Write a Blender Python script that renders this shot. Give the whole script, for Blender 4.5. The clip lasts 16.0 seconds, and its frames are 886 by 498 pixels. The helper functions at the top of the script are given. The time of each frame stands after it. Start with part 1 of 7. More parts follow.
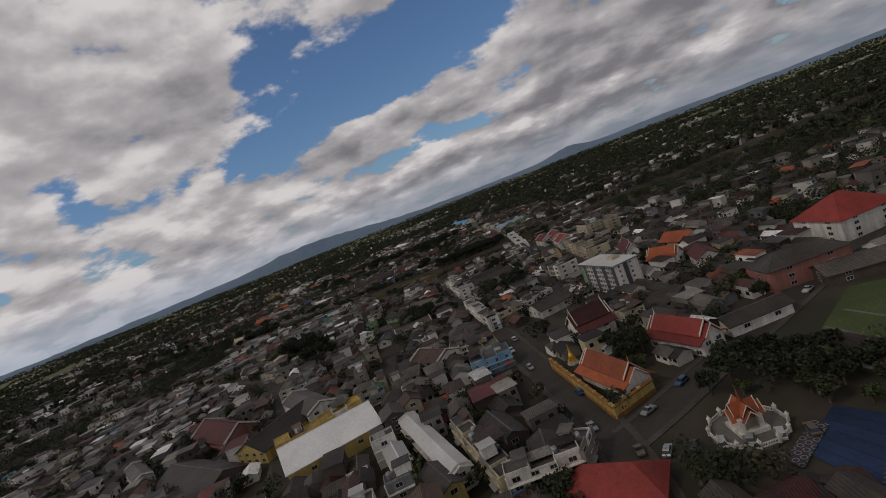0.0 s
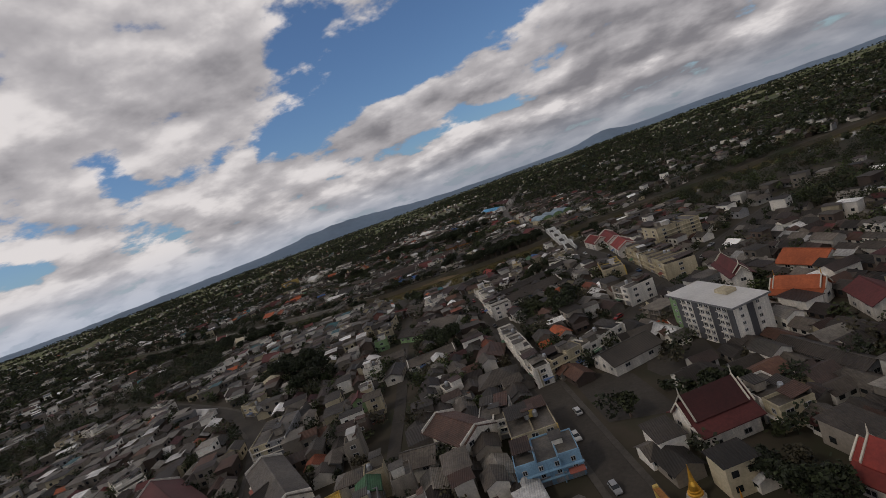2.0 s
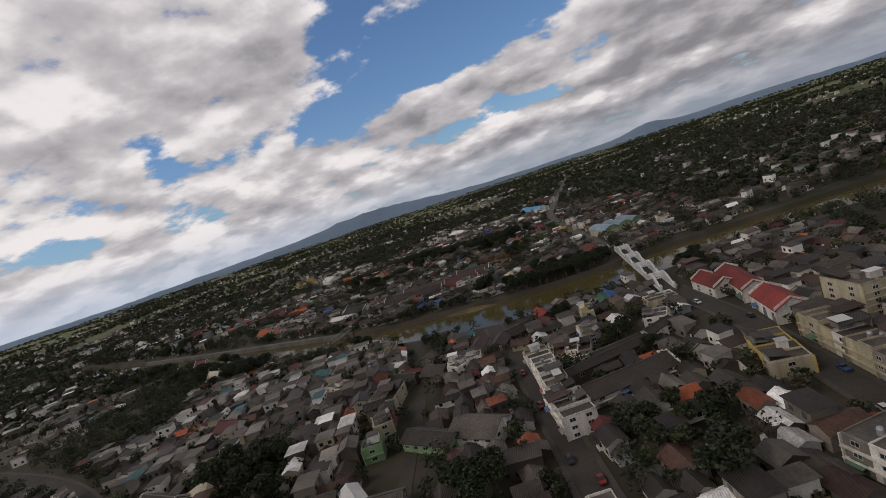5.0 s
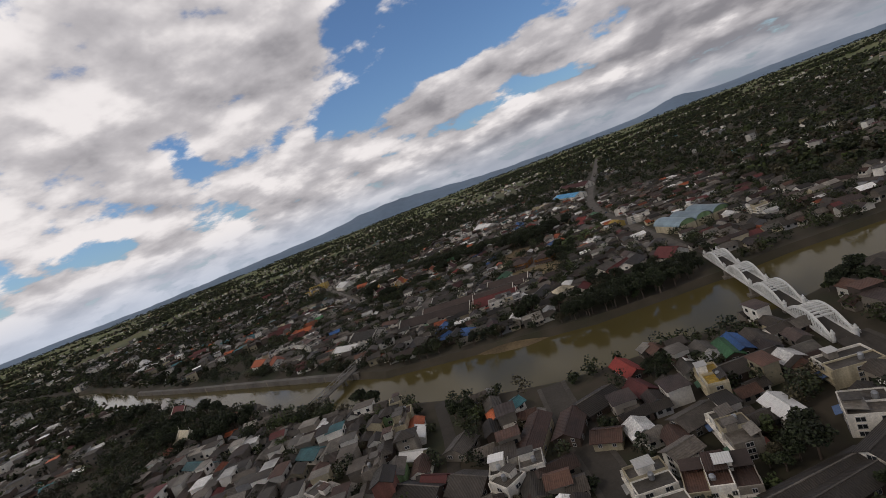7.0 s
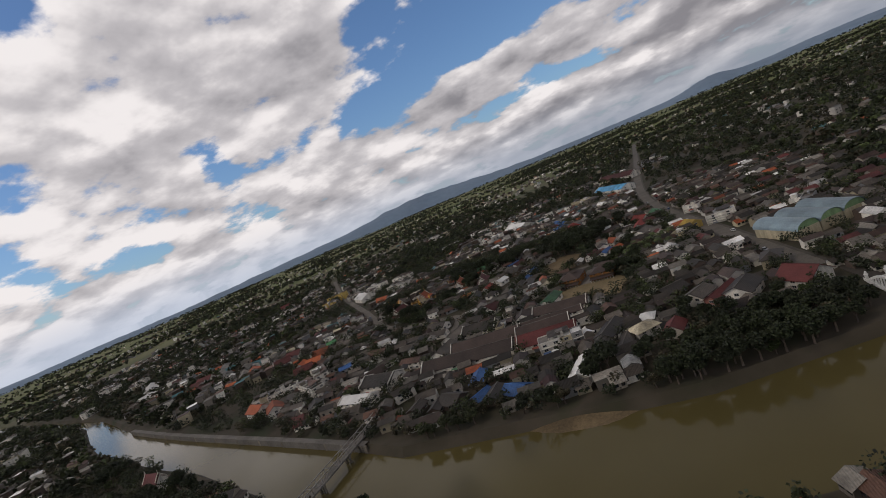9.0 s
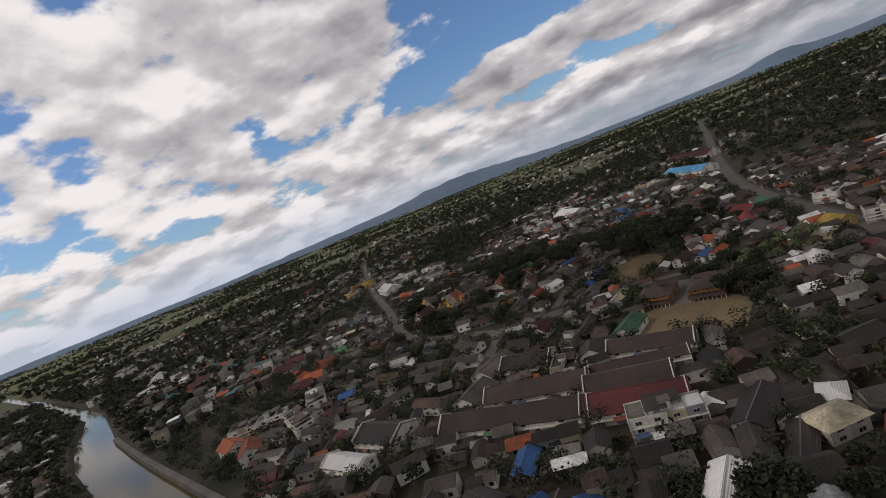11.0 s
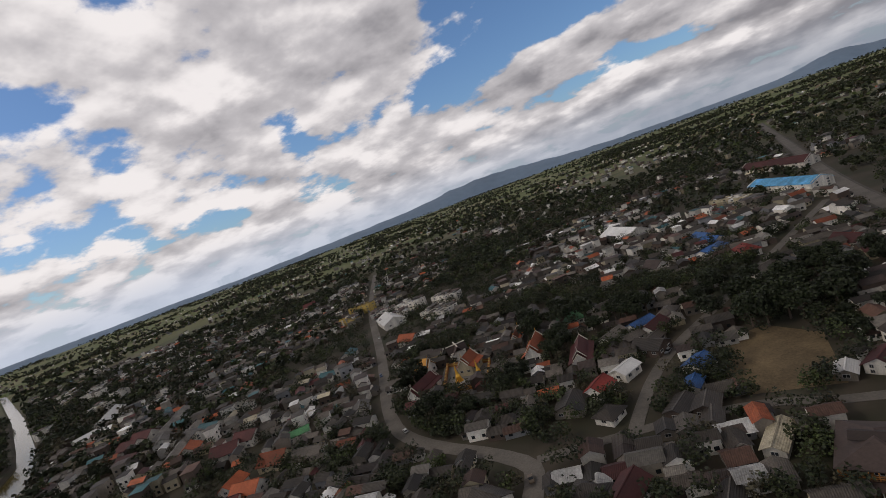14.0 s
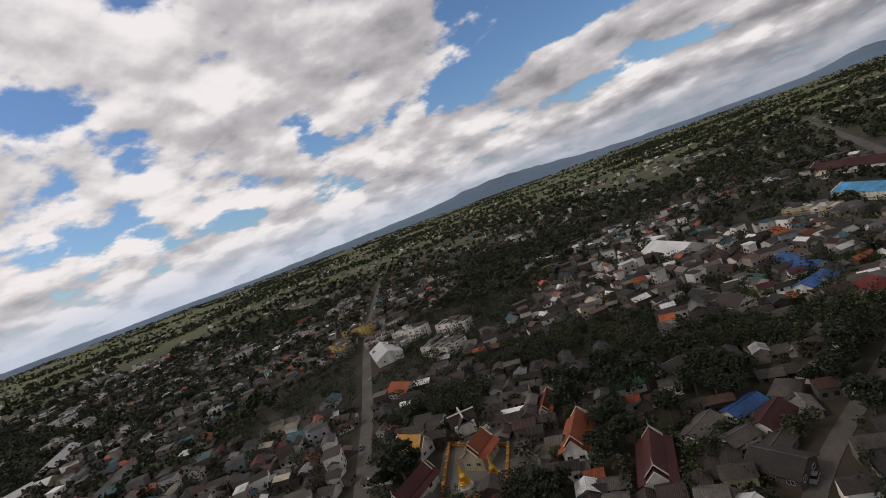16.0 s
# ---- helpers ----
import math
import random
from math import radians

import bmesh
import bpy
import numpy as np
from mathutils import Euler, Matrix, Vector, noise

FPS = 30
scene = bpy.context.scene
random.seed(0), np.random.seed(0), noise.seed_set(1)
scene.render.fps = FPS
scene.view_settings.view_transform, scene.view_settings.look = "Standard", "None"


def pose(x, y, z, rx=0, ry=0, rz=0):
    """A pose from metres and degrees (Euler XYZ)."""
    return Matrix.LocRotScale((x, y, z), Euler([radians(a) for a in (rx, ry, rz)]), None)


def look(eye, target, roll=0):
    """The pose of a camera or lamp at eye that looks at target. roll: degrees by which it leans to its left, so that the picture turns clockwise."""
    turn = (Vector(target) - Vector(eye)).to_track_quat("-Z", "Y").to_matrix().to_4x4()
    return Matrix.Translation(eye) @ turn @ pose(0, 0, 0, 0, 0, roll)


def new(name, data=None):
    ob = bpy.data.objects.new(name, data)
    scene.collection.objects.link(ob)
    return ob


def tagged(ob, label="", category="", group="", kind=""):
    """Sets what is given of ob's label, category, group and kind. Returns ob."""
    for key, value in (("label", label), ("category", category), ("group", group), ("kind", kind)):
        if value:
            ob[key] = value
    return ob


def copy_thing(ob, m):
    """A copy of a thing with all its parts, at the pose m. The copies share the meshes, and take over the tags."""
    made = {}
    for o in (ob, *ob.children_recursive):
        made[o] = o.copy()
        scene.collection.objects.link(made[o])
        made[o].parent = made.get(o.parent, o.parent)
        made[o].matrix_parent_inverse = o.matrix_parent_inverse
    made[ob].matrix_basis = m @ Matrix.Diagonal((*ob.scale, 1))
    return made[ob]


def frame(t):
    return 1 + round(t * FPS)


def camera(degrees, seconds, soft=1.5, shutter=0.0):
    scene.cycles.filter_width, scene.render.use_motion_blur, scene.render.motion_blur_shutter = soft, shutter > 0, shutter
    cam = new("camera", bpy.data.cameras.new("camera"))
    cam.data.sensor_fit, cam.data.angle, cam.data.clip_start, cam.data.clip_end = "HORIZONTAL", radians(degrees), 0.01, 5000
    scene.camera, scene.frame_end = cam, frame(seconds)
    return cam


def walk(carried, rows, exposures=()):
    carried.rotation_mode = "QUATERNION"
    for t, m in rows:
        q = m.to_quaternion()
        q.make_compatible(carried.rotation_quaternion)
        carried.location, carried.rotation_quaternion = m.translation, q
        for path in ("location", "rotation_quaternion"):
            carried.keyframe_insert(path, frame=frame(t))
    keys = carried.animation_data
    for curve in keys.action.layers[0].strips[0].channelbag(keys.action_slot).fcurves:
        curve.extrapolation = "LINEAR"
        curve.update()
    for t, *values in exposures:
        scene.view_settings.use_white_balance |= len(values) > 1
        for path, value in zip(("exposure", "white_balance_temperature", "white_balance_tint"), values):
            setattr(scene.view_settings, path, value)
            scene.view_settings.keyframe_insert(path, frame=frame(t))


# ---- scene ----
cam = camera(84.0, 16.0, soft=0.8)
EXPOSURES = ((0.0, -0.50, 6400, 15), (2.0, -0.31, 6400, 15), (4.0, -0.10, 6400, 15), (7.0, -0.06, 6400, 15), (9.0, -0.03, 6400, 15), (16.0, -0.03, 6400, 15))
CLOUD_BRIGHT, CLOUD_MID, CLOUD_GREY = (8.9, 8.6, 8.2), (5.3, 5.15, 5.1), (2.5, 2.45, 2.55)
SKY_GAIN, HORIZON = (0.66, 0.86, 1.04), (4.0, 4.55, 5.3)
CLOUD_AMOUNT = 0.085
# soft patches of more (+) or less (-) cloud: heading, height, half widths in degrees, turn, gain
SKY_BLOBS = [(7.0, 14.6, 11, 3.0, -14, -0.34), (-2, 17.5, 11, 3.5, -8, -0.28), (17.5, 12.0, 4.5, 1.6, -10, -0.24), (14, 21.5, 4, 2.2, 0, -0.16), (59, 19.5, 4.5, 2.6, 10, -0.24), (36, 12.5, 2.2, 2.2, 0, -0.16),
             (22, 22.0, 2.2, 1.0, 0, -0.18), (48, 6.4, 7, 1.2, 0, -0.14), (1, 6.6, 7, 0.7, -4, -0.12), (62, 8.5, 5, 1.6, 0, -0.12),
             (40, 20, 17, 6.0, 0, 0.12), (26, 17, 6, 5, 0, 0.10), (6, 9.6, 18, 1.9, -5, 0.17), (-22, 7.0, 16, 2.6, -8, 0.15), (30, 8.5, 12, 2.2, 0, 0.10), (5, 3.6, 60, 1.8, 0, 0.12)]
ROWS = [
    (0.0, 4.42, 0.51, 56.34, 84.228, 21.334, 0.966),
    (0.5, 4.48, 14.53, 57.30, 83.977, 20.863, 1.649),
    (1.0, 4.56, 28.84, 58.45, 83.824, 20.576, 2.807),
    (1.5, 4.35, 43.62, 59.57, 83.612, 20.419, 3.803),
    (2.0, 3.49, 59.02, 60.83, 83.443, 19.952, 4.456),
    (2.5, 2.60, 74.27, 62.33, 83.373, 19.809, 4.876),
    (3.0, 1.81, 89.04, 63.91, 83.610, 19.507, 5.627),
    (3.5, 1.24, 103.45, 65.22, 83.828, 19.064, 6.541),
    (4.0, 0.41, 118.54, 65.95, 83.822, 18.604, 7.119),
    (6.5, -11.63, 210.95, 71.24, 83.124, 19.627, 10.900),
    (7.0, -14.46, 228.72, 72.44, 82.966, 20.940, 11.154),
    (7.5, -17.48, 245.51, 73.73, 82.855, 22.452, 12.019),
    (8.0, -20.42, 261.63, 75.06, 82.836, 23.015, 13.242),
    (8.5, -23.67, 277.86, 76.07, 82.887, 23.036, 13.687),
    (9.0, -27.69, 295.29, 76.57, 83.427, 23.130, 14.277),
    (11.5, -50.09, 387.24, 73.93, 82.997, 21.635, 20.075),
    (12.0, -54.39, 404.58, 74.50, 83.159, 21.359, 20.050),
    (12.5, -58.58, 420.77, 75.63, 83.487, 21.109, 19.602),
    (13.0, -62.90, 436.20, 76.78, 84.018, 20.824, 20.814),
    (13.5, -67.32, 451.44, 77.85, 84.254, 20.738, 22.264),
    (14.0, -72.24, 467.44, 78.96, 84.070, 20.267, 22.572),
    (14.5, -77.33, 484.43, 80.07, 84.087, 20.073, 22.426),
    (15.0, -82.81, 501.44, 80.73, 84.226, 19.924, 22.853),
    (15.5, -88.30, 518.16, 81.21, 84.469, 20.186, 23.606),
    (16.0, -93.62, 534.37, 81.49, 84.687, 20.201, 24.335),
]

walk(cam, [(t, pose(*p)) for t, *p in ROWS], exposures=EXPOSURES)

# ---- sky and sun ----
SUN_ELEVATION, SUN_AZIMUTH = 46, 118  # degrees; azimuth counted from +y towards -x
world = bpy.data.worlds.new("cloudy_sky")
scene.world = world
world.use_nodes = True


def link(nt, a, b):
    nt.links.new(a, b)


def sky_nodes(nt):
    """A broken cumulus deck: noise on a level sheet overhead, drawn together towards the horizon, lit from above."""
    N = nt.nodes
    N.clear()

    def math_node(op, a, b=None, c=None, clamp=False):
        n = N.new("ShaderNodeMath")
        n.operation, n.use_clamp = op, clamp
        for i, v in enumerate((a, b, c)):
            if v is None:
                continue
            if isinstance(v, (int, float)):
                n.inputs[i].default_value = v
            else:
                link(nt, v, n.inputs[i])
        return n.outputs[0]

    def ranged(value, x0, x1, y0=0.0, y1=1.0):
        n = N.new("ShaderNodeMapRange")
        n.interpolation_type = "SMOOTHSTEP"
        link(nt, value, n.inputs["Value"])
        n.inputs["From Min"].default_value, n.inputs["From Max"].default_value = x0, x1
        n.inputs["To Min"].default_value, n.inputs["To Max"].default_value = y0, y1
        return n.outputs[0]

    def mixed(fac, a, b, blend="MIX"):
        n = N.new("ShaderNodeMix")
        n.data_type, n.blend_type = "RGBA", blend
        for value, socket in ((fac, n.inputs["Factor"]), (a, n.inputs["A"]), (b, n.inputs["B"])):
            if isinstance(value, (int, float, tuple)):
                socket.default_value = (*value, 1) if isinstance(value, tuple) else value
            else:
                link(nt, value, socket)
        return n.outputs["Result"]

    out = N.new("ShaderNodeOutputWorld")
    back = N.new("ShaderNodeBackground")
    back.inputs["Strength"].default_value = 0.1
    sky = N.new("ShaderNodeTexSky")
    sky.sky_type, sky.sun_disc = "NISHITA", False
    sky.sun_elevation, sky.sun_rotation = radians(SUN_ELEVATION), radians(-SUN_AZIMUTH)
    coords = N.new("ShaderNodeTexCoord")
    split = N.new("ShaderNodeSeparateXYZ")
    link(nt, coords.outputs["Generated"], split.inputs[0])
    # heading (degrees to the left of +y) and height above the horizon of each direction
    az = math_node("MULTIPLY", math_node("ARCTAN2", math_node("MULTIPLY", split.outputs[0], -1.0), split.outputs[1]), 57.2958)
    el = math_node("MULTIPLY", math_node("ARCSINE", split.outputs[2]), 57.2958)

    def deck(lift):
        """Where the direction, raised a little, meets the sheet of cloud."""
        z = math_node("ADD", math_node("MAXIMUM", split.outputs[2], 0.0), 0.30 + lift)
        n = N.new("ShaderNodeCombineXYZ")
        link(nt, math_node("DIVIDE", split.outputs[0], z), n.inputs[0])
        link(nt, math_node("DIVIDE", split.outputs[1], z), n.inputs[1])
        return n.outputs[0]

    here, above, high = deck(0.0), deck(0.03), deck(0.10)

    def puffs(at, scale, detail, rough, shift=(0.0, 0.0, 0.0), distort=0.0):
        m = N.new("ShaderNodeMapping")
        m.inputs["Location"].default_value = shift
        link(nt, at, m.inputs["Vector"])
        n = N.new("ShaderNodeTexNoise")
        n.inputs["Scale"].default_value, n.inputs["Detail"].default_value = scale, detail
        n.inputs["Roughness"].default_value, n.inputs["Distortion"].default_value = rough, distort
        link(nt, m.outputs[0], n.inputs["Vector"])
        return n.outputs["Fac"]

    def blob(cx, cy, rx, ry, turn, gain):
        """A soft patch of more or less cloud: heading, height, half widths in degrees, turn, gain."""
        c, s = math.cos(radians(turn)), math.sin(radians(turn))
        dx, dy = math_node("SUBTRACT", az, cx), math_node("SUBTRACT", el, cy)
        u = math_node("ADD", math_node("MULTIPLY", dx, c / rx), math_node("MULTIPLY", dy, s / rx))
        v = math_node("ADD", math_node("MULTIPLY", dx, -s / ry), math_node("MULTIPLY", dy, c / ry))
        r = math_node("ADD", math_node("MULTIPLY", u, u), math_node("MULTIPLY", v, v))
        return math_node("MULTIPLY", math_node("EXPONENT", math_node("MULTIPLY", r, -1.0)), gain)

    SEED = (4.3, 1.7, 0.0)
    cover = puffs(here, 3.6, 12, 0.55, SEED, 0.0)
    soft, soft_above, soft_high = puffs(here, 3.6, 5, 0.50, SEED, 0.0), puffs(above, 3.6, 5, 0.50, SEED, 0.0), puffs(high, 3.6, 2, 0.5, SEED, 0.0)
    # extra cloud is added above 28 degrees, out of view
    amount = math_node("ADD", math_node("ADD", cover, CLOUD_AMOUNT), ranged(el, 28.0, 50.0, 0.0, 0.3))
    for b in SKY_BLOBS:
        amount = math_node("ADD", amount, blob(*b))
    fac = ranged(amount, 0.475, 0.575)
    thick = ranged(amount, 0.52, 0.80)
    # bright tops, where little cloud stands above; grey undersides, where much does
    lit = math_node("ADD", math_node("MULTIPLY", math_node("SUBTRACT", soft, soft_above), 2.6), math_node("MULTIPLY", math_node("SUBTRACT", soft, soft_high), 1.1))
    lit = math_node("ADD", lit, math_node("MULTIPLY", math_node("SUBTRACT", cover, soft), 2.0))
    tone = math_node("ADD", math_node("SUBTRACT", 0.66, math_node("MULTIPLY", thick, 0.30)), lit)
    # brighter towards the sun's side
    tone = math_node("ADD", tone, ranged(az, -40.0, 55.0, -0.30, 0.16))
    lower = mixed(ranged(tone, -0.30, 0.60), CLOUD_GREY, CLOUD_MID)
    cloud = mixed(ranged(tone, 0.42, 1.10), lower, CLOUD_BRIGHT)
    # unseen deck overhead, darkened to cut the light on roofs and ground
    dim = N.new("ShaderNodeVectorMath")
    dim.operation = "SCALE"
    link(nt, cloud, dim.inputs[0])
    link(nt, ranged(el, 28.0, 55.0, 1.0, 0.42), dim.inputs["Scale"])
    cloud = dim.outputs[0]
    blue = mixed(1.0, sky.outputs[0], SKY_GAIN, "MULTIPLY")
    whole = mixed(fac, blue, cloud)
    # pale, hazy rim along the horizon
    rim = ranged(split.outputs[2], -0.01, 0.085, 0.85, 0.0)
    glow = N.new("ShaderNodeVectorMath")
    glow.operation = "SCALE"
    glow.inputs[0].default_value = HORIZON
    link(nt, ranged(az, -25.0, 55.0, 0.72, 1.30), glow.inputs["Scale"])
    link(nt, mixed(rim, whole, glow.outputs[0]), back.inputs["Color"])
    link(nt, back.outputs[0], out.inputs["Surface"])


sky_nodes(world.node_tree)
sun = new("sun", bpy.data.lights.new("sun", "SUN"))
sun.data.energy, sun.data.angle, sun.data.color = 0.66, radians(10), (1.0, 0.90, 0.77)
_a, _e = radians(SUN_AZIMUTH), radians(SUN_ELEVATION)
sun.matrix_world = look((0, 0, 900), (900 * math.sin(_a) * math.cos(_e), -900 * math.cos(_a) * math.cos(_e), 900 - 900 * math.sin(_e)))


# ---- materials ----
def material(name, colour, rough=0.8, metal=0.0, grain=6.0, stain=0.35, scatter=0.25, bump=0.0, ribs=0.0, axis="X", streaks=False, island=False):
    """A surface with grain and stains at two scales. scatter: how much repeats differ; ribs: metres between ribs or courses."""
    m = bpy.data.materials.new(name)
    m.use_nodes = True
    nt = m.node_tree
    N = nt.nodes
    b = N["Principled BSDF"]
    b.inputs["Roughness"].default_value, b.inputs["Metallic"].default_value = rough, metal
    co = N.new("ShaderNodeTexCoord")
    big, fine = N.new("ShaderNodeTexNoise"), N.new("ShaderNodeTexNoise")
    for n, s, d in ((big, grain * 0.06, 5), (fine, grain, 4)):
        n.inputs["Scale"].default_value, n.inputs["Detail"].default_value = s, d
        n.inputs["Roughness"].default_value = 0.65
    mp = N.new("ShaderNodeMapping")
    mp.inputs["Scale"].default_value = (2.4, 2.4, 0.35) if streaks else (1, 1, 1)
    geo = N.new("ShaderNodeNewGeometry")
    link(nt, geo.outputs["Position"], mp.inputs["Vector"])
    link(nt, mp.outputs[0], big.inputs["Vector"])
    link(nt, geo.outputs["Position"], fine.inputs["Vector"])
    ramp = N.new("ShaderNodeMapRange")
    link(nt, big.outputs["Fac"], ramp.inputs["Value"])
    ramp.inputs["From Min"].default_value, ramp.inputs["From Max"].default_value = 0.3, 0.7
    ramp.inputs["To Min"].default_value, ramp.inputs["To Max"].default_value = 1 - stain, 1 + stain * 0.5
    r2 = N.new("ShaderNodeMapRange")
    link(nt, fine.outputs["Fac"], r2.inputs["Value"])
    r2.inputs["From Min"].default_value, r2.inputs["From Max"].default_value = 0.3, 0.7
    r2.inputs["To Min"].default_value, r2.inputs["To Max"].default_value = 1 - stain * 0.5, 1 + stain * 0.5
    r3 = N.new("ShaderNodeMapRange")
    if island:
        link(nt, geo.outputs["Random Per Island"], r3.inputs["Value"])
    else:
        info = N.new("ShaderNodeObjectInfo")
        link(nt, info.outputs["Random"], r3.inputs["Value"])
    r3.inputs["To Min"].default_value, r3.inputs["To Max"].default_value = 1 - scatter, 1 + scatter
    m1, m2 = N.new("ShaderNodeMath"), N.new("ShaderNodeMath")
    m1.operation = m2.operation = "MULTIPLY"
    link(nt, ramp.outputs[0], m1.inputs[0]), link(nt, r2.outputs[0], m1.inputs[1])
    link(nt, m1.outputs[0], m2.inputs[0]), link(nt, r3.outputs[0], m2.inputs[1])
    mul = N.new("ShaderNodeVectorMath")
    mul.operation = "SCALE"
    if isinstance(colour, list):  # one of several colours, island by island or thing by thing
        pick = N.new("ShaderNodeValToRGB")
        pick.color_ramp.interpolation = "CONSTANT"
        el = pick.color_ramp.elements
        while len(el) < len(colour):
            el.new(0.5)
        for i, c in enumerate(colour):
            el[i].position, el[i].color = i / len(colour), (*c, 1)
        w = N.new("ShaderNodeTexWhiteNoise")
        w.noise_dimensions = "1D"
        link(nt, r3.inputs["Value"].links[0].from_socket, w.inputs["W"])
        link(nt, w.outputs["Value"], pick.inputs["Fac"])
        link(nt, pick.outputs["Color"], mul.inputs[0])
    else:
        mul.inputs[0].default_value = colour
    link(nt, m2.outputs[0], mul.inputs["Scale"])
    link(nt, mul.outputs[0], b.inputs["Base Color"])
    if bump or ribs:
        bp = N.new("ShaderNodeBump")
        bp.inputs["Strength"].default_value = 0.6
        bp.inputs["Distance"].default_value = bump or 0.06
        if ribs:
            wv = N.new("ShaderNodeTexWave")
            wv.wave_type, wv.bands_direction, wv.wave_profile = "BANDS", axis, "SAW" if axis == "Z" else "SIN"
            wv.inputs["Scale"].default_value = 0.314 / ribs
            wv.inputs["Distortion"].default_value = 0.3
            link(nt, co.outputs["Object"], wv.inputs["Vector"])
            link(nt, wv.outputs["Fac"], bp.inputs["Height"])
        else:
            link(nt, fine.outputs["Fac"], bp.inputs["Height"])
        link(nt, bp.outputs[0], b.inputs["Normal"])
    return m


PAINT = dict(white=(0.74, 0.70, 0.62), cream=(0.46, 0.40, 0.27), yellow=(0.55, 0.40, 0.12), concrete=(0.23, 0.202, 0.165), brown=(0.09, 0.065, 0.05),
             brick=(0.30, 0.13, 0.10), green=(0.22, 0.34, 0.16), blue=(0.22, 0.38, 0.52), grey=(0.25, 0.25, 0.25), orange=(0.34, 0.15, 0.04))
WALL = {k: material("wall_" + k, c, 0.85, grain=3, stain=0.38, scatter=0.18, streaks=True) for k, c in PAINT.items()}
COVER = dict(white=(0.78, 0.77, 0.74), pale=(0.22, 0.20, 0.17), grey=(0.105, 0.089, 0.072), darkgrey=(0.046, 0.037, 0.029), rust=(0.088, 0.044, 0.029), red=(0.26, 0.038, 0.028),
             darkred=(0.10, 0.024, 0.022), orange=(0.34, 0.085, 0.030), brown=(0.055, 0.038, 0.032), blue=(0.04, 0.13, 0.36), teal=(0.04, 0.13, 0.145),
             green=(0.05, 0.17, 0.065), concrete=(0.115, 0.101, 0.084), cream=(0.42, 0.37, 0.26), yellow=(0.5, 0.33, 0.05), gold=(0.55, 0.27, 0.05), lightblue=(0.10, 0.36, 0.62))
TILED = ("red", "darkred", "orange", "brown", "gold")
ROOF = {k: material("roof_" + k, c, 0.75 if k in TILED else 0.6, grain=1.6, stain=0.18 if k == "white" else 0.38 if k in TILED else 0.65, scatter=0.4, ribs=0 if k == "concrete" else 0.45, bump=0.12,
                    axis="Z" if k in TILED else "X") for k, c in COVER.items()}
GLASS = material("window_glass", (0.03, 0.035, 0.04), 0.12, grain=1.0, stain=0.3, scatter=0.5)
FRAME = material("window_frame", (0.45, 0.44, 0.42), 0.6, grain=5, stain=0.2)
SHUTTER = material("shutter_metal", (0.26, 0.26, 0.27), 0.5, grain=4, stain=0.4, scatter=0.4, ribs=0.12, axis="Z", bump=0.02)
WOOD = material("dark_wood", (0.12, 0.07, 0.04), 0.7, grain=6, stain=0.4)
BARGE = material("white_bargeboard", (0.62, 0.58, 0.48), 0.6, grain=4, stain=0.25)
GOLD = material("gold_leaf", (0.75, 0.42, 0.06), 0.3, 0.75, grain=6, stain=0.3)
BRIDGE_WHITE = material("bridge_white_paint", (0.70, 0.70, 0.67), 0.7, grain=2, stain=0.22, streaks=True, scatter=0.05)
ASPHALT = material("asphalt", (0.062, 0.054, 0.044), 0.9, grain=1.2, stain=0.35, scatter=0.08, bump=0.01)
CONCRETE_ROAD = material("worn_concrete_road", (0.15, 0.135, 0.115), 0.9, grain=1.4, stain=0.35, scatter=0.08)
SAND = material("pale_sandy_dirt", (0.25, 0.19, 0.10), 0.95, grain=1.0, stain=0.45, scatter=0.05, bump=0.1)
KERB = material("grey_kerb_paving", (0.085, 0.076, 0.064), 0.9, grain=1.5, stain=0.4, scatter=0.1)
PAVING = material("pale_concrete_paving", (0.17, 0.158, 0.14), 0.9, grain=1.5, stain=0.35, scatter=0.1)
DIRT = material("bare_dirt", (0.16, 0.115, 0.06), 0.95, grain=1.2, stain=0.5, scatter=0.05, bump=0.1)
LAWN = material("lawn", (0.075, 0.105, 0.03), 0.95, grain=1.5, stain=0.4, scatter=0.05, bump=0.1)
LEAF = [material("leaves_" + n, c, 0.75, grain=0.9, stain=0.5, scatter=0.6, island=True)
        for n, c in (("dark", (0.023, 0.032, 0.010)), ("olive", (0.036, 0.044, 0.014)), ("fresh", (0.055, 0.074, 0.020)), ("dry", (0.060, 0.052, 0.026)))]
BARK = material("bark", (0.12, 0.09, 0.07), 0.9, grain=5, stain=0.4)


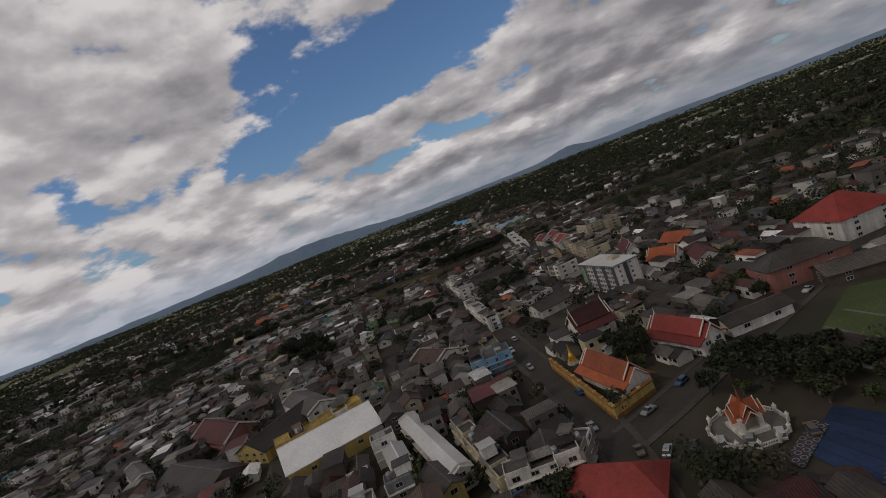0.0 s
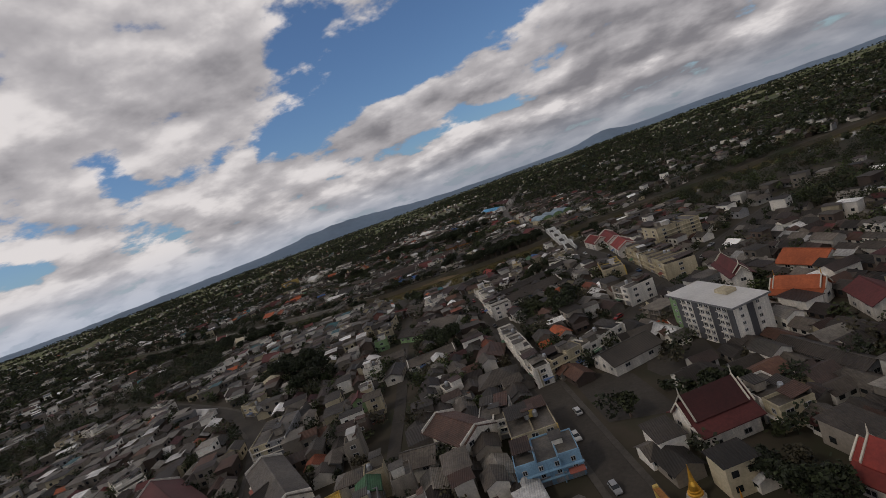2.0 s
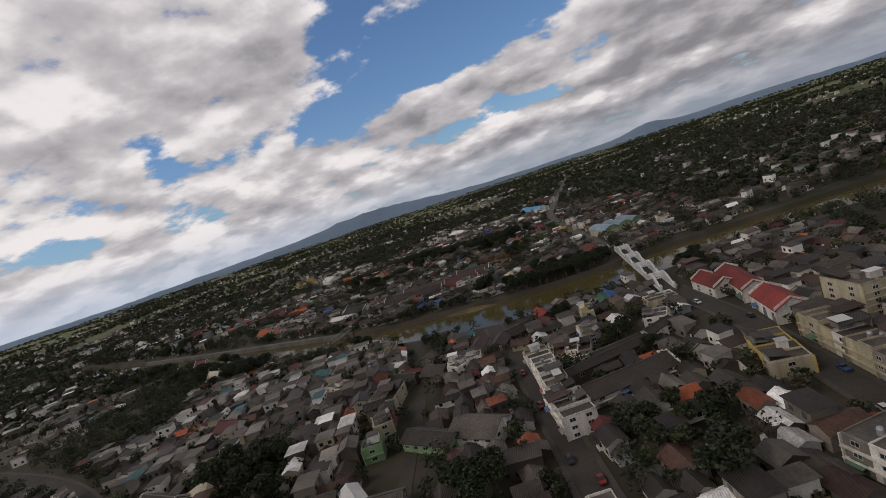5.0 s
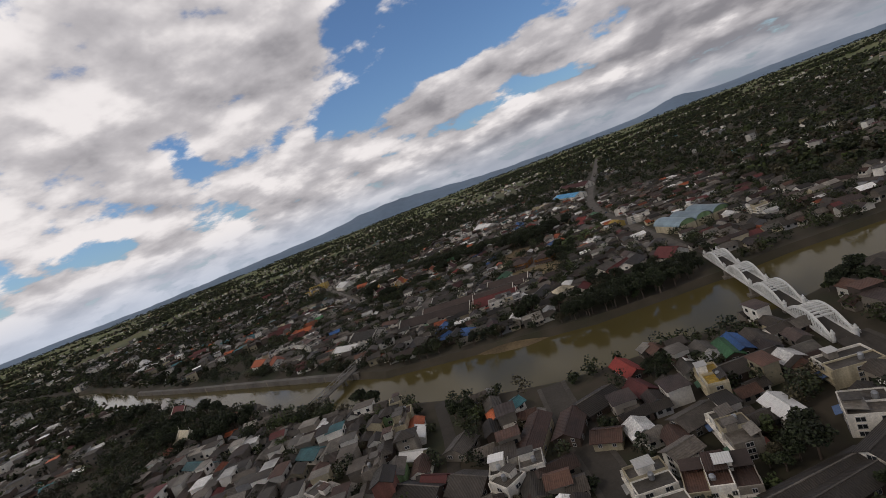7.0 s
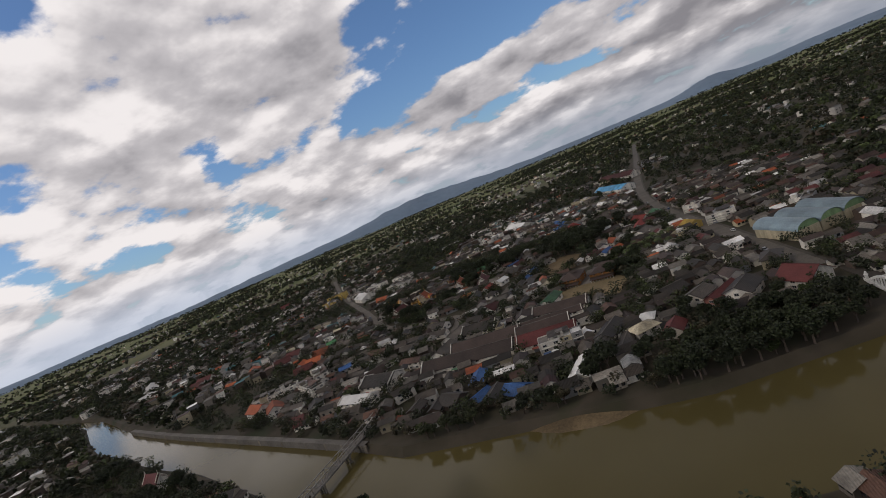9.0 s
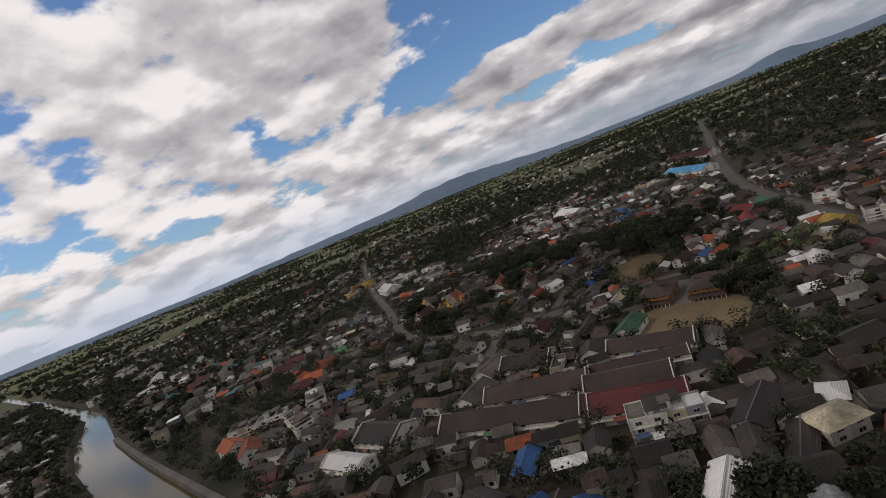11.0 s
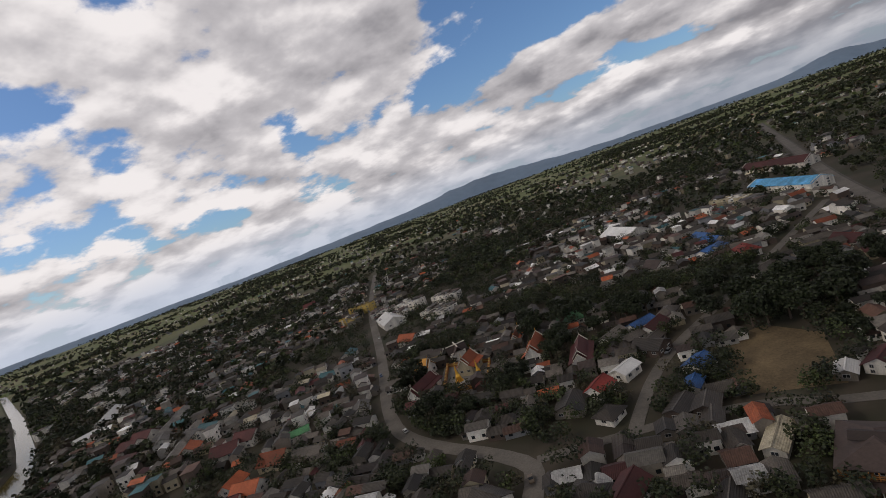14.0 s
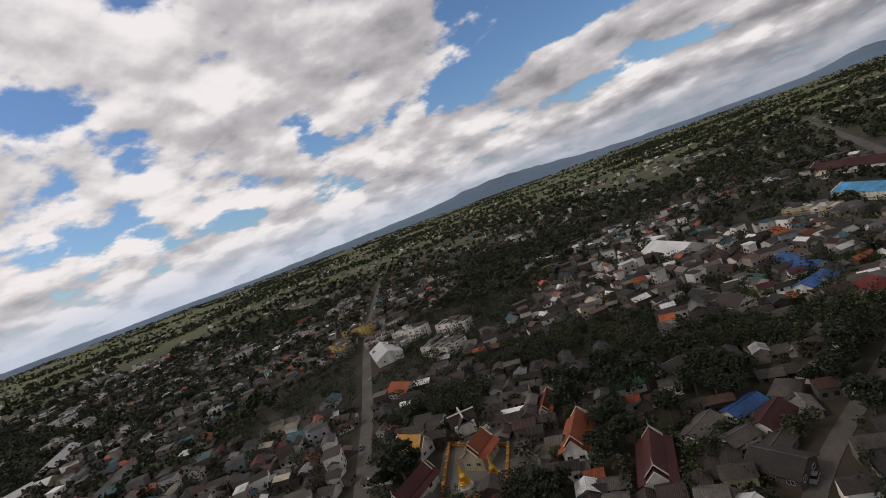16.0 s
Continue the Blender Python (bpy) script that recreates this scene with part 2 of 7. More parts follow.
def ground_material():
    m = bpy.data.materials.new("town_ground_and_fields")
    m.use_nodes = True
    nt, N = m.node_tree, m.node_tree.nodes
    b = N["Principled BSDF"]
    b.inputs["Roughness"].default_value = 0.95
    geo = N.new("ShaderNodeNewGeometry")

    def noise_at(scale, detail=5):
        n = N.new("ShaderNodeTexNoise")
        n.inputs["Scale"].default_value, n.inputs["Detail"].default_value = scale, detail
        link(nt, geo.outputs["Position"], n.inputs["Vector"])
        return n.outputs["Fac"]

    def ramp(fac, *stops):
        r = N.new("ShaderNodeValToRGB")
        el = r.color_ramp.elements
        while len(el) < len(stops):
            el.new(0.5)
        for e, (p, c) in zip(el, stops):
            e.position, e.color = p, (*c, 1)
        link(nt, fac, r.inputs["Fac"])
        return r.outputs["Color"]

    def mixed(fac, a, c):
        n = N.new("ShaderNodeMix")
        n.data_type = "RGBA"
        link(nt, fac, n.inputs["Factor"]), link(nt, a, n.inputs["A"]), link(nt, c, n.inputs["B"])
        return n.outputs["Result"]

    town = ramp(noise_at(0.035, 8), (0.30, (0.026, 0.033, 0.012)), (0.46, (0.044, 0.038, 0.022)), (0.58, (0.068, 0.055, 0.038)), (0.75, (0.034, 0.042, 0.015)))
    plots = N.new("ShaderNodeTexVoronoi")
    plots.inputs["Scale"].default_value = 0.008
    stretch = N.new("ShaderNodeMapping")
    stretch.inputs["Rotation"].default_value = (0, 0, 0.5)
    stretch.inputs["Scale"].default_value = (1, 1.8, 1)
    link(nt, geo.outputs["Position"], stretch.inputs["Vector"])
    link(nt, stretch.outputs[0], plots.inputs["Vector"])
    part_of = N.new("ShaderNodeSeparateColor")
    link(nt, plots.outputs["Color"], part_of.inputs[0])
    fields = ramp(part_of.outputs[0], (0.0, (0.08, 0.10, 0.032)), (0.3, (0.14, 0.165, 0.048)), (0.6, (0.19, 0.17, 0.08)), (0.85, (0.10, 0.13, 0.035)))
    far = N.new("ShaderNodeVectorMath")
    far.operation = "LENGTH"
    link(nt, geo.outputs["Position"], far.inputs[0])
    edge = N.new("ShaderNodeMapRange")
    link(nt, far.outputs["Value"], edge.inputs["Value"])
    edge.inputs["From Min"].default_value, edge.inputs["From Max"].default_value = 1150, 1900
    link(nt, mixed(edge.outputs[0], town, fields), b.inputs["Base Color"])
    return m


def water_material():
    m = bpy.data.materials.new("muddy_river_water")
    m.use_nodes = True
    nt, N = m.node_tree, m.node_tree.nodes
    b = N["Principled BSDF"]
    b.inputs["Roughness"].default_value = 0.10
    b.inputs["IOR"].default_value = 1.33
    b.inputs["Specular IOR Level"].default_value = 0.3
    geo = N.new("ShaderNodeNewGeometry")
    n = N.new("ShaderNodeTexNoise")
    n.inputs["Scale"].default_value, n.inputs["Detail"].default_value = 0.02, 5
    r = N.new("ShaderNodeValToRGB")
    r.color_ramp.elements[0].color, r.color_ramp.elements[1].color = (0.080, 0.066, 0.025, 1), (0.122, 0.100, 0.038, 1)
    w = N.new("ShaderNodeTexNoise")
    w.inputs["Scale"].default_value, w.inputs["Detail"].default_value = 0.5, 4
    for k in (n, w):
        link(nt, geo.outputs["Position"], k.inputs["Vector"])
    link(nt, n.outputs["Fac"], r.inputs["Fac"]), link(nt, r.outputs["Color"], b.inputs["Base Color"])
    bp = N.new("ShaderNodeBump")
    bp.inputs["Strength"].default_value, bp.inputs["Distance"].default_value = 0.15, 0.05
    link(nt, w.outputs["Fac"], bp.inputs["Height"]), link(nt, bp.outputs[0], b.inputs["Normal"])
    return m


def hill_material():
    # the blue of distance haze is put into the base colour
    m = material("haze_tinted_hills", (0.19, 0.265, 0.36), 1.0, grain=0.02, stain=0.15, scatter=0.0)
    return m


# ---- mesh helpers ----
def mesh_from(verts, faces, name="mesh"):
    me = bpy.data.meshes.new(name)
    me.from_pydata([tuple(v) for v in verts], [], faces)
    me.update()
    return me


def part(name, me, mat, parent, label="", m=None):
    ob = new(name, me)
    if mat and not me.materials:
        me.materials.append(mat)
    ob.parent = parent
    if m is not None:
        ob.matrix_local = m
    if label:
        ob["label"] = label
    return ob


def thing(name, x, y, z=0.0, rot=0.0):
    ob = new(name)
    ob.matrix_world = pose(x, y, z, 0, 0, rot)
    ob.empty_display_size = 0.5
    return ob


def quads(verts, faces, box):
    """Adds a box (x0, y0, z0, x1, y1, z1) to verts and faces."""
    x0, y0, z0, x1, y1, z1 = box
    o = len(verts)
    verts += [(x0, y0, z0), (x1, y0, z0), (x1, y1, z0), (x0, y1, z0), (x0, y0, z1), (x1, y0, z1), (x1, y1, z1), (x0, y1, z1)]
    faces += [(o + a, o + b, o + c, o + d) for a, b, c, d in ((0, 3, 2, 1), (4, 5, 6, 7), (0, 1, 5, 4), (1, 2, 6, 5), (2, 3, 7, 6), (3, 0, 4, 7))]


def boxes(*all_boxes):
    v, f = [], []
    for b in all_boxes:
        quads(v, f, b)
    return mesh_from(v, f)


def bevelled(w, d, h, r=0.12):
    bm = bmesh.new()
    bmesh.ops.create_cube(bm, size=1.0, matrix=Matrix.Translation((0, 0, h / 2)) @ Matrix.Diagonal((w, d, h, 1)))
    bmesh.ops.bevel(bm, geom=bm.edges[:], offset=r, segments=1, affect="EDGES")
    me = bpy.data.meshes.new("mesh")
    bm.to_mesh(me)
    bm.free()
    return me


def slab(points, thick):
    """A sloping plate over a planar outline, with thickness downwards."""
    n = len(points)
    v = [Vector(p) for p in points] + [Vector(p) - Vector((0, 0, thick)) for p in points]
    f = [tuple(range(n)), tuple(reversed(range(n, 2 * n)))] + [(i, i + n, (i + 1) % n + n, (i + 1) % n) for i in range(n)]
    return v, f


def joined(pieces):
    v, f = [], []
    for pv, pf in pieces:
        o = len(v)
        v += list(pv)
        f += [tuple(i + o for i in face) for face in pf]
    return mesh_from(v, f)


def gable_roof(w, d, z, rise, over=0.6, thick=0.18, across=False):
    """Two plates that meet in a ridge; the ridge runs along x (along y when across)."""
    if across:
        w, d = d, w
    a, b = w / 2 + over, d / 2 + over
    drop = rise * over / (d / 2)
    p1 = slab([(-a, -b, z - drop), (a, -b, z - drop), (a, 0, z + rise), (-a, 0, z + rise)], thick)
    p2 = slab([(a, b, z - drop), (-a, b, z - drop), (-a, 0, z + rise), (a, 0, z + rise)], thick)
    me = joined([p1, p2])
    if across:
        me.transform(pose(0, 0, 0, 0, 0, 90))
    return me


def ridge_cap(roof_ob, w, d, z, rise, cover, across=False, over=0.6):
    a = (d if across else w) / 2 + over
    me = boxes((-a, -0.16, z + rise - 0.12, a, 0.16, z + rise + 0.1))
    if across:
        me.transform(pose(0, 0, 0, 0, 0, 90))
    part("ridge_cap", me, cover, roof_ob)


def hip_roof(w, d, z, rise, over=0.7, thick=0.18):
    a, b = w / 2 + over, d / 2 + over
    r = max(0.15, w / 2 - d / 2) if w >= d else 0.15
    rz = z + rise
    e = z - rise * over / (min(w, d) / 2)
    if w >= d:
        r1, r2 = (-r, 0, rz), (r, 0, rz)
    else:
        k = d / 2 - w / 2
        r1, r2 = (0, -k, rz), (0, k, rz)
    c = [(-a, -b, e), (a, -b, e), (a, b, e), (-a, b, e)]
    if w >= d:
        sides = [[c[0], c[1], r2, r1], [c[1], c[2], r2], [c[2], c[3], r1, r2], [c[3], c[0], r1]]
    else:
        sides = [[c[0], c[1], r1], [c[1], c[2], r2, r1], [c[2], c[3], r2], [c[3], c[0], r1, r2]]
    return joined([slab(s, thick) for s in sides])


def gable_walls(w, d, h, rise, across=False):
    if across:
        w, d = d, w
    a, b = w / 2, d / 2
    v = [(-a, -b, -0.3), (a, -b, -0.3), (a, b, -0.3), (-a, b, -0.3), (-a, -b, h), (a, -b, h), (a, b, h), (-a, b, h), (-a, 0, h + rise - 0.1), (a, 0, h + rise - 0.1)]
    f = [(0, 1, 5, 4), (1, 2, 6, 9, 5), (2, 3, 7, 6), (3, 0, 4, 8, 7)]
    me = mesh_from(v, f)
    if across:
        me.transform(pose(0, 0, 0, 0, 0, 90))
    return me


def window_mesh(w, h):
    """A framed window in one piece: a frame proud of the wall with a mullion, the two panes set back in it."""
    x, z, t, m = w / 2, h / 2, 0.09, 0.04
    v = [(-x, 0.05, -z), (x, 0.05, -z), (x, 0.05, z), (-x, 0.05, z), (-x, -0.1, -z), (x, -0.1, -z), (x, -0.1, z), (-x, -0.1, z)]
    f = [(0, 1, 5, 4), (1, 2, 6, 5), (2, 3, 7, 6), (3, 0, 4, 7)]
    for depth in (-0.1, -0.03):
        v += [(-x + t, depth, -z + t), (-m, depth, -z + t), (-m, depth, z - t), (-x + t, depth, z - t), (m, depth, -z + t), (x - t, depth, -z + t), (x - t, depth, z - t), (m, depth, z - t)]
    f += [(4, 5, 13, 12, 9, 8), (5, 6, 14, 13), (6, 7, 11, 10, 15, 14), (7, 4, 8, 11), (9, 12, 15, 10)]
    for o in (8, 12):
        f += [(o + i, o + (i + 1) % 4, o + 8 + (i + 1) % 4, o + 8 + i) for i in range(4)]
    n = len(f)
    f += [(16, 17, 18, 19), (20, 21, 22, 23)]
    me = mesh_from(v, f)
    me.materials.append(FRAME), me.materials.append(GLASS)
    for p in me.polygons:
        p.material_index = 1 if p.index >= n else 0
    return me


WINDOWS = {k: window_mesh(*s) for k, s in dict(small=(0.95, 1.0), wide=(1.6, 1.05), tall=(1.1, 1.4)).items()}
SHOP_DOOR = boxes((-1.2, -0.07, 0, 1.2, 0.05, 1.9))
AWNING = joined([slab([(-1.6, -1.4, 1.95), (1.6, -1.4, 1.95), (1.6, 0, 2.35), (-1.6, 0, 2.35)], 0.07)])
AC_BOX = bevelled(0.9, 0.4, 0.65, 0.05)
TANK = None


def lathe(profile, steps=12):
    v, f = [], []
    for r, z in profile:
        for i in range(steps):
            a = 2 * math.pi * i / steps
            v.append((r * math.cos(a), r * math.sin(a), z))
    for j in range(len(profile) - 1):
        for i in range(steps):
            k = (i + 1) % steps
            f.append((j * steps + i, j * steps + k, (j + 1) * steps + k, (j + 1) * steps + i))
    f.append(tuple(range((len(profile) - 1) * steps, len(profile) * steps)))
    return mesh_from(v, f)


TANK = lathe([(0.55, 0), (0.6, 0.15), (0.6, 1.2), (0.45, 1.5), (0.1, 1.6)])
STEEL = material("water_tank_steel", (0.42, 0.43, 0.44), 0.35, 0.6, grain=3, stain=0.3)
CANVAS = material("awning_canvas", [(0.10, 0.16, 0.30), (0.28, 0.27, 0.25), (0.10, 0.20, 0.12), (0.32, 0.10, 0.07)], 0.8, grain=4, stain=0.3)

# ---- the plan: streets, river banks and what is already taken ----
FAR_BANK = [(-1600, 1090), (-900, 812), (-640, 702), (-560, 668), (-494, 630), (-408, 579), (-327, 539), (-219, 490), (-146, 456), (-115, 440), (-67, 436), (-44, 433), (-14, 431), (39, 440), (68, 448), (123, 456), (253, 473), (681, 545), (1600, 640)]
NEAR_BANK = [(-1600, 1076), (-900, 798), (-640, 688), (-565, 655), (-510, 616), (-458, 580), (-404, 548), (-282, 491), (-241, 474), (-141, 419), (-58, 390), (-31, 386), (0, 390), (21, 394), (44, 397), (90, 420), (253, 432), (681, 496), (1600, 560)]
STREETS = {
    "main_street": (6.8, [(15.3, 53.7), (18.0, 89.5), (14.5, 117.6), (9.2, 148.0), (0.7, 201.3), (-7.5, 254.6), (-19.1, 318.5), (-31.2, 364.3), (-34.4, 382.0)]),
    "cross_street": (7, [(0.6, 203.3), (11.3, 209.3), (39.8, 228.6), (56.1, 243.7), (77.3, 265.3), (98.1, 282.3), (153.2, 326.3)]),
    "temple_street": (7, [(19.8, 92.2), (31.3, 98.7), (43.9, 107.2), (57.4, 114.8), (76.5, 126.3), (104.3, 143.7), (172.2, 182.5)]),
    "bridge_street": (6.5, [(53.3, 242.7), (53.1, 279.1), (51.8, 317.8), (46.8, 347.5), (44.7, 366.2)]),
    "bridge_road_north": (7.5, [(38.9, 491.9), (31.9, 584.5), (22.8, 691.1), (21.8, 766.3), (32.8, 884.2), (70.2, 1147.2), (131.4, 1607.5)]),
    "narrow_lane": (4, [(-41.6, 175.5), (-46.5, 221.1), (-52.3, 258.6), (-57.9, 308.6), (-62.1, 349.8), (-76.4, 391.8)]),
    "winding_road": (5.8, [(-514.9, 1145.8), (-357.4, 872.7), (-262.4, 732.5), (-238.2, 695.4), (-198.3, 630.3), (-175.3, 608.0), (-126.7, 591.6), (-121.4, 579.7), (-122.2, 545.0)]),
    "field_lane": (3.8, [(-123.8, 590.2), (-98.9, 597.6), (-84.4, 602.2), (-60.9, 605.1), (-46.5, 600.5), (-7.3, 603.2)]),
    "curved_lane": (4.2, [(-96.8, 598.3), (-95.6, 607.6), (-90.9, 631.4), (-81.8, 653.0), (-68.7, 675.3), (-49.8, 706.9), (-23.1, 755.4), (11.3, 817.1)]),
    "shophouse_lane": (4, [(7.1, 313.2), (24.7, 324.1), (46.1, 332.7)]),
    "market_street": (6, [(-90.2, 83.4), (-69.1, 133.2), (-57.3, 167.1), (-41.6, 175.5)]),
    "west_street": (7, [(-374.1, 376.4), (-297.4, 352.8), (-218.3, 319.3), (-169.0, 285.4), (-122.3, 248.3), (-93.9, 210.7), (-69.1, 133.2)]),
}
TAKEN = []


def near_line(x, y, line):
    best = 1e9
    for (x0, y0), (x1, y1) in zip(line, line[1:]):
        dx, dy = x1 - x0, y1 - y0
        s = max(0.0, min(1.0, ((x - x0) * dx + (y - y0) * dy) / (dx * dx + dy * dy)))
        best = min(best, math.hypot(x - x0 - s * dx, y - y0 - s * dy))
    return best


def level_on(line, x):
    for (x0, y0), (x1, y1) in zip(line, line[1:]):
        if x0 <= x <= x1:
            return y0 + (y1 - y0) * (x - x0) / (x1 - x0)
    return 0.0


def in_river(x, y, margin=8.0):
    return level_on(NEAR_BANK, x) - margin < y < level_on(FAR_BANK, x) + margin


def on_street(x, y, gap):
    return any(near_line(x, y, line) < width / 2 + gap for width, line in STREETS.values())


def is_free(x, y, r):
    return all((x - a) ** 2 + (y - b) ** 2 > (r + c) ** 2 for a, b, c in TAKEN)


def take(x, y, w, d, rot):
    """Marks a rectangle as taken, by a row of circles along its longer side."""
    c, s = math.cos(radians(rot)), math.sin(radians(rot))
    long_x = w >= d
    length, r = (w, d / 2) if long_x else (d, w / 2)
    n = max(1, round(length / max(2 * r, 4)))
    for i in range(n):
        k = (i + 0.5) / n * length - length / 2
        dx, dy = (k, 0) if long_x else (0, k)
        TAKEN.append((x + dx * c - dy * s, y + dx * s + dy * c, max(r, length / n / 2) + 0.3))


# ---- ground, river, streets ----
GROUND = ground_material()


def shifted(line, by):
    return [(x, y + by) for x, y in line]


def make_ground():
    """One sheet out to the horizon, cut by the river: level land, sloping banks and the bed."""
    top_n, top_s = shifted(FAR_BANK, 3), shifted(NEAR_BANK, -3)
    bm = bmesh.new()

    def line(points, z):
        return [bm.verts.new((x, y, z)) for x, y in points]

    n_top, n_foot, s_foot, s_top = line(top_n, 0), line(shifted(FAR_BANK, -1.5), -4.2), line(shifted(NEAR_BANK, 1.5), -4.2), line(top_s, 0)
    for a, b in ((n_top, n_foot), (s_foot, s_top)):
        for i in range(len(a) - 1):
            bm.faces.new((a[i], b[i], b[i + 1], a[i + 1]))
    bm.faces.new(n_foot + s_foot[::-1])
    e = 4950
    nw, ne = bm.verts.new((-e, e, 0)), bm.verts.new((e, e, 0))
    sw, se = bm.verts.new((-e, -e, 0)), bm.verts.new((e, -e, 0))
    w1, w2, w3, w4 = [bm.verts.new((-e, y, z)) for y, z in ((900, 0), (880, -4.2), (830, -4.2), (810, 0))]
    e1, e2, e3, e4 = [bm.verts.new((e, y, z)) for y, z in ((900, 0), (880, -4.2), (830, -4.2), (810, 0))]
    for face in ((w1, w2, n_foot[0], n_top[0]), (w2, w3, s_foot[0], n_foot[0]), (w3, w4, s_top[0], s_foot[0]),
                 (n_top[-1], n_foot[-1], e2, e1), (n_foot[-1], s_foot[-1], e3, e2), (s_foot[-1], s_top[-1], e4, e3)):
        bm.faces.new(face)
    bm.faces.new([nw, w1] + n_top + [e1, ne])
    bm.faces.new([se, e4] + s_top[::-1] + [w4, sw])
    bmesh.ops.triangulate(bm, faces=[f for f in bm.faces if len(f.verts) > 4])
    bmesh.ops.recalc_face_normals(bm, faces=bm.faces[:])
    me = bpy.data.meshes.new("ground")
    bm.to_mesh(me)
    bm.free()
    me.materials.append(GROUND)
    return tagged(new("ground", me), "town ground of dirt and grass running out into green fields", "ground", kind="structure")


make_ground()
_w = [(x, y, -2.6) for x, y in shifted(FAR_BANK, 1.5)] + [(x, y, -2.6) for x, y in reversed(shifted(NEAR_BANK, -1.5))]


def ribbon(line, width, z, thick=0.12):
    """A strip of even width along a line, with square edges."""
    v, f = [], []
    n = len(line)
    for i, (x, y) in enumerate(line):
        x0, y0 = line[max(0, i - 1)]
        x1, y1 = line[min(n - 1, i + 1)]
        k = math.hypot(x1 - x0, y1 - y0)
        nx, ny = -(y1 - y0) / k * width / 2, (x1 - x0) / k * width / 2
        v += [(x + nx, y + ny, z), (x - nx, y - ny, z), (x + nx, y + ny, z - thick), (x - nx, y - ny, z - thick)]
    for i in range(n - 1):
        a, b = 4 * i, 4 * i + 4
        f += [(a, a + 1, b + 1, b), (a + 1, a + 3, b + 3, b + 1), (a, b, b + 2, a + 2)]
    return mesh_from(v, f)


def smooth_line(line, step=6.0):
    """A rounded version of a line (Chaikin's corners, twice)."""
    for _ in range(2):
        out = [line[0]]
        for (x0, y0), (x1, y1) in zip(line, line[1:]):
            out += [(0.75 * x0 + 0.25 * x1, 0.75 * y0 + 0.25 * y1), (0.25 * x0 + 0.75 * x1, 0.25 * y0 + 0.75 * y1)]
        line = out + [line[-1]]
    return line


def river_surface():
    bm = bmesh.new()
    bm.faces.new([bm.verts.new(p) for p in _w])
    bmesh.ops.triangulate(bm, faces=bm.faces[:])
    bmesh.ops.recalc_face_normals(bm, faces=bm.faces[:])
    if sum(f.normal.z for f in bm.faces) < 0:
        bmesh.ops.reverse_faces(bm, faces=bm.faces[:])
    me = bpy.data.meshes.new("river")
    bm.to_mesh(me)
    bm.free()
    me.materials.append(water_material())
    tagged(new("river", me), "wide muddy brown river with calm reflecting surface", "river", kind="structure")


river_surface()
for i, (name, (width, line)) in enumerate(STREETS.items()):
    line = smooth_line(line)
    me = ribbon(line, width, 0.10 + 0.004 * i)
    pale = name in ("winding_road", "field_lane", "curved_lane", "bridge_road_north")
    me.materials.append(CONCRETE_ROAD if pale else ASPHALT)
    road = tagged(new(name, me), "pale worn concrete road between houses and trees" if pale else "worn grey asphalt street between the houses", "street", kind="structure")
    if width > 6:
        for side in (-1, 1):
            off = []
            for j, (x, y) in enumerate(line):
                x0, y0 = line[max(0, j - 1)]
                x1, y1 = line[min(len(line) - 1, j + 1)]
                k = math.hypot(x1 - x0, y1 - y0)
                off.append((x - (y1 - y0) / k * side * (width / 2 + 0.7), y + (x1 - x0) / k * side * (width / 2 + 0.7)))
            part("kerb", ribbon(off, 1.4, 0.20 + 0.002 * i, 0.25), KERB, road, "raised grey pavement with kerb")


def patch(name, outline, mat, label, z=0.06, kind="structure", category="ground"):
    me = mesh_from([(x, y, z) for x, y in outline], [tuple(range(len(outline)))])
    me.materials.append(mat)
    return tagged(new(name, me), label, category, kind=kind)


def distant_hills():
    """A far range along the horizon: one long high ridge, one small steep hill, low rises beyond."""
    v, f = [], []
    steps = 420
    for j, (radius, share) in enumerate(((4150, 0.0), (4300, 0.55), (4450, 1.0), (4700, 0.2))):
        for i in range(steps + 1):
            a = -60 + 150 * i / steps
            h = 62 + 14 * noise.noise((a * 0.12, 3.0, 0)) + 10 * noise.noise((a * 0.5, 1.0, 0)) + 5 * noise.noise((a * 1.7, 8.0, 0))
            h += 150 * math.exp(-((a - 17) / 8.5) ** 2) * (1 + 0.16 * noise.noise((a * 0.45, 5, 0)) + 0.08 * noise.noise((a * 1.3, 5, 0)))
            h += 30 * math.exp(-((a - 32) / 6) ** 2) * (1 + 0.3 * noise.noise((a * 0.6, 9, 0)))
            h += 85 * math.exp(-((a + 15.5) / 2.2) ** 2) * (1 + 0.2 * noise.noise((a * 1.5, 2, 0))) + 25 * math.exp(-((a + 21) / 4) ** 2) + 18 * math.exp(-((a + 26) / 3) ** 2)
            h *= 0.60
            r = radius + 60 * noise.noise((a * 0.3, j, 4))
            v.append((-45 - r * math.sin(radians(a)), 260 + r * math.cos(radians(a)), max(0, h) * share - (3 if share == 0 else 0)))
    n = steps + 1
    for j in range(3):
        for i in range(steps):
            f.append((j * n + i, j * n + i + 1, (j + 1) * n + i + 1, (j + 1) * n + i))
    me = mesh_from(v, f)
    # hill colour already holds the haze; nothing hangs in the air
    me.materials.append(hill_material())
    for p in me.polygons:
        p.use_smooth = True
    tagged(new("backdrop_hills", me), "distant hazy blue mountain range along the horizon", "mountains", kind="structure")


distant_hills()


# ---- buildings ----
WORD = {"darkgrey": "dark grey", "darkred": "dark red", "lightblue": "light blue"}
STOREYS = {1: "single-storey", 2: "two-storey", 3: "three-storey", 4: "four-storey", 6: "six-storey"}


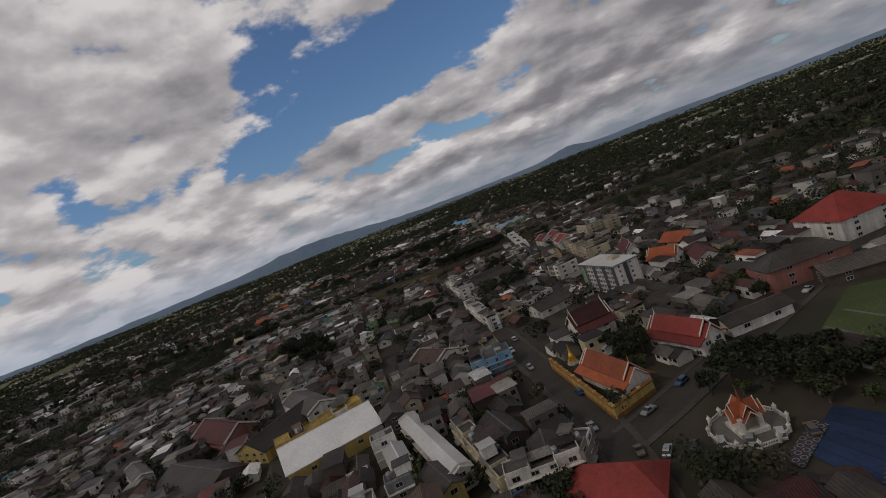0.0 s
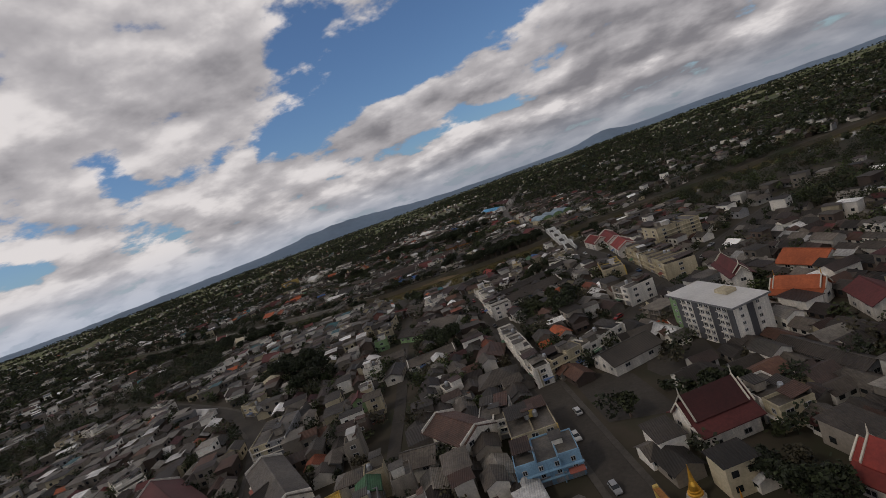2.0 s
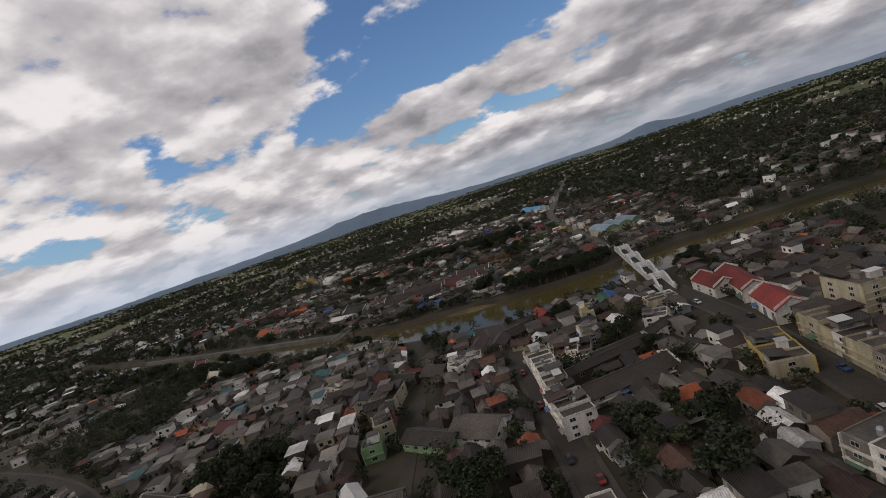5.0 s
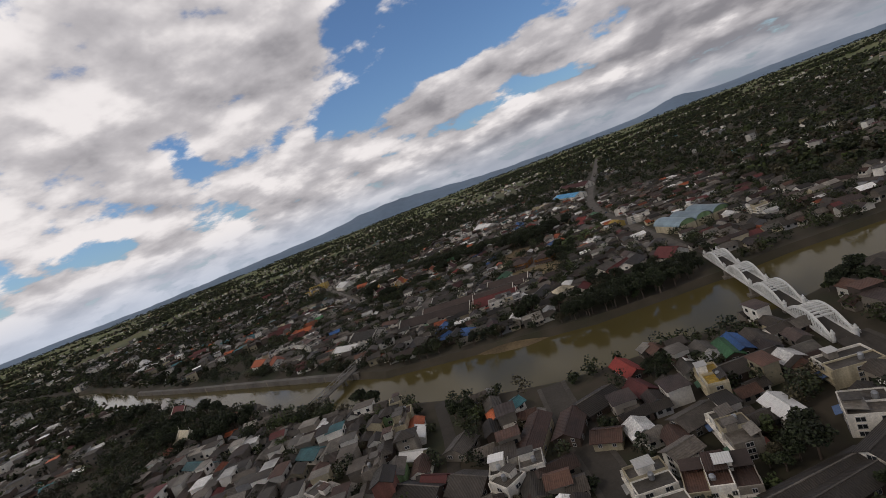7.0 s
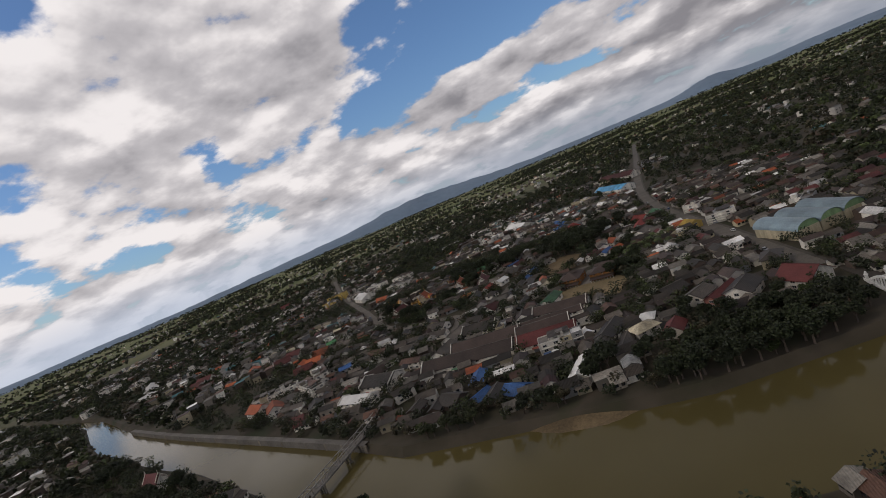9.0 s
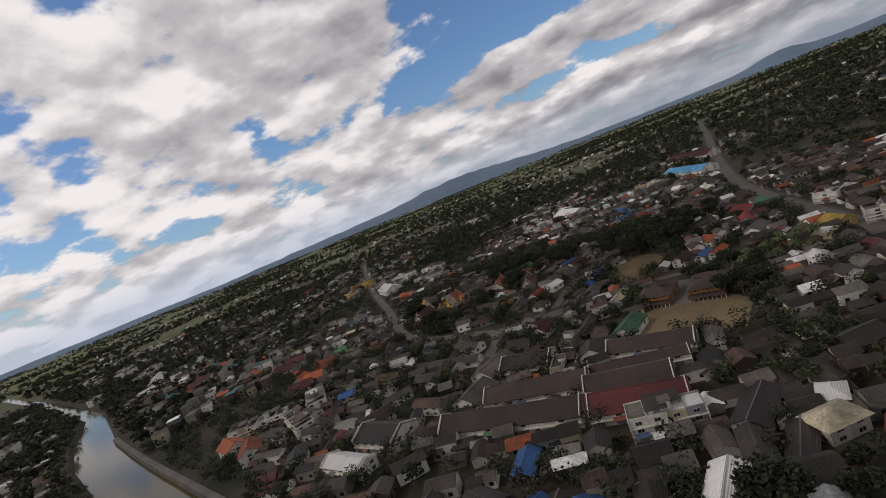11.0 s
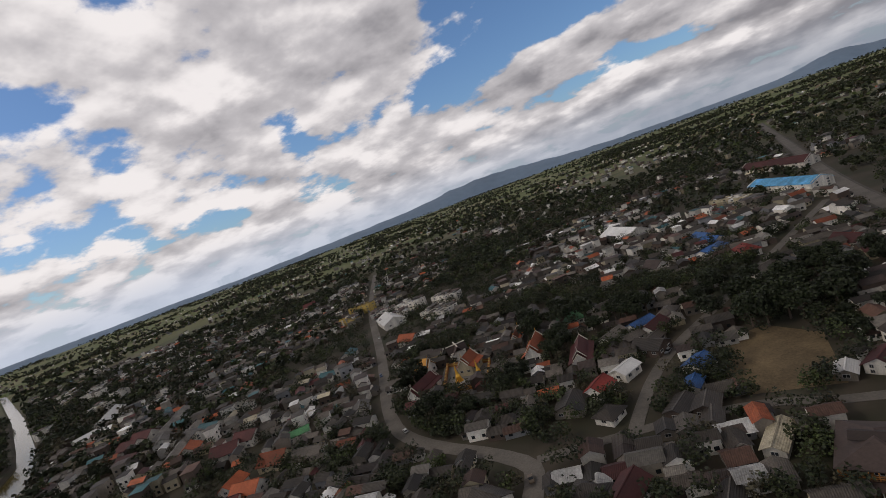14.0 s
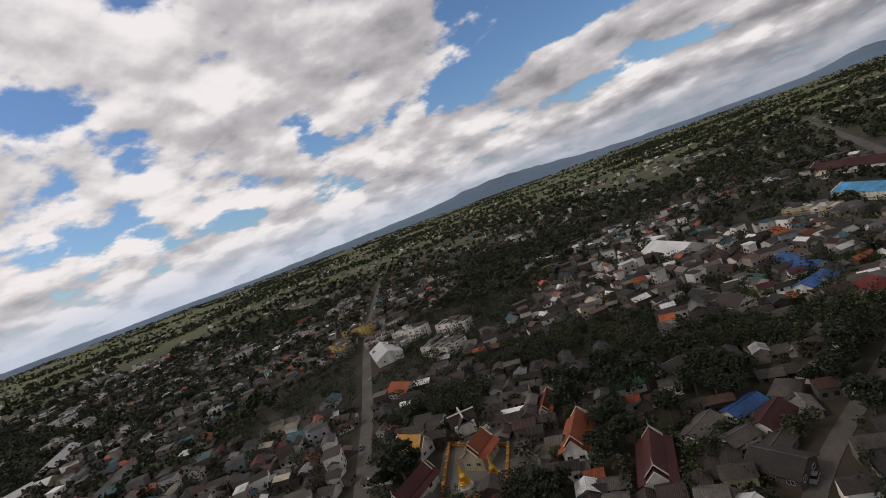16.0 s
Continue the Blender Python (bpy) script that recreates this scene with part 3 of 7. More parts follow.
def facade(ob, w, d, h, floors, sides="fblr", shop=False, pitch=3.2):
    """Windows on the named sides (front, back, left, right), floor by floor, and shutters at street level."""
    storey = h / floors
    x, y = ob.location.x, ob.location.y
    if abs(x + 20 + 0.17 * y) > 110:
        pitch = max(pitch, 6.0)
    for side in sides:
        length, off, turn = {"f": (w, d, 0), "b": (w, d, 180), "l": (d, w, -90), "r": (d, w, 90)}[side]
        face = radians(ob["turned"] + turn - 90)
        if math.sin(face) > 0.30:
            continue
        bays = min(5 if floors < 3 and length < 26 else 4, max(1, int(length / pitch)))
        if side in "lr":
            bays = min(bays, 2)
        for k in range(floors):
            for i in range(bays):
                u = (i + 0.5) / bays * length - length / 2
                local = pose(0, 0, 0, 0, 0, turn) @ pose(u, -off / 2 - 0.02, k * storey + storey * 0.55)
                if k == 0 and shop and side in "fb":
                    part("shutter", SHOP_DOOR, SHUTTER, ob, m=pose(0, 0, 0, 0, 0, turn) @ pose(u, -off / 2 - 0.02, 0.1))
                    if (i + floors) % 3 == 0:
                        part("awning", AWNING, CANVAS, ob, m=pose(0, 0, 0, 0, 0, turn) @ pose(u, -off / 2 - 0.02, 0.0))
                else:
                    part("window", WINDOWS["wide" if length / bays > 3.4 else "small"], None, ob, m=local)


def building(x, y, w, d, h, rot, roof, wall="white", cover="grey", floors=1, plain=False):
    """A building on the ground: its middle, width, depth, eaves height and turn, the kind of roof, the colours and storeys."""
    take(x, y, w, d, rot)
    name = {"thai": "temple_hall", "frame": "unfinished_building", "tier": "apartment_house"}.get(roof, "shophouse" if roof == "flat" else "house")
    ob = thing(name, x, y, 0, rot)
    ob["turned"] = rot
    wc, rc = WORD.get(wall, wall), WORD.get(cover, cover)
    across = d > w
    short = min(w, d)
    if roof == "flat":
        t = 0.18
        rnd = random.Random(int(x * 3 + y * 11))
        bays = max(1, round(w / 5.0))
        for i in range(bays):
            u0, u1 = -w / 2 + w * i / bays, -w / 2 + w * (i + 1) / bays
            top = h + (rnd.choice((-0.5, -0.25, 0.0, 0.0, 0.3, 0.6)) if bays > 1 else 0.0)
            back = d / 2 - rnd.choice((0.0, 0.0, 0.0, d * 0.18)) * (bays > 2)
            paint = WALL[wall if rnd.random() < 0.72 else rnd.choice(("white", "cream", "concrete", "grey"))]
            part("wall", boxes((u0, -d / 2, -0.3, u1, back, top)), paint, ob)
            rim = top + rnd.uniform(0.35, 0.75)
            part("parapet", boxes((u0, -d / 2 - 0.08, top, u1, -d / 2 + t, rim), (u0, back - t, top, u1, back + 0.06, rim - 0.12), (u0, -d / 2 + t, top, u0 + t, back - t, rim), (u1 - t, -d / 2 + t, top, u1, back - t, rim)), paint, ob)
            part("roof", boxes((u0 + t, -d / 2 + t, top, u1 - t, back - t, top + 0.1)), ROOF[cover if rnd.random() < 0.75 else rnd.choice(("concrete", "grey", "rust", "darkgrey"))], ob)
            if bays > 1 and rnd.random() < 0.45:  # an old sheet roof over part of the terrace
                q = rnd.uniform(0.3, 0.6) * d
                part("terrace_roof", joined([slab([(u0 + 0.1, back - q, top + 1.15), (u1 - 0.1, back - q, top + 1.15), (u1 - 0.1, back, top + 1.75), (u0 + 0.1, back, top + 1.75)], 0.07)]), ROOF[rnd.choice(("rust", "darkgrey", "grey", "brown", "pale"))], ob)
                part("terrace_wall", boxes((u0 + 0.3, back - 0.3, top, u1 - 0.3, back - 0.12, top + 1.6)), WALL["concrete"], ob)
        if floors > 1:
            for k in range(1, floors):
                part("ledge", boxes((-w / 2 - 0.2, -d / 2 - 0.7, h * k / floors - 0.08, w / 2 + 0.2, -d / 2, h * k / floors + 0.08)), WALL[wall], ob)
            for i in range(0, bays + 1, 2):
                u = -w / 2 + w * i / bays
                part("fin", boxes((u - 0.12, -d / 2 - 0.55, 0, u + 0.12, -d / 2 + 0.02, h + 0.2)), WALL[wall], ob)
        # stair heads, sheds and tanks on the flat roof
        rnd = random.Random(int(x * 7 + y * 13))
        for i in range(min(4, 1 + int(w * d / 130))):
            u, q = rnd.uniform(-0.35, 0.35) * w, rnd.uniform(-0.3, 0.3) * d
            sw, sd, sh = rnd.uniform(2, 3.6), rnd.uniform(2, 3.4), rnd.uniform(1.8, 2.6)
            if i % 2 == 0:
                part("stair_head", boxes((u - sw / 2, q - sd / 2, h + 0.1, u + sw / 2, q + sd / 2, h + sh)), WALL[rnd.choice(("white", "concrete", wall))], ob)
                part("stair_head_roof", boxes((u - sw / 2 - 0.3, q - sd / 2 - 0.3, h + sh, u + sw / 2 + 0.3, q + sd / 2 + 0.3, h + sh + 0.12)), ROOF[rnd.choice(("grey", "rust", "concrete", "white"))], ob)
            else:
                part("lean_to", joined([slab([(u - sw, q - sd, h + 1.9), (u + sw, q - sd, h + 1.9), (u + sw, q + sd, h + 2.5), (u - sw, q + sd, h + 2.5)], 0.08)]), ROOF[rnd.choice(("grey", "rust", "darkgrey"))], ob)
                part("lean_to_wall", boxes((u - sw + 0.2, q + sd - 0.35, h, u + sw - 0.2, q + sd - 0.2, h + 2.35)), WALL["concrete"], ob)
            part("water_tank", TANK, STEEL, ob, m=pose(-u * 0.8, -q * 0.8, h + 0.1))
        if not plain:
            facade(ob, w, d, h, floors, "fblr", shop=floors > 1)
        what = "shophouse row with flat concrete roof" if w > 12 else "shophouse with flat roof"
        if cover not in ("concrete", "grey", "darkgrey"):
            what = f"building with flat {rc} roof"
        tagged(ob, f"{STOREYS.get(floors, 'low')} {wc} {what}", "building")
    elif roof in ("gable", "hip"):
        rise = short * (0.30 if cover in TILED else 0.22)
        if roof == "gable":
            part("wall", gable_walls(w, d, h, rise, across), WALL[wall], ob)
            top = part("roof", gable_roof(w, d, h, rise, across=across), ROOF[cover], ob)
            ridge_cap(top, w, d, h, rise, ROOF["concrete" if cover in ("grey", "darkgrey", "brown") else cover], across)
        else:
            part("wall", boxes((-w / 2, -d / 2, -0.3, w / 2, d / 2, h)), WALL[wall], ob)
            part("roof", hip_roof(w, d, h, rise * 1.1), ROOF[cover], ob)
        if roof == "gable" and w > 17 and floors > 1 and not across:  # white fire walls that stand up through a long roof
            for i in (0, round(w / 9)):
                me = gable_walls(0.3, d + 0.9, h + 0.55, rise)
                v = [tuple(p.co) for p in me.vertices]
                me = mesh_from(v, [tuple(f.vertices) for f in me.polygons] + [(4, 5, 9, 8), (8, 9, 6, 7)])
                part("fire_wall", me, WALL["white"], ob, m=pose(-w / 2 + 0.16 + (w - 0.32) * i / round(w / 9), 0, 0))
        if not plain:
            facade(ob, w, d, h, floors, "fblr", shop=(floors > 1 and w > 18))
            if floors > 1 and w > 18:
                part("ledge", boxes((-w / 2, -d / 2 - 0.9, h / floors - 0.08, w / 2, -d / 2, h / floors + 0.08)), WALL[wall], ob)
        stuff = "tiled" if cover in TILED else "sheet-metal"
        tagged(ob, f"{STOREYS.get(floors, 'low')} {wc} house with {rc} {stuff} {'hipped' if roof == 'hip' else 'gabled'} roof", "house")
    elif roof == "thai":
        L, S = max(w, d), short
        turn = pose(0, 0, 0, 0, 0, 90 if across else 0)
        rise = S * 0.50

        def lay(nm, me, mat, label=""):
            me.transform(turn)
            return part(nm, me, mat, ob, label)

        lay("wall", gable_walls(L * 0.94, S * 0.78, h, rise * 0.72), WALL[wall])
        lay("roof", gable_roof(L * 0.80, S * 0.52, h + rise * 0.38, rise * 0.62, over=0.5, thick=0.2), ROOF[cover], f"steep {rc} tiled upper roof")
        lay("lower_roof", gable_roof(L * 0.98, S * 0.50, h + rise * 0.27, rise * 0.52, over=0.4, thick=0.2), ROOF[cover])
        for sgn in (-1, 1):
            b = S / 2 + 0.5
            p = slab([(-L / 2, sgn * S * 0.27, h + rise * 0.22), (L / 2, sgn * S * 0.27, h + rise * 0.22), (L / 2, sgn * b, h - 0.2), (-L / 2, sgn * b, h - 0.2)], 0.2)
            lay("eaves_roof", joined([p]), ROOF[cover])
            for end in (-1, 1):
                for half, base, top, e in ((S * 0.26 + 0.5, h + rise * 0.36, h + rise * 1.0, L * 0.40 + 0.5), (S * 0.25 + 0.4, h + rise * 0.25, h + rise * 0.79, L * 0.49 + 0.4)):
                    me = joined([slab([(end * e - 0.14, sgn * half, base), (end * e + 0.14, sgn * half, base), (end * e + 0.14, 0, top + 0.25), (end * e - 0.14, 0, top + 0.25)], 0.38)])
                    lay("bargeboard", me, BARGE)
        for end in (-1, 1):
            me = lathe([(0.16, 0), (0.12, 0.8), (0.05, 1.5), (0.02, 1.9)], 6)
            me.transform(turn @ pose(end * (L * 0.40 + 0.5), 0, h + rise))
            part("finial", me, GOLD if cover in ("orange", "gold") else BARGE, ob)
        facade(ob, (L if not across else S) * 0.78 if across else L * 0.94, (L * 0.94) if across else S * 0.78, h, floors, "fblr")
        tagged(ob, f"{wc} temple hall with steep tiered {rc} tiled roof", "temple")
    elif roof == "tier":
        part("wall", boxes((-w / 2, -d / 2, -0.3, w / 2, d / 2 - 0.5, h)), WALL[wall], ob, "orange timber walls")
        part("roof", hip_roof(w, d, h, short * 0.20), ROOF[cover], ob, "brown tiled hipped roof")
        rr = gable_roof(w * 0.62, d * 0.20, h + short * 0.17, 0.7, over=0.4)
        part("ridge_vent", rr, ROOF[cover], ob)
        part("porch_roof", joined([slab([(-w / 2 - 0.4, -d / 2 - 3.2, h * 0.36), (w / 2 + 0.4, -d / 2 - 3.2, h * 0.36), (w / 2 + 0.4, -d / 2, h * 0.54), (-w / 2 - 0.4, -d / 2, h * 0.54)], 0.15)]), ROOF[cover], ob)
        part("balcony", boxes((-w / 2, -d / 2 - 1.4, h * 0.56, w / 2, -d / 2, h * 0.60)), WOOD, ob)
        for i in range(9):
            u = -w / 2 + 0.1 + (w - 0.2) * i / 8
            part("balcony_post", boxes((u - 0.09, -d / 2 - 1.4, h * 0.56, u + 0.09, -d / 2 - 1.22, h * 0.98)), WALL["orange"], ob)
            part("porch_post", boxes((u - 0.09, -d / 2 - 2.9, 0, u + 0.09, -d / 2 - 2.7, h * 0.37)), WALL["white"], ob)
        part("balcony_rail", boxes((-w / 2, -d / 2 - 1.42, h * 0.60 + 0.75, w / 2, -d / 2 - 1.3, h * 0.60 + 0.87), (-w / 2, -d / 2 - 1.42, h * 0.60 + 0.3, w / 2, -d / 2 - 1.34, h * 0.60 + 0.5)), WALL["orange"], ob)
        facade(ob, w, d, h, 2, "flr")
        tagged(ob, "two-storey orange timber apartment house with brown hipped roof", "house")
    elif roof == "frame":
        n = 3
        for k in range(1, n + 1):
            part("floor_slab", boxes((-w / 2, -d / 2, h * k / n - 0.25, w / 2, d / 2, h * k / n)), WALL["concrete"], ob)
        for i in range(4):
            for j in range(3):
                u, q = -w / 2 + 0.3 + (w - 0.6) * i / 3, -d / 2 + 0.3 + (d - 0.6) * j / 2
                part("column", boxes((u - 0.18, q - 0.18, 0, u + 0.18, q + 0.18, h - 0.2)), WALL["concrete"], ob)
        tagged(ob, "unfinished concrete building frame of bare slabs and columns", "building")
    return ob


building(-55.3, 487.0, 17.8, 8.0, 5.8, 6, 'flat', 'white', 'white', 3)
building(-61.4, 496.7, 25.8, 10.9, 3.9, -2, 'gable', 'white', 'darkred', 2)
building(-60.3, 518.8, 30.0, 4.8, 3.8, 0, 'gable', 'white', 'brown', 2)
building(-99.2, 500.5, 46.3, 10.5, 3.9, -6, 'gable', 'white', 'brown', 2)
building(-92.8, 515.4, 35.2, 9.8, 3.8, -3, 'gable', 'white', 'brown', 2)
building(-116.0, 520.2, 11.5, 14.0, 3.8, -18, 'gable', 'white', 'grey', 2)
building(-55.6, 529.7, 27.6, 8.5, 3.8, -11, 'gable', 'white', 'brown', 2)
building(-75.0, 533.4, 7.9, 8.1, 3.8, 0, 'gable', 'white', 'brown', 2)
building(-84.0, 527.5, 8.2, 10.1, 4.3, -3, 'flat', 'white', 'darkgrey', 2)
building(-99.5, 538.8, 19.8, 11.6, 3.8, -8, 'gable', 'white', 'darkgrey', 2)
building(-113.3, 539.9, 12.0, 16.4, 3.8, -24, 'gable', 'white', 'grey', 2)
building(-49.1, 577.1, 12.2, 15.5, 4.2, -18, 'tier', 'orange', 'brown', 2)
building(-30.7, 572.4, 12.4, 16.0, 4.2, -15, 'tier', 'orange', 'brown', 2)
building(-61.5, 550.0, 7.8, 14.2, 3.2, -22, 'gable', 'white', 'green', 1)
building(-90.5, 477.5, 5.7, 10.5, 2.8, -2, 'gable', 'brown', 'blue', 1)
building(-39.5, 471.4, 5.3, 10.0, 3.3, -1, 'gable', 'white', 'darkgrey', 1)
building(-24.3, 475.8, 8.8, 6.7, 3.9, 26, 'hip', 'white', 'cream', 2)
building(55.7, 349.7, 17.1, 8.1, 4.5, -82, 'gable', 'white', 'red', 3)
building(7.3, 308.3, 29.7, 4.8, 3.3, 24, 'gable', 'brown', 'darkgrey', 1)
building(43.7, 214.3, 7.7, 8.4, 4.9, -65, 'frame')
building(25.8, 192.6, 10.2, 15.5, 3.4, -68, 'gable', 'white', 'grey', 1)
building(-1.7, 216.8, 49.2, 4.6, 5.4, -80, 'flat', 'white', 'concrete', 3)
building(6.8, 199.0, 15.4, 7.3, 5.4, 23, 'flat', 'cream', 'concrete', 3)
building(20.3, 206.7, 18.7, 7.0, 4.3, 32, 'flat', 'white', 'darkgrey', 2)
building(43.3, 239.5, 9.6, 10.6, 6.6, -71, 'flat', 'white', 'concrete', 3)
building(63.9, 272.1, 47.5, 11.5, 6.1, -89, 'flat', 'cream', 'concrete', 3)
building(81.4, 300.6, 20.9, 13.9, 10.6, 10, 'flat', 'cream', 'concrete', 6)
building(62.6, 343.0, 28.0, 7.8, 5.0, 86, 'gable', 'white', 'red', 3)
building(61.8, 314.5, 18.1, 9.0, 5.0, 87, 'gable', 'white', 'red', 3)
building(46.4, 285.7, 20.2, 9.1, 4.4, 84, 'flat', 'yellow', 'concrete', 2)
building(9.4, 290.9, 28.4, 9.6, 3.3, 20, 'gable', 'white', 'darkgrey', 2)
building(-11.0, 301.0, 26.8, 7.4, 6.1, -81, 'flat', 'white', 'concrete', 4)
building(-7.6, 279.3, 17.8, 8.6, 6.0, -77, 'flat', 'white', 'concrete', 3)
building(-36.6, 241.2, 19.1, 7.3, 3.3, 12, 'gable', 'white', 'grey', 2)
building(-12.9, 225.5, 9.3, 10.9, 2.7, -7, 'gable', 'brown', 'rust', 1)
building(-11.0, 203.2, 11.8, 9.9, 2.7, 2, 'hip', 'concrete', 'grey', 1)
building(30.7, 151.0, 11.2, 12.6, 4.3, -79, 'thai', 'white', 'darkred', 2)
building(42.1, 152.1, 12.9, 6.9, 4.8, -80, 'flat', 'white', 'concrete', 2)
building(46.3, 121.6, 18.3, 8.8, 3.7, -68, 'thai', 'white', 'red', 2)
building(25.4, 115.5, 19.9, 8.9, 3.2, -72, 'thai', 'white', 'orange', 1)
building(59.1, 162.8, 20.0, 4.6, 3.2, -75, 'gable', 'grey', 'darkgrey', 1)
building(63.3, 120.8, 6.7, 16.3, 3.2, -85, 'gable', 'white', 'darkgrey', 1)
building(87.9, 138.3, 11.0, 22.2, 6.5, 89, 'hip', 'brick', 'grey', 3)
building(96.0, 127.5, 8.7, 18.9, 3.2, 78, 'gable', 'brown', 'grey', 2)
building(75.1, 195.8, 12.9, 7.7, 3.8, -52, 'thai', 'white', 'orange', 1)
building(92.5, 219.7, 14.4, 10.0, 2.7, -68, 'gable', 'white', 'orange', 1)
building(70.2, 221.2, 19.8, 6.6, 6.6, 81, 'thai', 'white', 'darkred', 2)
building(82.3, 179.1, 12.6, 7.4, 4.3, 78, 'gable', 'white', 'darkred', 2)
building(-53.2, 135.4, 18.6, 27.0, 4.7, -65, 'gable', 'yellow', 'white', 1)
building(-60.6, 149.8, 28.5, 7.0, 5.2, 25, 'flat', 'yellow', 'yellow', 3)
building(-21.0, 111.6, 38.1, 4.4, 4.7, -67, 'gable', 'white', 'white', 2)
building(-29.4, 110.4, 10.8, 4.4, 4.7, -71, 'gable', 'white', 'white', 2)
building(-78.3, 159.1, 15.1, 25.2, 4.2, -29, 'gable', 'yellow', 'darkgrey', 2)
building(2.4, 87.3, 14.5, 4.5, 5.2, 1, 'flat', 'white', 'concrete', 3)
building(9.6, 89.5, 7.9, 4.4, 5.2, 62, 'flat', 'concrete', 'darkgrey', 3)
building(4.1, 92.1, 5.8, 7.4, 4.7, -1, 'gable', 'concrete', 'darkgrey', 2)
building(-8.5, 100.9, 30.6, 4.4, 5.2, -72, 'flat', 'cream', 'concrete', 3)
building(-3.6, 105.8, 13.1, 6.1, 4.7, -71, 'gable', 'brown', 'darkgrey', 2)
building(-17.9, 94.4, 11.1, 4.7, 4.7, -63, 'gable', 'yellow', 'darkgrey', 2)
building(13.2, 78.8, 15.4, 8.4, 2.6, -27, 'hip', 'white', 'red', 1)
building(-2.4, 154.1, 13.1, 9.8, 4.8, 3, 'flat', 'blue', 'concrete', 3)
building(-4.2, 168.6, 10.6, 13.6, 4.8, 6, 'flat', 'yellow', 'concrete', 3)
building(-12.3, 177.1, 7.9, 11.8, 4.8, -4, 'flat', 'white', 'concrete', 3)
building(-21.9, 173.6, 17.1, 10.1, 5.3, -49, 'gable', 'white', 'rust', 3)
building(-31.5, 167.4, 8.3, 8.3, 4.2, -4, 'gable', 'white', 'grey', 2)
building(-26.1, 205.8, 5.8, 7.0, 3.2, 22, 'flat', 'cream', 'concrete', 2)
building(-47.6, 282.6, 18.0, 7.8, 3.3, -29, 'gable', 'green', 'darkgrey', 1)
building(-33.0, 281.4, 14.9, 11.5, 3.8, -26, 'gable', 'white', 'grey', 2)
building(-71.2, 320.0, 9.5, 14.7, 5.0, -3, 'flat', 'cream', 'concrete', 2)
building(-51.3, 237.5, 6.2, 11.1, 3.2, 1, 'gable', 'white', 'darkgrey', 1)
building(-58.7, 256.7, 16.2, 6.4, 3.3, 4, 'gable', 'concrete', 'grey', 2)
building(-64.6, 260.6, 10.3, 4.6, 3.8, -54, 'gable', 'white', 'white', 2)
building(-155.1, 269.1, 14.4, 6.0, 2.7, -31, 'gable', 'white', 'white', 1)
building(-124.2, 284.0, 11.5, 8.1, 3.3, -28, 'hip', 'brown', 'cream', 1)
building(-139.8, 281.9, 20.2, 7.1, 3.3, -21, 'gable', 'white', 'brown', 2)
building(-114.7, 249.7, 14.9, 7.7, 4.3, -27, 'flat', 'cream', 'concrete', 2)
building(-201.7, 295.7, 12.3, 8.8, 3.8, -33, 'gable', 'white', 'grey', 2)
building(-236.6, 296.4, 20.2, 8.8, 4.3, -24, 'flat', 'white', 'white', 2)
building(-197.2, 299.3, 20.9, 5.7, 5.0, -35, 'flat', 'white', 'concrete', 3)
building(-145.8, 330.9, 12.4, 9.1, 3.9, -19, 'gable', 'white', 'darkred', 2)
building(-219.5, 514.7, 13.5, 9.1, 4.5, -51, 'gable', 'white', 'orange', 3)
building(-211.7, 553.8, 22.7, 8.9, 5.0, -53, 'flat', 'white', 'white', 3)
building(-361.6, 642.0, 15.4, 9.5, 4.8, -45, 'gable', 'white', 'grey', 3)
building(-71.5, 172.9, 31.1, 9.9, 5.8, -53, 'gable', 'white', 'grey', 3)
building(-89.2, 211.2, 11.8, 20.6, 5.3, 9, 'flat', 'white', 'concrete', 3)
building(-251.6, 299.0, 19.3, 9.3, 4.9, 13, 'flat', 'white', 'concrete', 2)
building(-182.5, 191.5, 19.4, 8.2, 4.1, -40, 'flat', 'cream', 'concrete', 2)
building(-139.3, 170.1, 24.5, 5.6, 4.2, -47, 'gable', 'white', 'grey', 2)
building(-110.7, 182.6, 34.7, 13.8, 3.7, -41, 'gable', 'brick', 'darkred', 2)
building(-146.4, 209.4, 19.8, 8.4, 4.8, -41, 'flat', 'white', 'white', 3)
building(-102.8, 148.1, 37.2, 14.9, 2.6, -36, 'gable', 'brown', 'darkgrey', 1)
building(-244.9, 229.1, 19.2, 7.7, 5.2, -35, 'flat', 'white', 'concrete', 3)
building(7.8, 353.0, 10.6, 4.7, 5.6, -90, 'flat', 'cream', 'yellow', 3)
building(16.6, 337.2, 8.1, 4.7, 3.7, -79, 'gable', 'white', 'white', 2)
building(5.3, 333.1, 12.9, 5.8, 4.2, -85, 'flat', 'white', 'concrete', 3)
building(-6.5, 328.7, 4.9, 6.5, 4.6, -61, 'gable', 'white', 'grey', 3)
building(-14.5, 322.2, 8.4, 8.0, 4.6, -79, 'flat', 'white', 'concrete', 3)
building(-2.5, 319.5, 12.9, 8.7, 3.7, -6, 'flat', 'white', 'rust', 3)
building(-0.3, 342.3, 9.5, 6.9, 2.8, 26, 'gable', 'concrete', 'grey', 2)
building(17.0, 360.0, 17.1, 6.7, 2.8, 11, 'gable', 'brown', 'darkgrey', 1)
building(17.1, 370.7, 10.3, 4.7, 2.8, -89, 'gable', 'brown', 'green', 1)
building(20.1, 372.3, 10.8, 4.7, 2.8, -87, 'gable', 'brown', 'blue', 1)
building(35.2, 347.9, 8.1, 10.9, 4.2, -86, 'flat', 'cream', 'concrete', 3)
building(28.7, 330.1, 8.8, 7.9, 4.6, 73, 'flat', 'white', 'grey', 3)
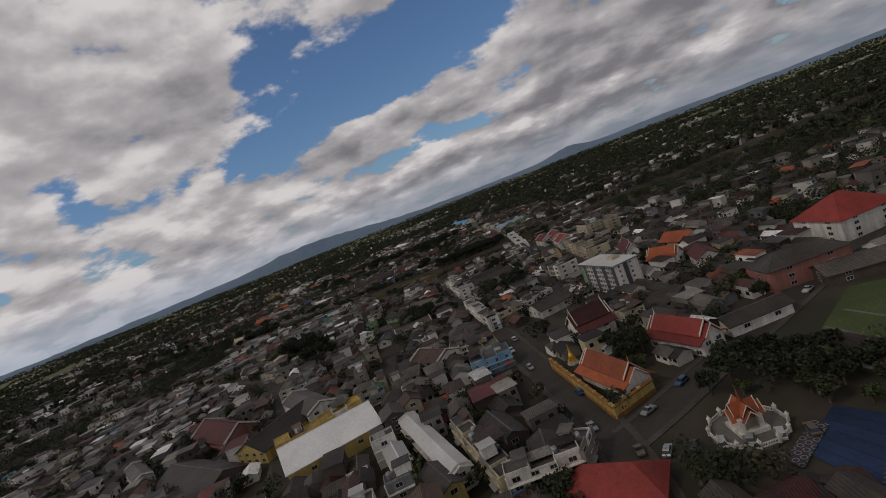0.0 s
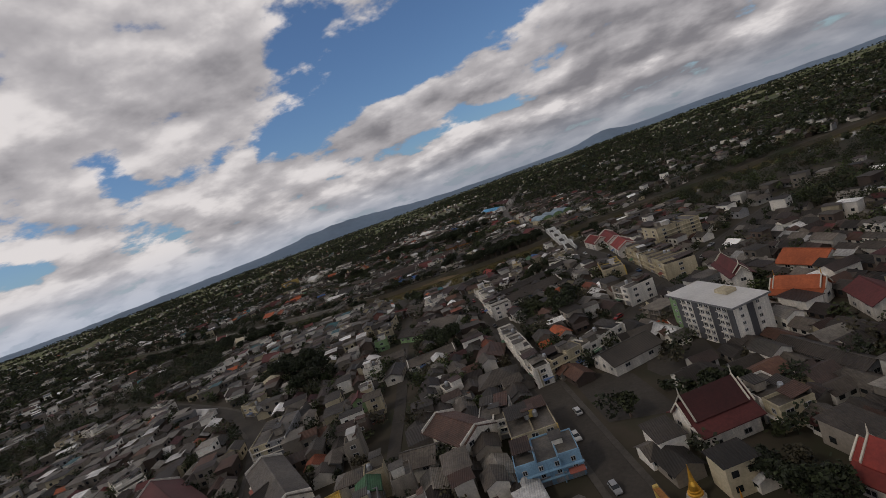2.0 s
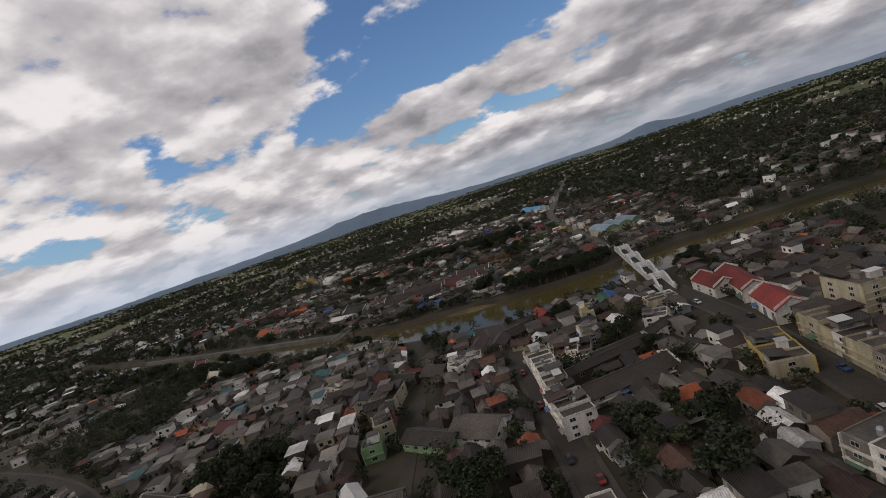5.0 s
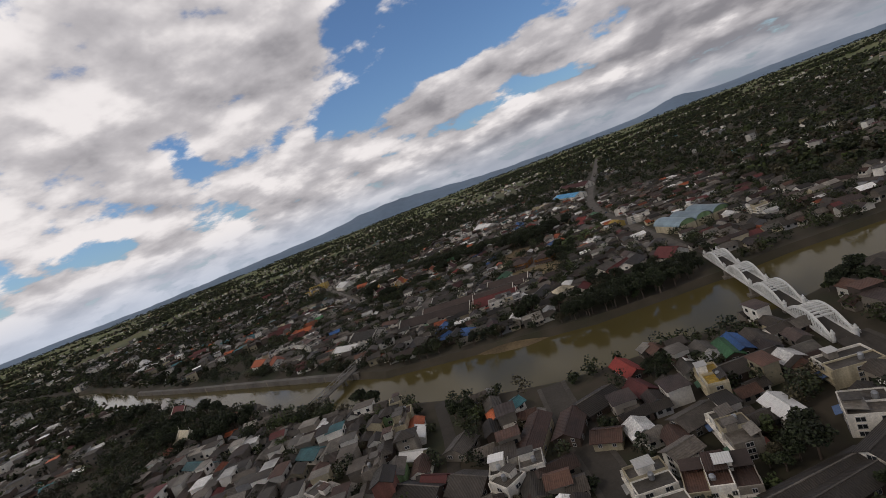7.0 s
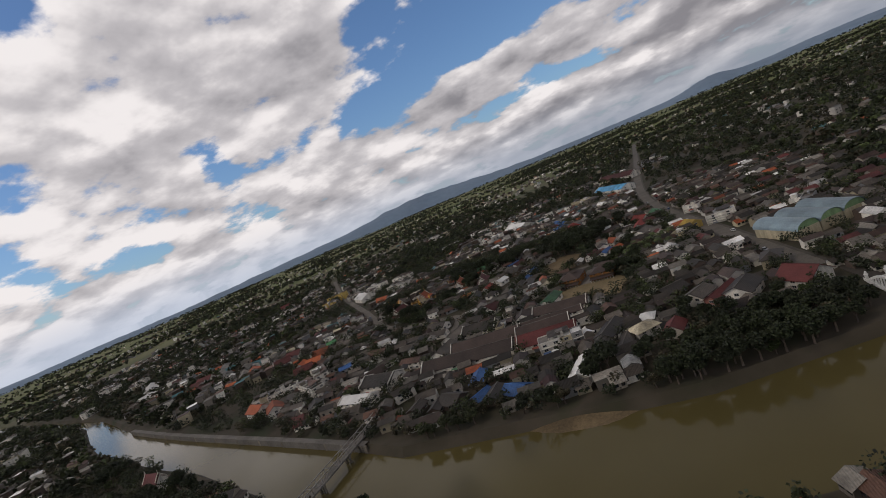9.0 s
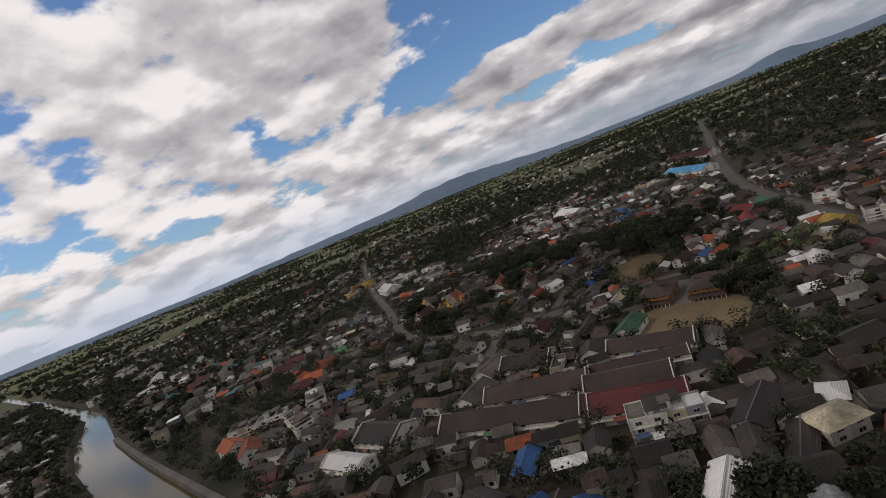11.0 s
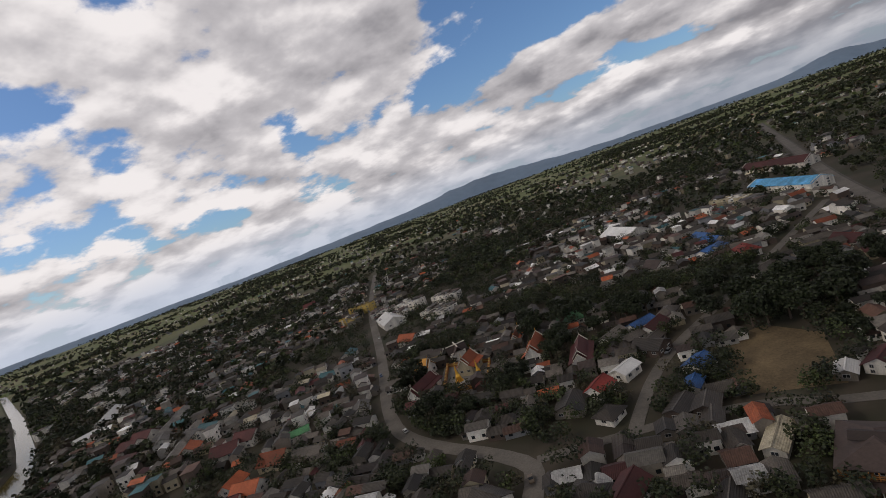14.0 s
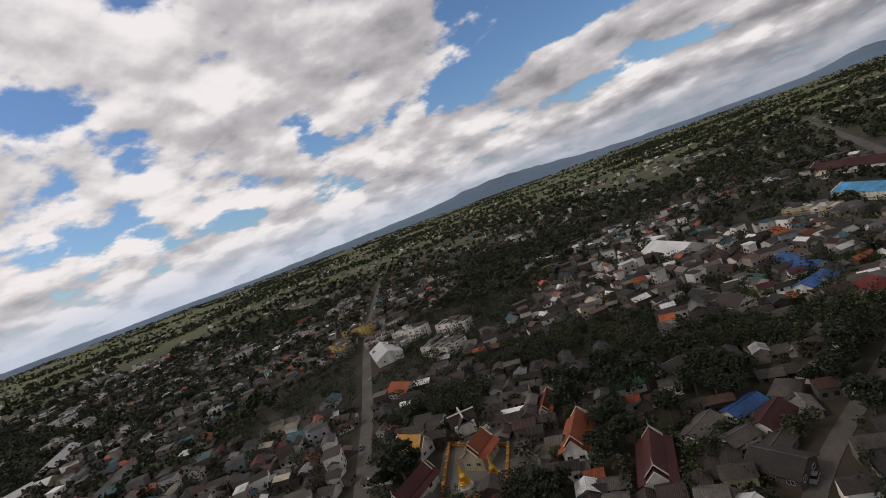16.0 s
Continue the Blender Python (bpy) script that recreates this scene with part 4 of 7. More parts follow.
building(26.1, 319.7, 4.8, 11.6, 4.2, -54, 'gable', 'white', 'darkgrey', 3)
building(12.6, 315.2, 20.1, 4.8, 2.8, 21, 'gable', 'brown', 'darkgrey', 1)
building(-10.0, 375.7, 11.2, 5.4, 2.3, -69, 'gable', 'brown', 'red', 1)
building(-8.9, 362.0, 7.9, 5.5, 2.3, -66, 'gable', 'brown', 'darkred', 1)
building(-38.9, 350.5, 6.3, 16.2, 3.7, -12, 'gable', 'cream', 'rust', 2)
building(-39.3, 337.3, 6.0, 6.4, 4.2, 6, 'flat', 'white', 'concrete', 3)
building(-47.4, 336.9, 4.7, 6.4, 4.2, 2, 'flat', 'white', 'grey', 2)
building(-29.3, 351.4, 6.8, 12.5, 2.8, -14, 'gable', 'brown', 'rust', 2)
building(-46.7, 370.5, 4.9, 7.2, 2.8, -43, 'gable', 'white', 'teal', 1)
building(-21.3, 361.1, 8.8, 11.6, 2.3, -57, 'gable', 'brown', 'darkgrey', 1)
building(-20.6, 343.1, 6.8, 5.8, 2.8, -14, 'gable', 'cream', 'rust', 1)
building(-121.1, 374.8, 9.2, 7.4, 2.4, -20, 'gable', 'white', 'teal', 1)
building(-102.2, 346.4, 11.9, 5.9, 3.7, -31, 'flat', 'white', 'concrete', 2)
building(-65.7, 340.7, 7.3, 4.8, 2.8, -17, 'gable', 'white', 'darkred', 1)
building(-77.0, 356.7, 7.5, 5.0, 2.3, -13, 'gable', 'cream', 'white', 1)
building(-61.0, 354.8, 7.3, 8.0, 2.8, -20, 'gable', 'concrete', 'grey', 1)
building(-182.7, 389.5, 19.1, 5.4, 2.4, -21, 'gable', 'white', 'teal', 1)
building(-214.2, 420.1, 13.3, 9.3, 3.9, -24, 'thai', 'white', 'cream', 1)
building(-69.6, 337.7, 13.1, 6.7, 2.8, -22, 'gable', 'brown', 'darkgrey', 2)
building(-55.2, 336.0, 10.0, 9.3, 2.8, -23, 'gable', 'brown', 'darkgrey', 2)
building(-45.0, 332.4, 6.2, 6.3, 4.2, -41, 'flat', 'white', 'grey', 2)
building(-72.5, 458.3, 9.0, 8.0, 2.3, -33, 'gable', 'brown', 'blue', 1)
building(-86.6, 460.5, 7.7, 8.1, 2.3, -36, 'gable', 'brown', 'blue', 1)
building(-21.5, 484.4, 4.7, 6.1, 3.9, -14, 'hip', 'white', 'white', 2)
building(-14.7, 469.4, 6.3, 7.5, 3.3, -23, 'gable', 'white', 'darkred', 1)
building(-1.0, 491.7, 8.7, 9.5, 3.8, -45, 'gable', 'white', 'grey', 2)
building(6.0, 487.3, 5.6, 15.0, 3.3, -45, 'gable', 'brick', 'darkred', 2)
building(12.4, 485.3, 9.9, 12.2, 3.8, -36, 'gable', 'white', 'darkgrey', 2)
building(30.0, 505.3, 6.9, 9.7, 4.8, -23, 'hip', 'cream', 'darkgrey', 3)
building(30.2, 480.1, 11.9, 11.1, 3.8, -58, 'gable', 'white', 'darkred', 2)
building(-80.9, 458.8, 6.7, 9.5, 2.8, -12, 'gable', 'brown', 'darkgrey', 1)
building(-99.1, 464.3, 9.3, 9.1, 2.8, -29, 'gable', 'brown', 'darkgrey', 1)
building(-147.2, 505.8, 20.4, 12.9, 4.5, -18, 'gable', 'white', 'darkgrey', 2)
building(-154.7, 491.7, 19.9, 7.9, 4.0, -20, 'gable', 'white', 'white', 2)
building(-156.4, 535.2, 12.1, 5.0, 3.3, 49, 'gable', 'white', 'grey', 2)
building(-234.8, 519.8, 13.5, 9.2, 5.1, -25, 'gable', 'white', 'orange', 3)
building(-221.8, 522.0, 10.0, 9.9, 3.4, 31, 'gable', 'white', 'grey', 2)
building(-335.7, 641.8, 14.7, 9.8, 4.7, -17, 'gable', 'white', 'grey', 3)
building(-408.5, 617.2, 14.0, 10.9, 3.1, 14, 'gable', 'white', 'grey', 1)
building(-97.3, 570.7, 6.8, 10.5, 3.2, -19, 'gable', 'white', 'darkred', 1)
building(-76.7, 629.6, 7.2, 8.2, 2.7, -33, 'gable', 'white', 'blue', 1)
building(-34.7, 613.7, 6.8, 8.2, 2.9, -35, 'gable', 'white', 'darkred', 2)
building(-26.1, 612.5, 4.8, 9.0, 2.9, -36, 'gable', 'white', 'blue', 2)
building(-20.2, 611.5, 4.2, 10.0, 2.9, -37, 'gable', 'white', 'orange', 2)
building(-43.4, 612.4, 4.4, 5.8, 2.6, -20, 'gable', 'concrete', 'white', 1)
building(-0.3, 627.1, 8.7, 11.5, 3.7, -34, 'gable', 'white', 'grey', 2)
building(0.7, 649.3, 6.7, 13.6, 3.7, -13, 'gable', 'white', 'red', 2)
building(-37.4, 525.4, 4.5, 10.1, 3.2, -4, 'gable', 'white', 'grey', 1)
building(-20.8, 577.5, 6.4, 11.9, 3.2, -18, 'gable', 'concrete', 'darkgrey', 1)
building(-107.6, 622.5, 7.4, 8.8, 3.3, -21, 'gable', 'white', 'red', 1)
building(-72.8, 540.9, 12.1, 8.0, 2.7, -1, 'gable', 'concrete', 'darkgrey', 1)
building(-141.1, 559.2, 33.5, 6.8, 2.7, -11, 'gable', 'white', 'darkgrey', 1)
building(-144.9, 546.4, 12.2, 6.6, 3.3, -6, 'gable', 'brown', 'darkgrey', 2)
building(-135.1, 521.2, 12.6, 5.7, 3.9, -19, 'gable', 'white', 'rust', 2)
building(-132.1, 571.0, 9.5, 8.0, 3.3, -24, 'gable', 'white', 'darkgrey', 1)
building(-221.8, 606.9, 12.9, 9.8, 3.4, 10, 'gable', 'white', 'grey', 1)
building(-239.5, 605.9, 12.2, 9.9, 3.4, 8, 'gable', 'cream', 'orange', 1)
building(-285.1, 620.3, 13.0, 10.5, 2.9, 26, 'gable', 'white', 'darkred', 1)
building(-238.2, 576.9, 12.5, 9.0, 3.4, 25, 'gable', 'white', 'darkred', 2)
building(-248.4, 590.8, 7.4, 9.8, 3.4, 10, 'gable', 'white', 'orange', 2)
building(-192.1, 551.6, 7.2, 5.3, 2.8, 25, 'gable', 'white', 'blue', 1)
building(-203.8, 535.5, 13.1, 9.1, 4.5, -21, 'gable', 'white', 'darkgrey', 2)
building(-171.3, 558.8, 12.1, 6.9, 3.3, -12, 'gable', 'white', 'rust', 2)
building(-184.8, 568.7, 7.7, 6.9, 2.8, 25, 'gable', 'white', 'grey', 1)
building(-369.8, 635.7, 5.0, 11.2, 3.6, 49, 'gable', 'white', 'grey', 1)
building(-487.8, 680.6, 13.9, 11.9, 3.2, 33, 'gable', 'cream', 'white', 1)
building(-368.9, 625.2, 13.8, 10.6, 3.6, 10, 'gable', 'white', 'darkred', 2)
building(-103.6, 606.6, 6.2, 7.4, 2.8, -27, 'hip', 'white', 'darkgrey', 1)
building(-79.5, 617.2, 4.6, 6.4, 2.5, -17, 'gable', 'white', 'blue', 1)
building(-99.6, 633.2, 6.3, 8.6, 3.3, -33, 'gable', 'white', 'white', 1)
building(-138.5, 667.5, 8.8, 19.0, 4.0, 2, 'thai', 'white', 'orange', 1)
building(-116.5, 652.0, 8.6, 19.5, 3.8, 4, 'thai', 'white', 'darkred', 1)
building(-170.5, 665.0, 9.5, 11.5, 4.2, -6, 'thai', 'cream', 'orange', 1)
building(-186.6, 647.2, 8.0, 19.1, 3.9, -8, 'thai', 'white', 'darkred', 1)
building(-200.1, 672.7, 13.3, 9.3, 3.4, -12, 'thai', 'white', 'gold', 1)
building(-153.9, 692.5, 4.8, 16.5, 2.8, 5, 'thai', 'white', 'orange', 1)
building(-105.5, 666.0, 6.0, 11.6, 3.3, -31, 'gable', 'white', 'grey', 2)
building(-97.2, 660.2, 5.3, 7.6, 3.3, -51, 'gable', 'white', 'grey', 2)
building(-89.1, 666.8, 7.3, 11.3, 3.2, -29, 'gable', 'white', 'darkred', 2)
building(-94.3, 674.9, 5.8, 10.8, 2.7, -45, 'gable', 'white', 'blue', 1)
building(-83.0, 680.9, 6.0, 8.4, 3.2, -22, 'hip', 'white', 'grey', 2)
building(-64.6, 708.9, 9.2, 8.6, 3.8, -55, 'gable', 'white', 'grey', 2)
building(-73.6, 688.6, 6.0, 8.0, 3.7, -38, 'hip', 'white', 'grey', 2)
building(-43.2, 742.7, 11.4, 8.2, 3.8, -71, 'hip', 'white', 'red', 2)
building(-54.1, 780.9, 9.8, 8.6, 3.3, -45, 'gable', 'white', 'blue', 2)
building(-54.0, 761.5, 8.1, 9.0, 3.3, -22, 'gable', 'white', 'blue', 1)
building(-59.5, 758.1, 7.5, 8.7, 3.3, -41, 'gable', 'white', 'blue', 1)
building(-114.9, 911.3, 14.9, 9.4, 4.7, -40, 'gable', 'white', 'white', 1)
building(-24.0, 870.8, 13.3, 8.8, 6.1, -43, 'flat', 'cream', 'white', 3)
building(-233.8, 781.4, 25.0, 9.7, 5.9, -24, 'flat', 'white', 'grey', 3)
building(-301.1, 1175.2, 34.8, 10.6, 6.2, -54, 'flat', 'white', 'white', 3)
building(-42.4, 706.6, 9.3, 10.6, 3.2, -47, 'gable', 'white', 'darkgrey', 1)
building(-89.8, 656.6, 5.2, 8.2, 2.7, -30, 'gable', 'concrete', 'darkgrey', 1)
building(-116.4, 615.4, 9.5, 10.4, 2.7, -6, 'gable', 'concrete', 'darkgrey', 1)
building(-88.2, 595.0, 4.6, 4.8, 2.7, 5, 'gable', 'concrete', 'darkgrey', 1)
building(-83.0, 595.2, 5.3, 6.1, 2.7, 4, 'gable', 'concrete', 'grey', 1)
building(-76.6, 597.2, 4.6, 6.9, 2.7, -5, 'gable', 'concrete', 'darkgrey', 1)
building(-284.8, 799.1, 23.5, 11.3, 5.5, 16, 'flat', 'white', 'white', 3)
building(-314.4, 830.1, 23.2, 12.1, 5.0, 34, 'flat', 'white', 'darkred', 3)
building(-347.8, 826.8, 28.6, 10.2, 6.3, -30, 'flat', 'yellow', 'yellow', 3)
building(-385.0, 663.0, 62.0, 9.5, 4.2, 125, 'gable', 'cream', 'pale', 1, plain=True)
building(-530.0, 711.0, 52.0, 15.0, 4.6, 136, 'gable', 'white', 'white', 1, plain=True)
building(-284.5, 791.0, 32.0, 17.0, 4.5, -48, 'gable', 'white', 'white', 1)
building(-217.3, 639.8, 7.4, 10.2, 3.4, 30, 'gable', 'white', 'grey', 1)
building(-235.3, 727.5, 14.2, 9.6, 4.1, -18, 'gable', 'white', 'orange', 2)
building(-285.2, 729.8, 8.9, 10.7, 3.0, 14, 'gable', 'white', 'teal', 1)
building(-276.8, 696.1, 12.7, 7.5, 2.9, 5, 'gable', 'white', 'teal', 1)
building(-333.5, 651.9, 14.3, 10.4, 3.0, 2, 'gable', 'white', 'teal', 1)
building(-396.6, 643.6, 14.1, 10.8, 3.6, 9, 'gable', 'white', 'darkred', 2)
building(-318.8, 625.9, 10.1, 10.7, 3.5, 36, 'gable', 'white', 'orange', 1)
building(-469.4, 914.9, 31.9, 11.6, 6.1, -15, 'flat', 'white', 'darkred', 3)
building(-481.2, 1002.3, 29.2, 14.0, 6.3, 11, 'flat', 'white', 'concrete', 3)
building(-235.8, 775.9, 24.7, 9.7, 5.9, -24, 'flat', 'white', 'concrete', 3)
building(85.9, 517.6, 20.1, 8.0, 4.4, -85, 'flat', 'white', 'concrete', 3)
building(-30.0, 891.3, 22.3, 9.4, 4.5, -29, 'flat', 'cream', 'white', 3)
building(39.1, 601.0, 15.2, 8.6, 5.2, -13, 'flat', 'white', 'white', 4)
building(36.1, 649.1, 10.0, 8.4, 4.7, -36, 'flat', 'white', 'darkred', 3)
building(16.3, 675.7, 11.8, 7.1, 3.6, -83, 'gable', 'green', 'green', 2)
building(23.7, 605.7, 9.7, 8.0, 3.7, -69, 'gable', 'yellow', 'yellow', 2)
building(14.5, 590.4, 6.4, 8.4, 4.2, -38, 'flat', 'cream', 'cream', 3)
building(70.5, 574.6, 10.1, 8.4, 4.6, -34, 'flat', 'white', 'grey', 3)
building(-7.9, 720.8, 12.2, 8.1, 3.2, -58, 'gable', 'white', 'darkred', 2)
building(5.0, 673.2, 11.6, 8.0, 3.1, -55, 'gable', 'white', 'red', 2)
building(-19.2, 631.8, 7.4, 6.2, 3.4, -61, 'gable', 'white', 'orange', 2)
building(-57.5, 796.2, 13.5, 8.4, 3.3, -69, 'gable', 'white', 'blue', 2)
building(-127.2, 699.4, 12.5, 10.6, 3.3, 14, 'gable', 'white', 'green', 1)
building(-211.3, 523.6, 6.4, 9.7, 4.5, 71, 'gable', 'white', 'darkgrey', 2)
building(-234.3, 585.8, 11.3, 9.7, 4.0, 10, 'gable', 'white', 'orange', 2)
building(-397.3, 653.6, 14.0, 10.9, 4.2, 12, 'gable', 'white', 'darkred', 2)
building(-492.9, 670.7, 14.7, 11.3, 4.5, 82, 'gable', 'white', 'white', 1)
building(-156.4, 516.6, 13.0, 8.0, 4.5, 50, 'gable', 'white', 'brown', 2)
building(-127.8, 484.3, 9.5, 5.4, 4.5, 37, 'gable', 'white', 'darkgrey', 2)
building(-573.0, 597.0, 25.3, 9.1, 9.5, -59, 'flat', 'white', 'concrete', 4)
building(-699.7, 796.3, 25.6, 12.4, 9.3, 16, 'flat', 'white', 'concrete', 3)
building(-581.0, 735.4, 19.0, 12.1, 9.2, 19, 'flat', 'white', 'concrete', 3)
building(-513.1, 597.8, 10.1, 11.2, 7.5, 60, 'flat', 'cream', 'concrete', 3)
building(-617.1, 776.3, 20.3, 11.7, 8.0, -1, 'flat', 'white', 'concrete', 3)
building(-358.9, 866.0, 27.7, 11.3, 7.7, -6, 'flat', 'yellow', 'concrete', 3)
building(-279.3, 819.7, 25.4, 10.6, 7.3, -7, 'flat', 'white', 'white', 3)
building(-241.6, 813.6, 25.0, 10.2, 7.2, -14, 'flat', 'white', 'darkgrey', 3)
building(-488.5, 1033.0, 27.5, 15.1, 8.5, 23, 'flat', 'white', 'concrete', 3)
building(-519.9, 980.4, 15.6, 15.2, 5.6, 37, 'gable', 'brick', 'darkred', 2)
building(-528.5, 891.1, 13.8, 14.1, 8.3, 24, 'flat', 'white', 'concrete', 3)
building(-626.8, 708.4, 18.3, 11, 5.8, 88, 'flat', 'white', 'grey', 3)
building(-784.0, 716.6, 19.6, 11.0, 6.9, 5, 'flat', 'white', 'concrete', 3)
building(-758.6, 796.0, 26.7, 12.0, 8.0, 1, 'flat', 'cream', 'concrete', 4)
building(-242.9, 625.9, 8.4, 6.5, 3.4, 38, 'gable', 'white', 'green', 2)
building(-741.4, 826.6, 24.2, 13.1, 8.1, 33, 'flat', 'white', 'concrete', 4)
building(-279.3, 629.1, 12.1, 9.6, 4.1, 8, 'gable', 'white', 'darkred', 2)
building(-358.7, 705.2, 8.2, 11.7, 3.7, 40, 'gable', 'white', 'orange', 1)
building(-90.7, 649.2, 10.8, 9.1, 3.3, -32, 'gable', 'brown', 'darkgrey', 1)
building(-111.3, 705.1, 7.5, 10.2, 3.3, -52, 'gable', 'white', 'darkgrey', 1)
building(-96.5, 772.6, 10.5, 8.7, 3.3, -53, 'gable', 'white', 'darkgrey', 2)
building(-85.7, 755.4, 10.9, 10.1, 3.3, -50, 'gable', 'white', 'brown', 2)
building(-77.3, 604.3, 6.6, 7.6, 2.7, -12, 'gable', 'brown', 'darkgrey', 1)
building(-106.5, 559.1, 10.1, 9.1, 2.7, -17, 'gable', 'white', 'darkgrey', 1)
building(-106.1, 572.6, 9.0, 5.3, 2.7, -15, 'hip', 'brown', 'darkgrey', 1)
building(-83.9, 605.2, 5.5, 9.5, 2.7, -23, 'gable', 'brown', 'darkgrey', 1)
building(-64.4, 586.3, 4.6, 11.6, 2.7, -21, 'gable', 'white', 'cream', 1)
building(-83.5, 549.3, 5.0, 9.6, 4.3, -20, 'flat', 'white', 'concrete', 2)
building(-78.4, 560.8, 4.8, 20.3, 2.7, -12, 'gable', 'brown', 'darkgrey', 1)
building(-7.9, 507.0, 10.2, 8.1, 3.2, 25, 'gable', 'brown', 'darkgrey', 1)
building(-31.5, 471.0, 4.7, 12.5, 2.8, -17, 'gable', 'brown', 'darkgrey', 1)
building(-36.0, 484.5, 7.3, 15.1, 3.3, -25, 'gable', 'white', 'darkgrey', 2)
building(-115.5, 466.1, 5.9, 7.7, 2.8, -12, 'gable', 'brown', 'darkgrey', 1)
building(-105.5, 462.5, 4.9, 7.8, 2.8, -6, 'gable', 'brown', 'darkgrey', 1)
building(-185.7, 503.1, 7.2, 9.7, 3.4, 30, 'gable', 'white', 'darkgrey', 2)
building(-256.2, 464.4, 13.5, 9.5, 4.1, -14, 'thai', 'white', 'darkred', 1)
building(-233.5, 536.7, 27.6, 8.0, 6.0, 25, 'flat', 'white', 'concrete', 4)
building(-204.0, 530.0, 26.0, 8.0, 6.0, -39, 'flat', 'white', 'concrete', 4)
building(-340.0, 640.0, 50.0, 8.0, 3.2, -54, 'gable', 'concrete', 'pale', 1)
building(-47.5, 459.0, 7.0, 15.0, 3.2, -16, 'gable', 'white', 'white', 1)
building(-63.5, 508.3, 25.2, 10.6, 3.9, -2, 'gable', 'white', 'brown', 2)
building(118.8, 159.5, 17.5, 20.0, 7.6, -82, 'hip', 'white', 'red', 4)
building(7.3, 881.0, 62.0, 15.0, 5.6, -65, 'gable', 'white', 'lightblue', 3)
building(24.0, 985.0, 70.0, 14.0, 5.0, -58, 'gable', 'white', 'darkred', 2)
building(-106.0, 871.6, 42.0, 22.0, 4.2, -58, 'gable', 'white', 'white', 1)


# ---- the hotel ----
def hotel(x, y, w, d, h, rot):
    """A slab of six floors: a green stair end, three white bays of paired windows between dark panels, a flat white roof."""
    take(x, y, w, d, rot)
    ob = thing("hotel_building", x, y, 0, rot)
    green = w * 0.14
    part("wall", boxes((-w / 2 + green, -d / 2, -0.3, w / 2, d / 2, h)), WALL["white"], ob)
    part("end_wing", boxes((-w / 2, -d / 2 + 0.25, -0.3, -w / 2 + green, d / 2 - 0.25, h - 0.25)), WALL["green"], ob, "lime green stair wing")
    part("roof", boxes((-w / 2 - 0.5, -d / 2 - 0.5, h, w / 2 + 0.5, d / 2 + 0.5, h + 0.3)), ROOF["white"], ob, "flat white sheet roof")
    part("roof_edge", boxes((-w / 2 - 0.6, -d / 2 - 0.6, h - 0.12, w / 2 + 0.6, -d / 2 - 0.5, h + 0.36), (w / 2 + 0.5, -d / 2 - 0.5, h - 0.12, w / 2 + 0.6, d / 2 + 0.6, h + 0.36)), WALL["grey"], ob, "dark grey roof edge")
    part("roof_hatch", bevelled(4.2, 3.4, 1.0), WALL["cream"], ob, m=pose(w * 0.10, d * 0.18, h + 0.3))
    storey = h / 6
    bays = [(0.22, 0.40), (0.50, 0.67), (0.77, 0.92)]
    edge = 0.14
    for b0, b1 in bays + [(1.0, 1.0)]:
        u0, u1 = -w / 2 + edge * w + 0.05, -w / 2 + b0 * w
        if u1 - u0 > 0.3:
            part("dark_panel", boxes((u0, -d / 2 - 0.16, 0.1, u1, -d / 2, h - 0.13)), DARK_PANEL, ob, "dark grey wall panel")
        edge = b1
    for k in range(6):
        z = storey * (k + 0.55)
        part("stair_window", WINDOWS["small"], None, ob, m=pose(-w / 2 + green * 0.55, -d / 2 + 0.23, z) @ Matrix.Diagonal((1.0, 1.0, 0.75, 1.0)))
        for b0, b1 in bays:
            mid, width = -w / 2 + w * (b0 + b1) / 2, w * (b1 - b0)
            for sgn in (-1, 1):
                part("window", WINDOWS["tall"], None, ob, m=pose(mid + sgn * width * 0.24, -d / 2 - 0.02, z) @ Matrix.Diagonal((1.25, 1.0, 0.72, 1.0)))
            part("balcony_slab", boxes((-width / 2, -0.55, -0.75, width / 2, 0, -0.6)), WALL["white"], ob, m=pose(mid, -d / 2, z))
            for sgn in (-1, 1):
                part("air_conditioner", AC_BOX, FRAME, ob, m=pose(mid + sgn * width * 0.24, -d / 2 - 0.3, z - 0.6) @ Matrix.Diagonal((0.8, 0.8, 0.6, 1.0)))
        for q in (-d * 0.30, d * 0.18):
            part("window", WINDOWS["small"], None, ob, m=pose(w / 2 + 0.02, q, z, 0, 0, 90) @ Matrix.Diagonal((1.0, 1.0, 0.8, 1.0)))
    part("dark_panel", boxes((w / 2, -d * 0.12, 0.1, w / 2 + 0.14, d * 0.05, h - 0.13)), DARK_PANEL, ob, "dark grey wall panel")
    tagged(ob, "six-storey white hotel with dark grey panels and green end", "hotel")


DARK_PANEL = material("dark_grey_panel", (0.075, 0.075, 0.08), 0.7, grain=3, stain=0.3, streaks=True)
hotel(51.7, 191.8, 24.0, 10.5, 11.0, -73)


